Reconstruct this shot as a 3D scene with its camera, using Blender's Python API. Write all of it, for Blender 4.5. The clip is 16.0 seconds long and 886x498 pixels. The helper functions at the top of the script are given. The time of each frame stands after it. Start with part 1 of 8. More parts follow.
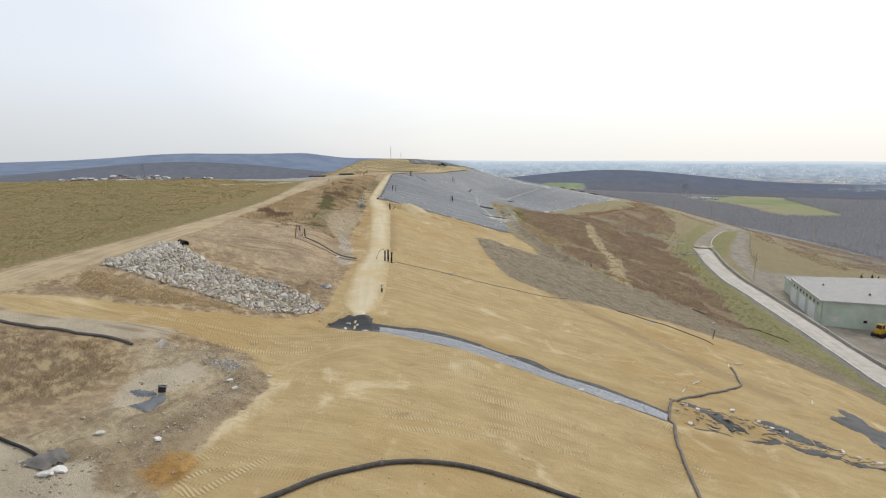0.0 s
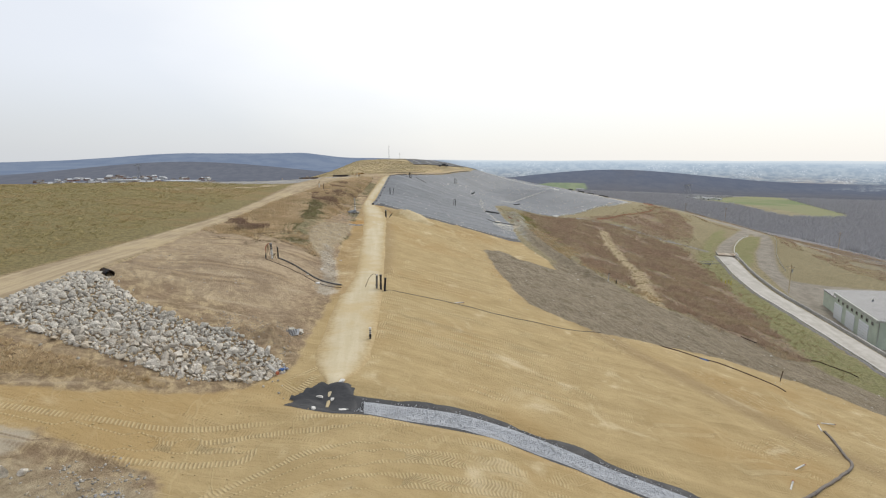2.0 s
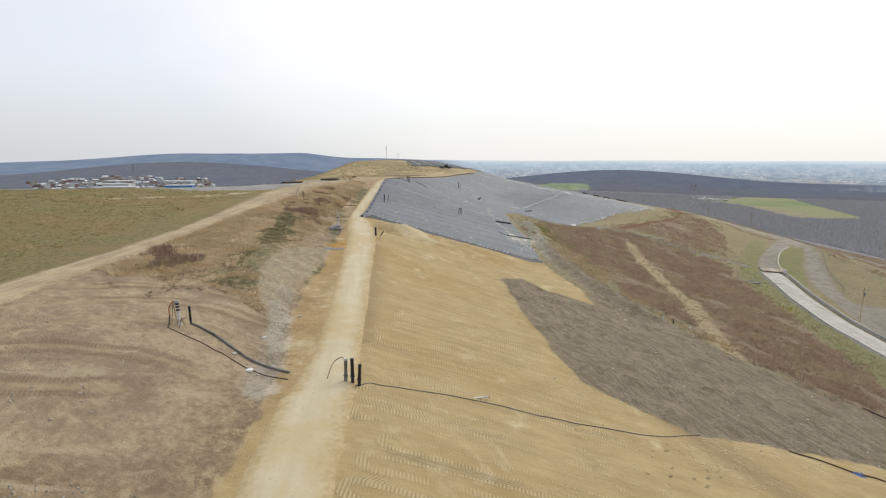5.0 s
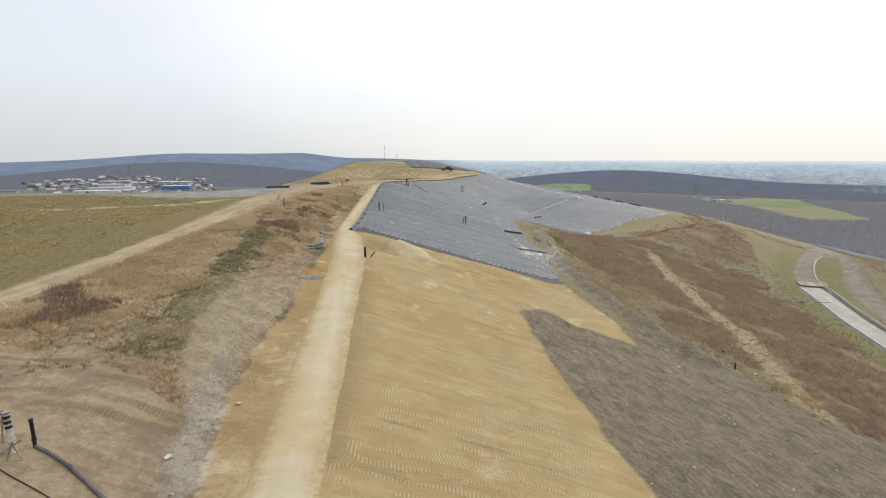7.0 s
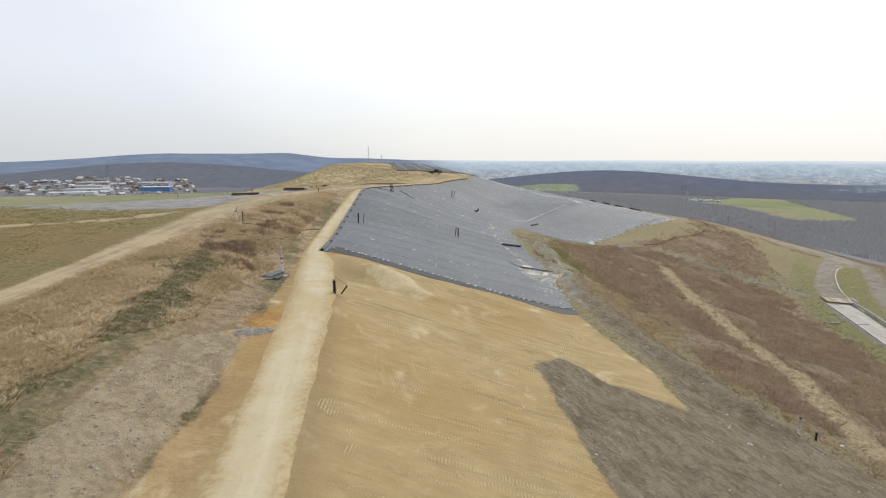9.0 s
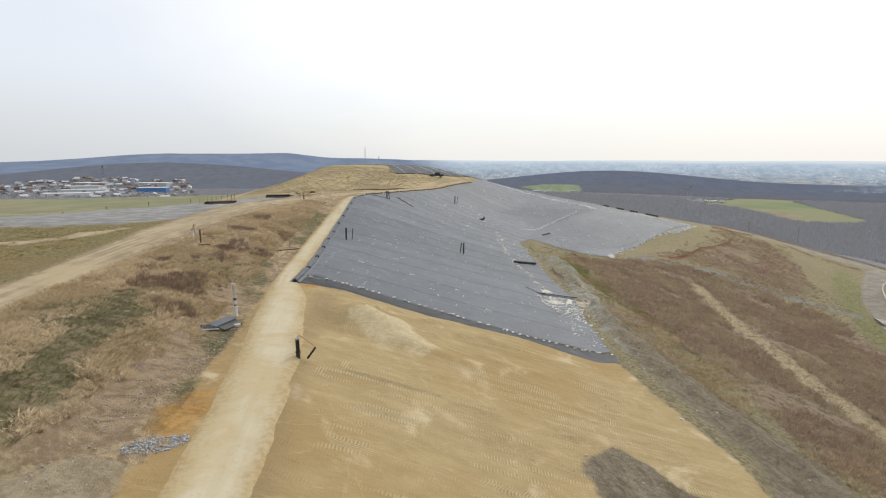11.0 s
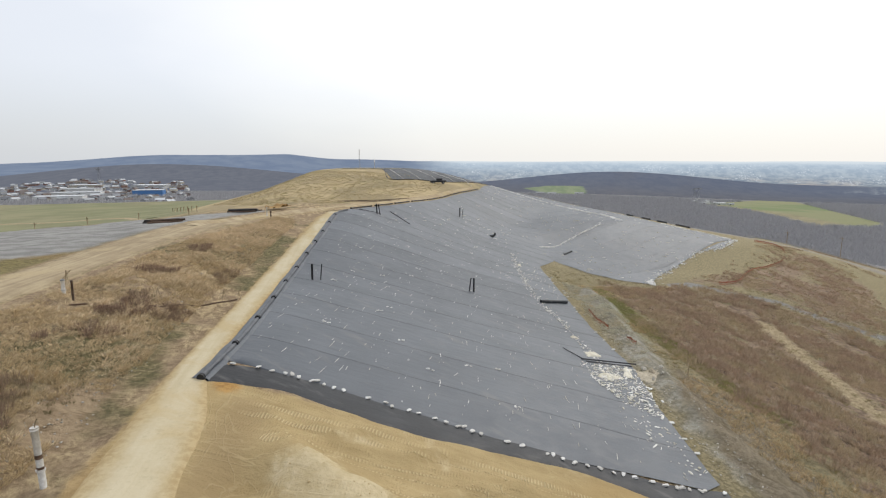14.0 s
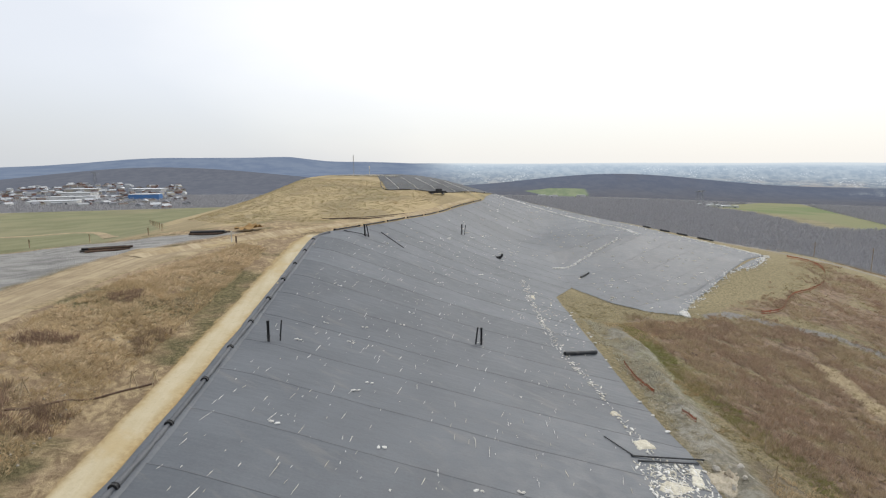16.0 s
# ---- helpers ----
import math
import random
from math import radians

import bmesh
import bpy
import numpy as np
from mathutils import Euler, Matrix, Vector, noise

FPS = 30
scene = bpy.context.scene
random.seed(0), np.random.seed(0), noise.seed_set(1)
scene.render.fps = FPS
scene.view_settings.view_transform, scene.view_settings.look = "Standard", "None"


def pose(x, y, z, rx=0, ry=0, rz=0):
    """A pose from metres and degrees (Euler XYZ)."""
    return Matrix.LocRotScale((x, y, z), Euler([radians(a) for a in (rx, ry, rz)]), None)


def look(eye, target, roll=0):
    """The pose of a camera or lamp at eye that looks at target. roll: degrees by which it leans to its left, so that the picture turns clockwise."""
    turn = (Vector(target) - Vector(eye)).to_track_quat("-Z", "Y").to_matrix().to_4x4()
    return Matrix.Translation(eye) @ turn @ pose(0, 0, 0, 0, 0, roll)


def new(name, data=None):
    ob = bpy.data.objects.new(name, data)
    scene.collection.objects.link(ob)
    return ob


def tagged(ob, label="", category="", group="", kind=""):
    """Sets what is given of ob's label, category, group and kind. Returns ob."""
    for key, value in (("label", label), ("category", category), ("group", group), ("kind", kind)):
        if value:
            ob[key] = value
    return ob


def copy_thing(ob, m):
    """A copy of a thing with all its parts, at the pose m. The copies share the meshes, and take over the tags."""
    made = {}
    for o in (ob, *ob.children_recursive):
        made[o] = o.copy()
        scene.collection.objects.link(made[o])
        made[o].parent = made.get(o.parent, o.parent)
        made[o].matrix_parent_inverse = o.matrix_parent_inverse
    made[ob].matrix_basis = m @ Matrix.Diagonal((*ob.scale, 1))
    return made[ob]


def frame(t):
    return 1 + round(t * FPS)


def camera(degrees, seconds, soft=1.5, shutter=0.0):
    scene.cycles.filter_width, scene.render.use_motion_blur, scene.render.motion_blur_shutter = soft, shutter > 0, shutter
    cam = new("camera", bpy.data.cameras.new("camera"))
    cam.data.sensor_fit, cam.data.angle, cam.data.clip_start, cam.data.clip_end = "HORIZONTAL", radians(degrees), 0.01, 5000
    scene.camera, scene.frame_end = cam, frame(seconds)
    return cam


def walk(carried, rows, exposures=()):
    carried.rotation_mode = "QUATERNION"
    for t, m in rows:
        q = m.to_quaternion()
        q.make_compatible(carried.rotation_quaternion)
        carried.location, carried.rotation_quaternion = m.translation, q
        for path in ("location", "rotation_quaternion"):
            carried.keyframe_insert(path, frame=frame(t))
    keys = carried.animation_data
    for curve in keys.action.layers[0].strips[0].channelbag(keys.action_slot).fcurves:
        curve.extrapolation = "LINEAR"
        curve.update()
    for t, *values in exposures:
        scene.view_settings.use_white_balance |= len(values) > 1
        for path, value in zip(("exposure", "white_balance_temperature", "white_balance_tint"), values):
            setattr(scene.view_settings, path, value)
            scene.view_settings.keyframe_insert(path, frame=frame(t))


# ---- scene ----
cam = camera(77.7, 16.0, soft=1.2)
METRES, EYE, TILT, LEAN, TURN = 150.0, 20.0, -9.6, 0.0, 0.0
ROWS = [
    (0.0, 0.0, 0.0, 0.0, 0.0, 0.0, 0.0),
    (0.5, -0.0016, 0.029, 0.0051, -0.01, 0.0, -0.01),
    (1.0, -0.0032, 0.0584, 0.0105, -0.03, -0.01, 0.01),
    (1.5, -0.0047, 0.0885, 0.0156, -0.04, -0.02, 0.03),
    (2.0, -0.006, 0.1186, 0.0211, -0.05, -0.03, 0.02),
    (2.5, -0.0072, 0.1494, 0.0265, -0.05, -0.01, 0.03),
    (3.0, -0.0082, 0.1805, 0.0319, -0.07, 0.02, 0.06),
    (3.5, -0.0092, 0.2117, 0.0375, -0.08, 0.02, 0.05),
    (4.0, -0.0104, 0.2427, 0.0431, -0.06, -0.01, 0.04),
    (6.5, -0.0154, 0.3969, 0.0727, -0.02, -0.03, 0.03),
    (7.0, -0.0168, 0.4281, 0.079, -0.02, -0.03, 0.03),
    (7.5, -0.0183, 0.4592, 0.0856, -0.0, -0.05, 0.02),
    (8.0, -0.0193, 0.4898, 0.0921, -0.05, -0.07, 0.01),
    (8.5, -0.0198, 0.5202, 0.0985, -0.78, -0.06, 0.16),
    (9.0, -0.0205, 0.5508, 0.105, -1.38, -0.04, 0.27),
    (11.5, -0.0212, 0.7048, 0.1371, -1.32, -0.06, 0.27),
    (12.0, -0.0208, 0.736, 0.1432, -1.29, -0.07, 0.27),
    (12.5, -0.0203, 0.7671, 0.1491, -1.27, -0.05, 0.28),
    (13.0, -0.02, 0.7982, 0.1551, -1.23, -0.04, 0.3),
    (13.5, -0.0192, 0.8293, 0.1613, -1.2, -0.0, 0.31),
    (14.0, -0.018, 0.8603, 0.1682, -1.14, 0.04, 0.32),
    (14.5, -0.0171, 0.891, 0.1762, -1.13, 0.09, 0.34),
    (15.0, -0.0162, 0.9191, 0.184, -1.11, 0.13, 0.39),
    (15.5, -0.015, 0.949, 0.192, -1.09, 0.2, 0.41),
    (16.0, -0.0143, 0.9787, 0.2007, -1.08, 0.24, 0.48),
]
walk(cam, [(t, pose(0, 0, EYE, TILT, LEAN, TURN) @ pose(METRES * x, METRES * y, METRES * z, 90 + pitch, roll, yaw)) for t, x, y, z, yaw, pitch, roll in ROWS],
     exposures=[(0.0, 0.12), (16.0, 0.12)])

# ---- sky and sun: a bright overcast day ----
SUN_AZ, SUN_EL = radians(38), radians(42)      # clockwise from +y
world = bpy.data.worlds.new("sky")
scene.world = world
world.use_nodes = True
wt = world.node_tree
wt.nodes.clear()
w_out = wt.nodes.new("ShaderNodeOutputWorld")
w_sky = wt.nodes.new("ShaderNodeTexSky")
w_sky.sky_type, w_sky.sun_disc, w_sky.sun_elevation, w_sky.sun_rotation = "NISHITA", False, SUN_EL, SUN_AZ
w_clear = wt.nodes.new("ShaderNodeBackground")
w_clear.inputs[1].default_value = 0.12
wt.links.new(w_sky.outputs[0], w_clear.inputs[0])
w_tc = wt.nodes.new("ShaderNodeTexCoord")
w_map = wt.nodes.new("ShaderNodeMapping")
w_map.inputs["Scale"].default_value = (1.0, 1.0, 2.6)
w_noise = wt.nodes.new("ShaderNodeTexNoise")
w_noise.inputs["Scale"].default_value, w_noise.inputs["Detail"].default_value, w_noise.inputs["Roughness"].default_value = 1.6, 5.0, 0.5
wt.links.new(w_tc.outputs["Generated"], w_map.inputs[0])
wt.links.new(w_map.outputs[0], w_noise.inputs["Vector"])
# brightness of the cloud sheet grows towards the hidden sun
w_dot = wt.nodes.new("ShaderNodeVectorMath")
w_dot.operation = "DOT_PRODUCT"
w_dot.inputs[1].default_value = (math.sin(SUN_AZ) * math.cos(SUN_EL), math.cos(SUN_AZ) * math.cos(SUN_EL), math.sin(SUN_EL))
wt.links.new(w_tc.outputs["Generated"], w_dot.inputs[0])
w_add = wt.nodes.new("ShaderNodeMath")
w_add.operation = "MULTIPLY_ADD"
w_add.inputs[1].default_value = 0.42
wt.links.new(w_noise.outputs["Fac"], w_add.inputs[0])
wt.links.new(w_dot.outputs["Value"], w_add.inputs[2])
w_ramp = wt.nodes.new("ShaderNodeValToRGB")
w_ramp.color_ramp.elements[0].position, w_ramp.color_ramp.elements[0].color = 0.1, (0.68, 0.71, 0.77, 1)
w_ramp.color_ramp.elements[1].position, w_ramp.color_ramp.elements[1].color = 1.0, (1.0, 1.0, 1.0, 1)
e = w_ramp.color_ramp.elements.new(0.62)
e.color = (0.80, 0.83, 0.89, 1)
e = w_ramp.color_ramp.elements.new(0.84)
e.color = (0.98, 0.985, 1.0, 1)
wt.links.new(w_add.outputs[0], w_ramp.inputs[0])
w_cloud = wt.nodes.new("ShaderNodeBackground")
w_cloud.inputs[1].default_value = 1.0
w_sep = wt.nodes.new("ShaderNodeSeparateXYZ")
wt.links.new(w_tc.outputs["Generated"], w_sep.inputs[0])
w_low = wt.nodes.new("ShaderNodeMapRange")
w_low.interpolation_type = "SMOOTHSTEP"
for s, v in zip(w_low.inputs[1:5], (0.0, 0.16, 1.0, 0.0)):
    s.default_value = v
wt.links.new(w_sep.outputs["Z"], w_low.inputs[0])
w_warm = wt.nodes.new("ShaderNodeMix")
w_warm.data_type, w_warm.blend_type = "RGBA", "MULTIPLY"
w_warm.inputs[7].default_value = (0.85, 0.85, 0.83, 1)
wt.links.new(w_low.outputs[0], w_warm.inputs[0])
wt.links.new(w_ramp.outputs[0], w_warm.inputs[6])
wt.links.new(w_warm.outputs[2], w_cloud.inputs[0])
w_mix = wt.nodes.new("ShaderNodeMixShader")
w_mix.inputs[0].default_value = 0.9
wt.links.new(w_clear.outputs[0], w_mix.inputs[1])
wt.links.new(w_cloud.outputs[0], w_mix.inputs[2])
wt.links.new(w_mix.outputs[0], w_out.inputs[0])

sun = new("sun", bpy.data.lights.new("sun", "SUN"))
sun.data.energy, sun.data.angle, sun.data.color = 1.1, radians(14), (1.0, 0.95, 0.87)
sun.matrix_world = look((0, 0, 0), (-math.sin(SUN_AZ) * math.cos(SUN_EL), -math.cos(SUN_AZ) * math.cos(SUN_EL), -math.sin(SUN_EL)))


# ---- materials ----
class Mat:
    """A small wrapper to wire up a procedural material."""

    def __init__(self, name, rough=0.8, metal=0.0, spec=0.3):
        self.m = bpy.data.materials.new(name)
        self.m.use_nodes = True
        self.t = self.m.node_tree
        self.b = self.t.nodes["Principled BSDF"]
        self.b.inputs["Roughness"].default_value, self.b.inputs["Metallic"].default_value = rough, metal
        self.b.inputs["Specular IOR Level"].default_value = spec
        self.pos = self.t.nodes.new("ShaderNodeNewGeometry").outputs["Position"]

    def put(self, socket, value):
        if isinstance(value, bpy.types.NodeSocket):
            self.t.links.new(value, socket)
        elif isinstance(value, (tuple, list)) and len(value) == 3 and len(socket.default_value) == 4:
            socket.default_value = (*value, 1)
        else:
            socket.default_value = value

    def math(self, op, a, b=0.0, c=0.0, clamp=False):
        n = self.t.nodes.new("ShaderNodeMath")
        n.operation, n.use_clamp = op, clamp
        for s, v in zip(n.inputs, (a, b, c)):
            self.put(s, v)
        return n.outputs[0]

    def scaled(self, x, y, z, turn=0.0, source=None):
        n = self.t.nodes.new("ShaderNodeMapping")
        n.vector_type = "TEXTURE"
        self.put(n.inputs[0], source or self.pos)
        n.inputs["Rotation"].default_value, n.inputs["Scale"].default_value = (0, 0, turn), (1 / x, 1 / y, 1 / z)
        return n.outputs[0]

    def noise(self, scale, detail=3.0, rough=0.55, vec=None, warp=0.0):
        n = self.t.nodes.new("ShaderNodeTexNoise")
        self.put(n.inputs["Vector"], vec or self.pos)
        n.inputs["Scale"].default_value, n.inputs["Detail"].default_value = scale, detail
        n.inputs["Roughness"].default_value, n.inputs["Distortion"].default_value = rough, warp
        return n.outputs["Fac"]

    def cells(self, scale, vec=None, out="Distance"):
        n = self.t.nodes.new("ShaderNodeTexVoronoi")
        self.put(n.inputs["Vector"], vec or self.pos)
        n.inputs["Scale"].default_value = scale
        return n.outputs[out]

    def fit(self, v, a, b, lo=0.0, hi=1.0, kind="SMOOTHSTEP"):
        n = self.t.nodes.new("ShaderNodeMapRange")
        n.interpolation_type = kind
        for s, x in zip(n.inputs, (v, a, b, lo, hi)):
            self.put(s, x)
        return n.outputs[0]

    def mix(self, f, a, b, blend="MIX"):
        n = self.t.nodes.new("ShaderNodeMix")
        n.data_type, n.blend_type = "RGBA", blend
        self.put(n.inputs[0], f), self.put(n.inputs[6], a), self.put(n.inputs[7], b)
        return n.outputs[2]

    def attr(self, name):
        n = self.t.nodes.new("ShaderNodeAttribute")
        n.attribute_name = name
        return n.outputs["Fac"]

    def chance(self):
        return self.t.nodes.new("ShaderNodeObjectInfo").outputs["Random"]

    def island(self):
        return self.t.nodes.new("ShaderNodeNewGeometry").outputs["Random Per Island"]

    def bump(self, height, depth, strength=1.0):
        n = self.t.nodes.new("ShaderNodeBump")
        n.inputs["Distance"].default_value, n.inputs["Strength"].default_value = depth, strength
        self.put(n.inputs["Height"], height)
        self.t.links.new(n.outputs[0], self.b.inputs["Normal"])

    def done(self, color, rough=None):
        self.put(self.b.inputs["Base Color"], color)
        if rough is not None:
            self.put(self.b.inputs["Roughness"], rough)
        return self.m


def worn(name, color, dark=None, rough=0.7, metal=0.0, scale=3.0, spread=0.25, bump=0.0, spec=0.3):
    """A paint, plastic, wood or metal with stains at two scales and a little difference from piece to piece."""
    w = Mat(name, rough, metal, spec)
    dark = dark or tuple(c * 0.55 for c in color)
    f = w.math("ADD", w.math("MULTIPLY", w.noise(scale, 4), 0.6), w.math("MULTIPLY", w.noise(scale * 7, 2), 0.4))
    f = w.math("ADD", f, w.math("MULTIPLY", w.math("SUBTRACT", w.chance(), 0.5), spread))
    if bump:
        w.bump(w.noise(scale * 9, 3), bump)
    return w.done(w.mix(w.fit(f, 0.36, 0.68), dark, color))


# ---- shape of the land ----
# Breaklines of the hill, west to east: (y, x, z) from south to north.
LINES = {
    "far_west": [(-60, -330, -22), (100, -320, -12), (200, -300, -7), (300, -300, -6), (500, -300, -9)],
    "west_brow": [(-60, -150, 8), (100, -150, 11), (160, -145, 12), (190, -140, 11.3), (215, -130, 8), (235, -130, 4), (265, -140, 0.5), (320, -150, -1.5), (420, -160, -4), (500, -160, -6)],
    "meadow": [(-60, -90, 9.4), (0, -85, 10), (100, -84, 11.6), (150, -80, 12.4), (180, -78, 12.5), (202, -79, 11.7), (222, -80, 10.4), (250, -85, 8.5), (300, -95, 3.5), (400, -110, 0), (500, -115, -5)],
    "west_road_left": [(-60, -60, 8), (0, -53, 8), (50, -46, 8.3), (110, -47, 9), (150, -50, 9.8), (187, -48.5, 10.9), (217, -50, 11.2), (240, -50, 11.3), (262, -47, 11), (300, -62, 8), (413, -80, 2)],
    "west_road_right": [(-60, -51, 7.6), (0, -45, 7.8), (50, -38.5, 8), (70, -34.5, 8.9), (110, -38.5, 9), (150, -41.5, 9.7), (187, -39.5, 11), (217, -39.5, 11.5), (235, -34, 11.8), (252, -30, 12.2), (300, -44, 11), (413, -60, 8)],
    "west_bank": [(-60, -30, 5), (42, -23, 4.7), (60, -26, 5.4), (90, -23, 6.8), (128, -27, 8), (158, -30.5, 8.7), (187, -31, 9.6), (217, -33, 11), (235, -31, 11.6), (252, -29, 12.2), (300, -40, 11.3), (413, -52, 8)],
    "swale": [(-60, -20, 3), (30, -17, 2.6), (60, -14.8, 2.2), (103, -17, 4.0), (128, -20, 5.4), (158, -24.8, 5.8), (180, -26.8, 6.7), (205, -28.3, 7.8), (235, -28, 11), (255, -27, 12.1), (300, -36, 11.5), (413, -45, 8)],
    "ridge_road_left": [(-60, -14, 2.8), (30, -13, 2.6), (60, -13, 2.3), (86, -14.6, 3.6), (128, -18.4, 5.6), (147, -20.6, 6), (170, -24, 6.6), (205, -26, 8), (240, -26, 11.7), (255, -24, 12.3), (300, -20, 11.6), (413, -20, 8)],
    "ridge_road_right": [(-60, -6, 2.3), (30, -6, 2.3), (60, -7.5, 2.3), (86, -9, 3.6), (147, -14.5, 6), (170, -19, 6.6), (205, -20.5, 8), (245, -19.5, 12.2), (300, -4, 10.8), (320, 4, 10.6), (345, 11, 10.4), (390, 25, 7), (450, 30, 4)],
    "upper_bank": [(-60, 10, -1.6), (30, 10, -2), (60, 10, -2.4), (100, 8, -0.7), (140, 7.4, -0.9), (170, 5, 0.4), (215, 3, 2.6), (250, 6, 3.7), (275, 10, 3.4), (300, 22, 1.5), (345, 45, 3.2), (390, 55, 4.5)],
    "lower_bank": [(-60, 45, -11), (30, 45, -10.5), (61, 47, -11), (88, 44, -10.9), (110, 35, -7.8), (140, 24, -4.8), (170, 20.3, -3.6), (190, 21, -2.3), (215, 20, -1.4), (250, 23, -1.4), (275, 30, -2.4), (289, 32, -2.6), (314, 60.5, 1.9), (345, 68, 1.2), (390, 85, 0)],
    "scrub": [(-60, 62, -15), (60, 62, -15.5), (100, 55, -13.2), (140, 36, -7.5), (194, 28, -3.6), (215, 34, -4.8), (252, 48, -6.2), (275, 62, -6.8), (302, 89, -3.8), (313, 100, -5.0), (345, 96, -3.8), (390, 110, -7)],
    "scrub_foot": [(-60, 67, -18.5), (60, 67, -18.5), (100, 68, -17.5), (124, 71, -17), (164, 79, -16.5), (191, 82, -16.2), (238, 78, -12.8), (266, 87, -9.4), (290, 101, -7.4), (300, 108, -6.6), (313, 110, -6.0), (345, 118, -7.4), (400, 135, -9)],
    "haul_left": [(-60, 75, -21.2), (60, 75, -20.6), (90, 76.9, -20.2), (128, 83, -19.7), (152, 86.6, -19.4), (172, 89.2, -19.2), (195, 94.8, -18.8), (224, 104.2, -18.3), (266, 117, -16), (282, 121, -12.4), (300, 121, -8.4), (325, 126, -8.7), (345, 128, -9.2), (400, 150, -12)],
    "haul_right": [(-60, 82, -21.2), (60, 82, -20.6), (90, 83.9, -20.2), (128, 90.2, -19.7), (152, 93.8, -19.4), (172, 96.4, -19.2), (195, 101.8, -18.8), (224, 111.2, -18.3), (266, 124, -16), (282, 130, -14), (305, 133, -11), (325, 133, -10.2), (345, 137, -11.5), (400, 158, -13)],
    "yard": [(-60, 84, -24), (60, 86, -24), (110, 90, -24), (146, 98, -24), (181, 109, -24), (210, 121, -21), (232, 133, -19.2), (262, 150, -16.4), (289, 145, -14), (346, 146, -13.6), (400, 158, -15.4)],
    "yard_east": [(-60, 165, -26), (60, 165, -26), (180, 165, -26), (230, 165, -24), (262, 170, -23), (300, 168, -21), (346, 172, -22), (400, 185, -24)],
    "east_slope": [(-60, 240, -40), (100, 240, -40), (300, 250, -38), (400, 270, -42)],
    "east_foot": [(-60, 340, -70), (100, 350, -68), (400, 380, -72)],
}


def line_at(name, y):
    pts = LINES[name]
    ys = [p[0] for p in pts]
    return np.interp(y, ys, [p[1] for p in pts]), np.interp(y, ys, [p[2] for p in pts])


def smooth(a, b, v):
    s = np.clip((v - a) / (b - a), 0, 1)
    return s * s * (3 - 2 * s)


def hill(cx, cy, rx, ry, turn, x, y):
    c, s = np.cos(turn), np.sin(turn)
    u, v = ((x - cx) * c + (y - cy) * s) / rx, (-(x - cx) * s + (y - cy) * c) / ry
    return np.exp(-(u * u + v * v))


def land(x, y):
    """Height of the far land: plain, wooded hills and long ridges."""
    d = np.hypot(x, y)
    z = -88 + 6 * np.sin(x / 310 + 1.3) * np.cos(y / 270) + 64 * smooth(2600, 4900, d)
    z = z + 30 * hill(-700, 900, 700, 900, 0.2, x, y)
    z = z + 52 * hill(640, 2080, 430, 230, -0.3, x, y) + 8 * hill(1300, 1850, 600, 260, -0.2, x, y)
    z = z + 72 * hill(-1180, 2500, 650, 330, 0.12, x, y) + 27 * hill(-1120, 1980, 560, 620, 0.2, x, y) * (1 - smooth(2000, 2600, y))
    z = z + (70 * (0.40 + 0.60 * smooth(-3700, -1700, x)) - 44 * (1 - smooth(-2750, -1750, x))) * (1 - smooth(-1050, -620, x)) * np.exp(-((y - 3950) / 380) ** 2) + 30 * hill(-500, 4300, 700, 300, 0, x, y)
    z = z + 16 * hill(2700, 4700, 1300, 300, -0.2, x, y)
    return z


GX, GY = np.arange(-330.0, 381.0, 1.0), np.arange(-60.0, 501.0, 1.0)


def build_grid():
    h = np.zeros((len(GY), len(GX)))
    for j, y in enumerate(GY):
        px, pz = zip(*[line_at(n, y) for n in LINES])
        px = np.maximum.accumulate(np.array(px) + np.arange(len(px)) * 0.01)
        h[j] = np.interp(GX, px, pz)
    k = np.exp(-0.5 * (np.arange(-6, 7) / 1.8) ** 2)
    k /= k.sum()
    for axis in (0, 1):
        h = np.apply_along_axis(lambda v: np.convolve(np.pad(v, 6, "edge"), k, "valid"), axis, h)
    x, y = np.meshgrid(GX, GY)
    # the farther capped mound
    r = np.hypot(np.maximum(0, np.abs(x + 30) - 16) / np.where(x < -30, 68, 58), (y - 420) / np.where(y < 420, 165, 130))
    # the land falls away behind the brow of the liner
    back = [(10, 900), (27, 402), (46, 382), (67, 355), (97, 342), (118, 336), (129, 347), (142, 351), (190, 385), (330, 480), (500, 900)]
    d = np.full(x.shape, 1e9)
    odd = np.zeros(x.shape, bool)
    for (ax, ay), (bx, by) in zip(back, back[1:] + back[:1]):
        ex, ey = bx - ax, by - ay
        t = np.clip(((x - ax) * ex + (y - ay) * ey) / (ex * ex + ey * ey), 0, 1)
        d = np.minimum(d, np.hypot(x - ax - t * ex, y - ay - t * ey))
        if ay != by:
            odd ^= ((ay > y) != (by > y)) & (x < ex * (y - ay) / (by - ay) + ax)
    h -= np.where(odd, 0.5 * np.minimum(d, 120), 0)
    h += 9.3 * smooth(0, 1, np.clip(1.05 - r, 0, 1))
    return h


GRID = build_grid()


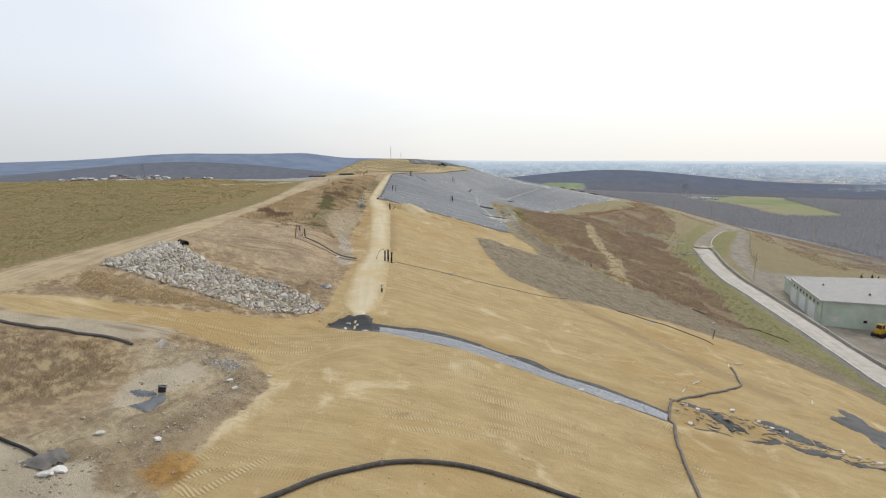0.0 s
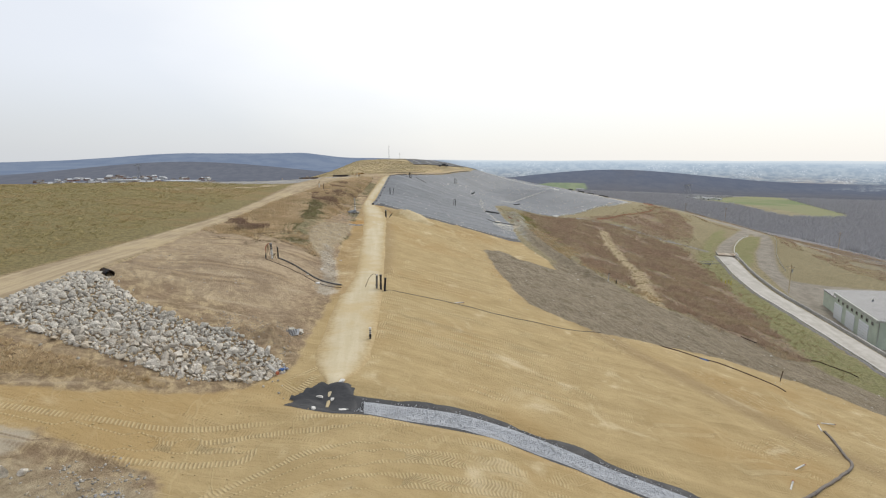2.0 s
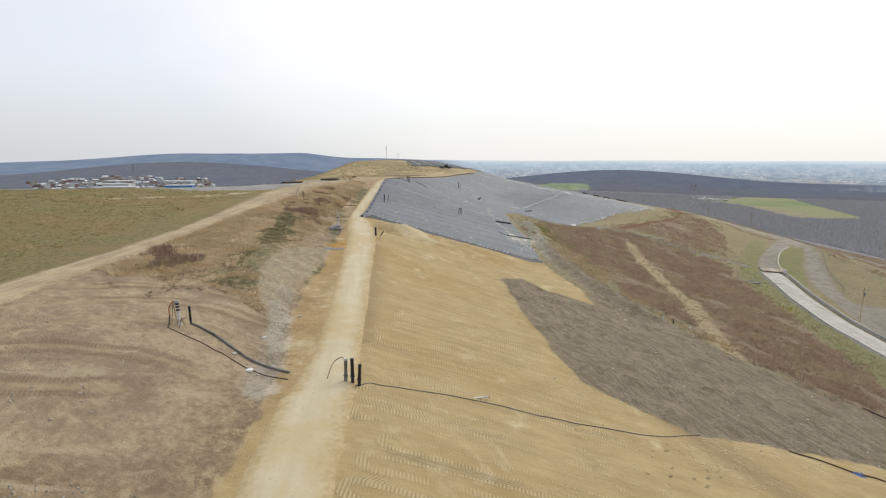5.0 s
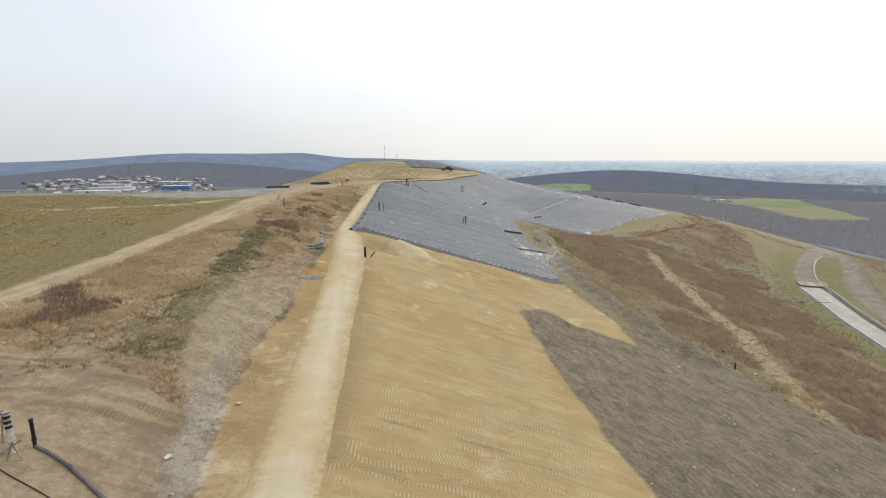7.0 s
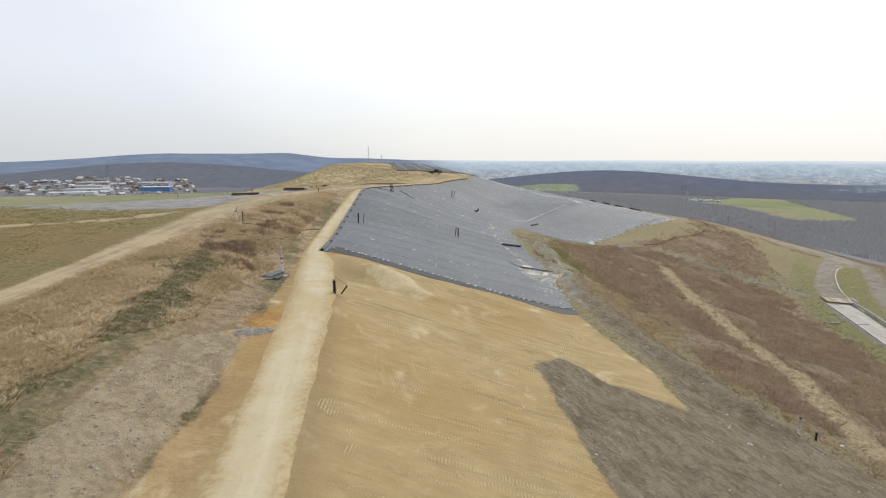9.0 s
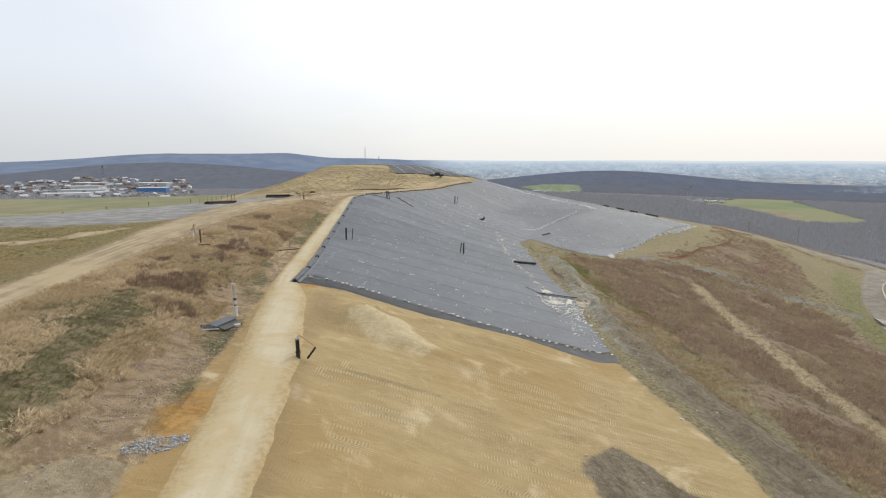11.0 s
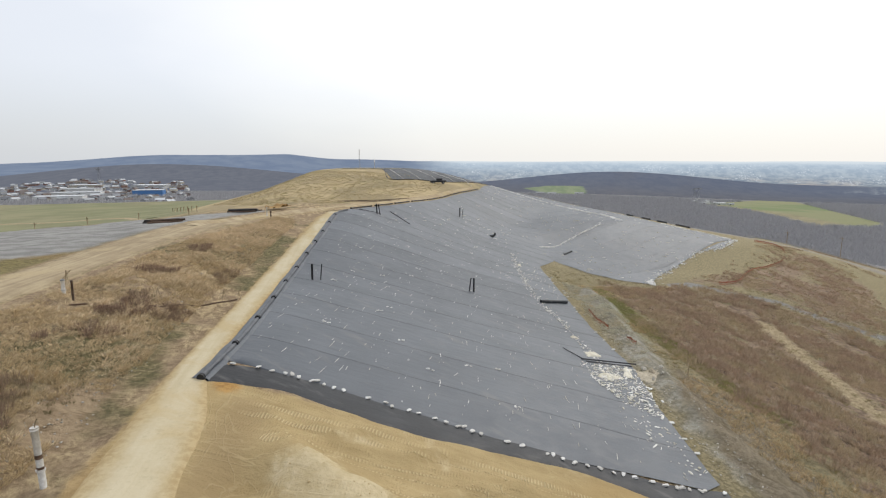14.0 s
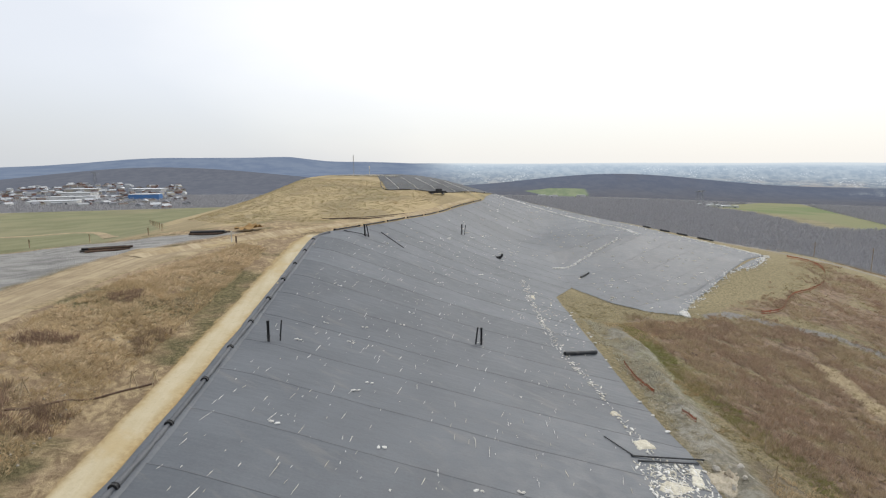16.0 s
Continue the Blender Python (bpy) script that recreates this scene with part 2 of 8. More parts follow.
def ground(x, y):
    """Height of the ground at x, y (arrays or numbers)."""
    x, y = np.asarray(x, float), np.asarray(y, float)
    u, v = np.clip(x - GX[0], 0, len(GX) - 1.001), np.clip(y - GY[0], 0, len(GY) - 1.001)
    i, j = u.astype(int), v.astype(int)
    a, b = u - i, v - j
    near = (GRID[j, i] * (1 - a) + GRID[j, i + 1] * a) * (1 - b) + (GRID[j + 1, i] * (1 - a) + GRID[j + 1, i + 1] * a) * b
    out = np.maximum.reduce([GX[0] - x, x - GX[-1], GY[0] - y, y - GY[-1], np.zeros_like(x)])
    f = smooth(0, 350, out)
    return near * (1 - f) + land(x, y) * f


def vnoise(x, y, seed=0):
    """Smooth value noise in -1..1 for arrays."""
    x, y = np.asarray(x, float), np.asarray(y, float)
    i, j = np.floor(x).astype(np.int64), np.floor(y).astype(np.int64)
    a, b = x - i, y - j
    a, b = a * a * (3 - 2 * a), b * b * (3 - 2 * b)

    def h(p, q):
        n = (p * 374761393 + q * 668265263 + seed * 974634777) & 0xFFFFFFFF
        n = ((n ^ (n >> 13)) * 1274126177) & 0xFFFFFFFF
        return ((n ^ (n >> 16)) & 0xFFFF) / 32767.5 - 1
    return (h(i, j) * (1 - a) + h(i + 1, j) * a) * (1 - b) + (h(i, j + 1) * (1 - a) + h(i + 1, j + 1) * a) * b


def fbm(x, y, size, seed=0, octaves=4):
    out, amp = 0, 1.0
    for k in range(octaves):
        out = out + amp * vnoise(np.asarray(x) / size, np.asarray(y) / size, seed + k)
        size, amp = size / 2.03, amp * 0.5
    return out


def inside(poly, x, y):
    """Signed distance to a polygon of (x, y): positive inside."""
    x, y = np.asarray(x, float), np.asarray(y, float)
    best, odd = np.full(x.shape, 1e9), np.zeros(x.shape, bool)
    for (ax, ay), (bx, by) in zip(poly, poly[1:] + poly[:1]):
        ex, ey = bx - ax, by - ay
        t = np.clip(((x - ax) * ex + (y - ay) * ey) / (ex * ex + ey * ey + 1e-9), 0, 1)
        best = np.minimum(best, np.hypot(x - ax - t * ex, y - ay - t * ey))
        if ay != by:
            odd ^= ((ay > y) != (by > y)) & (x < ex * (y - ay) / (by - ay) + ax)
    return np.where(odd, best, -best)


def along(path, x, y):
    """Distance to an open line of (x, y)."""
    x, y = np.asarray(x, float), np.asarray(y, float)
    best = np.full(x.shape, 1e9)
    for (ax, ay), (bx, by) in zip(path, path[1:]):
        ex, ey = bx - ax, by - ay
        t = np.clip(((x - ax) * ex + (y - ay) * ey) / (ex * ex + ey * ey + 1e-9), 0, 1)
        best = np.minimum(best, np.hypot(x - ax - t * ex, y - ay - t * ey))
    return best


# Zones of the hill, as outlines on the plan.
SAND = [(-14.4, -70), (-14.4, 20), (-14.5, 33), (-13.4, 40.5), (-17, 46), (-24, 47), (-36, 44), (-40.5, 47), (-33, 50), (-23.6, 52), (-15.5, 57.5), (-13.5, 62), (-14.2, 80), (-15.3, 92), (-17.3, 101), (-18.2, 109), (-18.3, 118), (-19.2, 131), (-21.3, 149), (-23.2, 172), (-24.2, 190), (-25.2, 205), (-25.4, 240), (-24.6, 247), (-21, 247), (-20.6, 205), (-19.5, 180),
        (-20, 172), (-10, 171), (10, 171), (20.6, 169), (24, 150), (24.5, 138), (17, 141), (12.5, 146), (8.4, 142), (9.5, 120), (11, 105), (12, 98), (20.5, 92.5), (29, 94.5), (40, 96), (50, 93), (58, 87), (66, 84), (71, 75), (69, 20), (66, -70)]
GREY = [(8, 143), (12, 147.5), (17, 142), (24, 140), (27, 150), (24, 168), (24.5, 188), (29, 200), (32, 190), (31, 165), (34, 147), (38, 132), (44, 122), (56, 112), (66, 103), (72, 97), (72, 80), (58, 84), (40, 92), (20, 89), (8, 96), (6, 120)]
CLAY = [(-22.4, 106), (-23.8, 110.5), (-24.8, 119.7), (-24.6, 126), (-22.4, 131.4), (-19.4, 130.6), (-18.7, 122), (-18.9, 112), (-18.9, 108), (-18.3, 104), (-17.6, 99.5), (-19.6, 99.6), (-21.2, 102.6)]
SHOULDER = [(-13.4, 84), (-14.6, 92), (-15.8, 100), (-16.9, 108), (-17.3, 118), (-18.2, 131), (-20.6, 148), (-22.6, 160)]
FLATS = ([(-40, 44.2), (-33.3, 46), (-27.4, 48.4), (-24.8, 48), (-23.4, 46.2), (-24.2, 44), (-26.5, 42.8), (-30.6, 42.4), (-40, 41.6)], [(-21.8, 38.8), (-20.1, 42), (-18.5, 40.8), (-19.2, 36.8), (-21.0, 33.0), (-22.4, 36)], [(-26, 28), (-21.3, 27.6), (-19.4, 27.8), (-17.4, 25.5), (-18.4, 20), (-28, 20)])
MOSS = [(-38, 150), (-35.3, 153), (-34.4, 157), (-31.8, 159), (-29.4, 152), (-28.9, 146), (-28.3, 141), (-28.6, 138.5), (-31, 140), (-34, 145)]
EARTH = [(-26.2, 152.6), (-23.3, 149.8), (-22, 145.4), (-21.8, 142), (-22, 139), (-21.6, 135), (-23.6, 132.8), (-25.2, 135.6), (-25.4, 141), (-25.8, 147), (-27.6, 156), (-28.4, 167.5), (-26.4, 171.5), (-24.6, 165.6), (-25.8, 158)]
SPOIL = [(-14.9, 41.9), (-15.5, 37.5), (-16.2, 34), (-17, 30.6), (-18.3, 28), (-19.6, 25), (-21, 20)]
KNOLL = [(-46, 26), (-39, 40.6), (-31, 41.2), (-26, 41.2), (-23.6, 39), (-23.4, 34), (-25.6, 31), (-27, 27), (-34, 24)]
SCRUB = [(34, 247), (31.5, 238), (31.5, 222), (31, 205), (36, 170), (37, 148), (44, 125), (54, 113), (59, 103), (64, 114), (69, 128), (74, 146), (77.5, 160), (79.5, 172), (82, 186), (88, 206), (93, 222), (84, 242), (74, 252), (60, 258), (48, 250), (38, 248)]
SCRUB_UPPER = [(60, 262), (76, 262), (92, 246), (106, 256), (118, 276), (118, 300), (108, 296), (96, 284), (82, 276), (72, 270)]
SCRUB_PATH = [(63.5, 236), (61, 226), (55, 198), (50.5, 170), (50.5, 160), (45, 139), (40.5, 121)]
GREEN_VERGE = [(126, 273), (134, 279), (124, 259), (112, 242), (106, 232), (103, 222), (97, 195), (90, 168), (81, 128), (75.5, 90), (74, 60), (56, 60), (57.7, 88), (63.4, 108), (67, 121), (72, 142), (76, 158), (79, 170), (80, 181), (86.4, 202), (95.6, 223.5), (100, 231), (112, 252)]
ISLAND = [(137, 264.3), (142.7, 264.4), (134, 250), (124.5, 236), (111, 212), (107, 210), (109.4, 219), (114.1, 230.9), (120, 242.6), (127.8, 254.5)]
YARD = [(83, -70), (83, 60), (89, 118), (97, 150), (106, 180), (109, 190), (120, 200), (132, 196), (172, 190), (172, -70)]
LOOP_ROAD = [(108, 180), (112.2, 197.5), (116.2, 211.4), (127.1, 232.6), (137.1, 250.4), (145, 267), (145.5, 280), (140, 294), (134, 306), (126, 320), (112, 334), (92, 342)]
EAST_TRACK = [(172, 320), (176, 290), (184, 271), (205, 258), (260, 240)]
LOOP_INNER = [(107.8, 224), (111.6, 234), (117, 243.6), (127, 257), (139, 271), (145, 277)]
PAD = [(-95, 190), (-70, 186), (-56, 195), (-50, 205), (-50, 228), (-44, 244), (-38, 252), (-46, 258), (-62, 252), (-84, 236), (-104, 214)]
FIELD_WEST = [(-420, 230), (-250, 225), (-130, 222), (-90, 232), (-66, 256), (-72, 290), (-92, 330), (-110, 400), (-120, 520), (-220, 640), (-420, 560)]
FIELD_EAST = [(620, 1420), (677, 1440), (890, 1560), (905, 1480), (790, 1190), (725, 1000), (690, 960), (605, 975), (640, 1230)]
FIELD_NORTH = [(280, 1850), (372, 1890), (470, 1850), (440, 1700), (330, 1660)]
WEST_EDGE = ((0, 56, 72, 84, 104, 120, 131, 148, 165, 182, 210), (-53, -46.2, -44.0, -43.0, -42.3, -42.6, -42.8, -44.4, -46.2, -47.4, -52))
RIPRAP = [(-37.5, 59), (-36.5, 71.5), (-33.5, 70.5), (-29, 67.2), (-22, 66.3), (-16, 64), (-13.8, 62), (-14.6, 58.7), (-21.3, 56.5), (-29.7, 57.8)]
DITCH = [(-12, 57), (-8.5, 56), (-5, 56.3), (2.8, 57.2), (12.8, 54.3), (21.8, 50), (30, 49.6)]
CRUST = [(-12, 162), (-9, 162.6), (-5.5, 160.6), (-2.3, 157.6), (-3.6, 155), (-8, 155.9), (-11, 158.2)]
BARE = [(-26, 44), (-17, 45), (-14, 40), (-15.5, 32), (-15, 10), (-15, -30), (-36, -30), (-30, 16), (-24, 29), (-21, 36), (-24, 41)]
ROCK_BANK = [(27, 233), (27.4, 226), (26.4, 216), (25.6, 206), (24.4, 197), (25.5, 182), (27, 168), (29.5, 152), (33.5, 138)]
CREEK = [(54, 256), (60, 259.5), (68.7, 255), (77.6, 252.7), (84, 246), (95, 239), (103, 233)]

# ---- the ground: one sheet, fine on the hill and coarse far off ----


def spaced(parts, grow, end_low, end_high):
    v = [parts[0][0]]
    for a, b, s in parts:
        v += list(np.linspace(a, b, max(2, round((b - a) / s) + 1))[1:])
    lo, hi, s = [v[0]], [v[-1]], parts[-1][2]
    while hi[-1] < end_high:
        s *= grow
        hi.append(hi[-1] + s)
    s = parts[0][2]
    while lo[-1] > end_low:
        s *= grow
        lo.append(lo[-1] - s)
    return np.array(lo[::-1][:-1] + v + hi[1:])


XS = spaced([(-170, -60, 1.6), (-60, 62, 0.7), (62, 150, 1.4)], 1.075, -4700, 4700)
YS = spaced([(-60, 18, 2.2), (18, 262, 0.7), (262, 470, 1.8)], 1.06, -3000, 4800)


def relief(x, y):
    """Height with the roughness that each zone has."""
    z = ground(x, y) - 45 * smooth(1900, 2500, np.hypot(x, y))
    flat = smooth(-0.6, 0.8, np.maximum.reduce([inside(p, x, y) for p in FLATS]))
    near = 1 - smooth(300, 900, np.maximum(np.abs(x), np.abs(y - 200)))
    sand = smooth(-1, 2, inside(SAND, x, y))
    scrub = smooth(-2, 3, np.maximum(inside(SCRUB, x, y), inside(SCRUB_UPPER, x, y)))
    road = np.maximum(smooth(-2, 1, inside(ROADS_WEST, x, y)), smooth(-2, 1, inside(ROADS_RIDGE, x, y)))
    haul = smooth(-2.5, 1.5, inside(HAUL, x, y))
    calm = np.clip(1 - road - haul - smooth(-3, 1, inside(YARD, x, y)), 0, 1)
    wild = calm * (1 - sand) * (1 - smooth(-2, 2, inside(LINER, x, y)))
    z = z + near * wild * (1 - 0.8 * flat) * (1 - 0.85 * smooth(248, 268, y)) * (0.18 * fbm(x, y, 5, 3) + 0.11 * fbm(x, y, 1.7, 9, 2))
    z = z + near * scrub * (0.22 * np.abs(fbm(x, y, 3.2, 21, 3)))
    z = z + sand * calm * (0.10 * fbm(x, y, 6, 5, 4) + 0.035 * vnoise(x / 9 + y / 30, y / 1.3, 31) + 0.03 * np.abs(vnoise(x / 2.4, y / 2.4, 33)))
    # broken ground at the foot of the knoll
    bare = smooth(-1, 3, inside(BARE, x, y)) * (1 - 0.85 * flat)
    z = z + bare * (0.28 * np.abs(fbm(x, y, 3.2, 35, 4)) + 0.10 * fbm(x, y, 1.3, 36, 2))
    # a spoil heap against the front of the liner, and furrows beside it
    z = z + 1.7 * hill(-9.4, 161.0, 4.6, 2.2, -0.55, x, y) * (1 + 0.25 * fbm(x, y, 2.6, 17, 3)) + 0.55 * hill(-5.2, 158.6, 4.2, 2.4, -0.6, x, y) - 1.0 * hill(-13.2, 159.4, 1.5, 2.6, -0.3, x, y) - 0.35 * hill(-9.8, 156.6, 3.6, 0.9, -0.2, x, y) + 0.3 * hill(4, 165, 6, 1.2, -0.1, x, y)
    # fill tipped over the bank, and loose spoil beside the sand
    z = z + 0.34 * smooth(-0.5, 0.7, inside(CLAY, x, y) + 0.5 * fbm(x, y, 2.5, 23, 3)) * (1 + 0.5 * fbm(x, y, 2.0, 24, 3))
    z = z + np.exp(-(along(SPOIL, x, y) / 1.1) ** 2) * (0.35 + 0.3 * fbm(x, y, 1.6, 26, 3))
    z = z + smooth(0, 4, inside(KNOLL, x, y)) * (0.25 + 0.22 * fbm(x, y, 2.4, 27, 3))
    # tumbled sand on the lower slope
    low = smooth(16, 26, x) * smooth(96, 84, y) * sand
    z = z + low * 0.30 * np.abs(fbm(x * 0.9 + y * 0.35, y * 0.9 - x * 0.2, 5.0, 28, 4))
    # a low bank by the boulders
    z = z + 1.7 * hill(-17.4, 66.8, 2.7, 2.5, 0.3, x, y) * (1 + 0.5 * fbm(x, y, 1.8, 39, 3))
    # the lined ditch across the sand
    z = z - 0.55 * np.exp(-(along(DITCH, x, y) / 1.25) ** 2) + 0.30 * np.exp(-((along(DITCH, x, y) - 2.9) / 0.8) ** 2)
    # windrows that the blade left, and the swept lane beside them
    for path, high in (([(2, 52.6), (8, 50), (14, 46.5), (20, 42)], 0.16), ([(-7.6, 86), (-7.9, 92), (-9.1, 102), (-10.4, 113), (-12.3, 130), (-14.2, 146), (-15.6, 156)], 0.24), ([(22, 90), (28, 82), (35, 73)], 0.12), ([(-10, 60.5), (-4, 60.2), (4, 61.3), (14, 58.6), (22, 54)], 0.12),
                       ([(-4, 58.9), (-6.5, 62), (-1, 63.5), (4, 62)], 0.14), ([(-14.5, 168.5), (-12, 164), (-8.5, 160.6), (-4, 160.8), (-1, 163.6), (4, 166)], 0.45), ([(-11, 168), (-8, 165.6), (-4.6, 166.4), (-2, 168.4)], 0.38), ([(-13, 159), (-9, 157.4), (-3, 156.6), (3, 156.8)], 0.3), ([(-12, 161), (-10.5, 166), (-7, 169)], 0.3), ([(-3, 162), (2, 160), (9, 158.4)], 0.28), ([(-1, 165.4), (3, 163.4), (8, 162.6)], 0.28), ([(1, 167), (4, 164.8), (9, 164)], 0.24), ([(-13.6, 24), (-13.8, 33), (-12.6, 40), (-9, 45)], 0.2)):
        z = z + high * np.exp(-((along(path, x, y) + 0.25 * vnoise(x / 1.7, y / 1.7, 19)) / 0.42) ** 2)
    # a rounded berm of rock and silt along the edge of the sand
    z = z + 1.0 * np.exp(-(along(ROCK_BANK, x, y) / 1.6) ** 2) * (1 + 0.35 * fbm(x, y, 2.2, 37, 3))
    # a shallow dip between the bank and the haul road
    z = z - 0.35 * hill(27, 160, 2.0, 40, 0.07, x, y)
    return z


def outline(left, right, y0, y1, step=6.0):
    ys = np.arange(y0, y1 + 0.1, step)
    return [(float(line_at(left, v)[0]), float(v)) for v in ys] + [(float(line_at(right, v)[0]), float(v)) for v in ys[::-1]]


ROADS_WEST = outline("west_road_left", "west_road_right", 0, 240) + []
ROADS_RIDGE = outline("ridge_road_left", "ridge_road_right", 62, 250)
HAUL = outline("haul_left", "haul_right", -60, 228, 8.0)
LINER = [(-19.6, 170.4), (-20.8, 205), (-21, 249), (-13.6, 264), (-3, 288), (10, 320), (20, 360), (26, 396), (45, 372), (66, 342), (90, 322), (108, 316), (100, 302), (74, 286), (60, 270), (47.5, 252), (40, 251), (30, 252), (21, 250), (20.5, 210), (22, 195), (20.6, 169)]

gx, gy = np.meshgrid(XS, YS)
gz = relief(gx, gy)


def sheet(name, gx, gy, gz):
    ny, nx = gx.shape
    me = bpy.data.meshes.new(name)
    co = np.stack([gx, gy, gz], -1).reshape(-1, 3).astype(np.float32)
    idx = np.arange(ny * nx).reshape(ny, nx)
    quads = np.stack([idx[:-1, :-1], idx[:-1, 1:], idx[1:, 1:], idx[1:, :-1]], -1).reshape(-1, 4)
    me.vertices.add(len(co))
    me.vertices.foreach_set("co", co.ravel())
    me.loops.add(quads.size)
    me.loops.foreach_set("vertex_index", quads.ravel().astype(np.int32))
    me.polygons.add(len(quads))
    me.polygons.foreach_set("loop_start", np.arange(0, quads.size, 4, dtype=np.int32))
    me.polygons.foreach_set("use_smooth", np.ones(len(quads), bool))
    me.update(calc_edges=True)
    return me


ground_mesh = sheet("ground", gx, gy, gz)


def surface(x, y):
    """Height of the ground sheet itself at x, y."""
    x, y = np.asarray(x, float), np.asarray(y, float)
    i = np.clip(np.searchsorted(XS, x) - 1, 0, len(XS) - 2)
    j = np.clip(np.searchsorted(YS, y) - 1, 0, len(YS) - 2)
    a, b = (x - XS[i]) / (XS[i + 1] - XS[i]), (y - YS[j]) / (YS[j + 1] - YS[j])
    return (gz[j, i] * (1 - a) + gz[j, i + 1] * a) * (1 - b) + (gz[j + 1, i] * (1 - a) + gz[j + 1, i + 1] * a) * b


def field(me, name, values):
    a = me.attributes.new(name, "FLOAT", "POINT")
    a.data.foreach_set("value", np.asarray(values, np.float32).ravel())


ZONES = {
    "sand": inside(SAND, gx, gy), "grey": inside(GREY, gx, gy), "clay": inside(CLAY, gx, gy),
    "scrub": np.maximum(inside(SCRUB, gx, gy), inside(SCRUB_UPPER, gx, gy)),
    "straw_path": 2.0 - along(SCRUB_PATH, gx, gy),
    "verge": np.maximum.reduce([inside(GREEN_VERGE, gx, gy), inside(ISLAND, gx, gy), inside([(28.6, 227), (30.3, 226.6), (30.4, 217), (29.8, 211), (27.8, 208), (27.4, 216), (26.2, 223)], gx, gy)]),
    "yard": np.minimum(np.maximum(inside(YARD, gx, gy), np.maximum.reduce([3.4 - along(LOOP_ROAD, gx, gy), 4.0 - along([(172, 194), (150, 192), (126, 194), (114, 198)], gx, gy), 2.9 - along(LOOP_INNER, gx, gy), 2.6 - along(EAST_TRACK, gx, gy)])), -0.6 - inside(ISLAND, gx, gy)),
    "rock_bank": 2.7 - along(ROCK_BANK, gx, gy),
    "hollow": np.maximum(2.4 - along([(-31.5, 152), (-28.4, 133), (-27.2, 122), (-24.9, 111.6), (-24, 105)], gx, gy), inside(MOSS, gx, gy) + 0.6),
    "pad": inside(PAD, gx, gy),
    "crust": np.maximum.reduce([inside(CRUST, gx, gy), 1.5 - along([(-13.4, 40), (-15, 33), (-17, 27)], gx, gy)]),
    "damp": np.maximum.reduce([1.9 - along([(20.5, 93), (27, 83), (34, 73), (42, 64)], gx, gy), 1.0 - along([(-14.5, 146), (-11, 120), (-9.2, 95)], gx, gy), 1.4 - along([(-16, 150), (-15, 160), (-16, 168)], gx, gy)]),
    "ochre": np.maximum.reduce([r0 - np.hypot(gx - x0, gy - y0) for x0, y0, r0 in ((-15.2, 28.2, 1.5), (-19.4, 137.6, 1.7), (-19.6, 135.4, 1.1), (-19.7, 139.6, 1.0), (51.5, 59.5, 2.6), (-18.3, 171, 1.0))]),
    "bare": inside(BARE, gx, gy),
    "flat": np.maximum.reduce([inside(p, gx, gy) for p in FLATS]),
    "spoil": 1.5 - along(SPOIL, gx, gy),
    "knoll": inside(KNOLL, gx, gy),
    "shoulder": 1.9 - along(SHOULDER, gx, gy),
    "rubble": 1.0 - along([(-15.3, 84), (-16.0, 90), (-17.2, 95), (-18.6, 101), (-19.2, 106)], gx, gy),
    "earth": inside(EARTH, gx, gy),
    "chalk": 0.8 - along([(-38.1, 106), (-37.4, 112.5)], gx, gy),
    "scraped": np.minimum(inside([(-40, 70), (-30, 72), (-18, 72), (-17, 100), (-24, 101), (-38, 101)], gx, gy), 8),
    "meadow": np.minimum(np.maximum(line_at("west_road_left", gy)[0], np.interp(gy, WEST_EDGE[0], WEST_EDGE[1])) - gx, 236 - gy + 0 * gx),
    "crop": np.maximum(inside(FIELD_WEST, gx, gy), np.maximum(inside(FIELD_EAST, gx, gy), inside(FIELD_NORTH, gx, gy))),
    "tilled": np.where(gx < 0, 1.0, 0.0) + (gx >= 0) * inside([(600, 1440), (640, 1230), (590, 960), (655, 955), (685, 1200), (650, 1410)], gx, gy),
    "creek": 1.7 - along(CREEK, gx, gy),
    "woods": np.maximum.reduce([gx - 175, -430 - gx, gy - 520, -100 - gy]),
}
for zone, values in ZONES.items():
    field(ground_mesh, zone, np.clip(values, -60, 60))


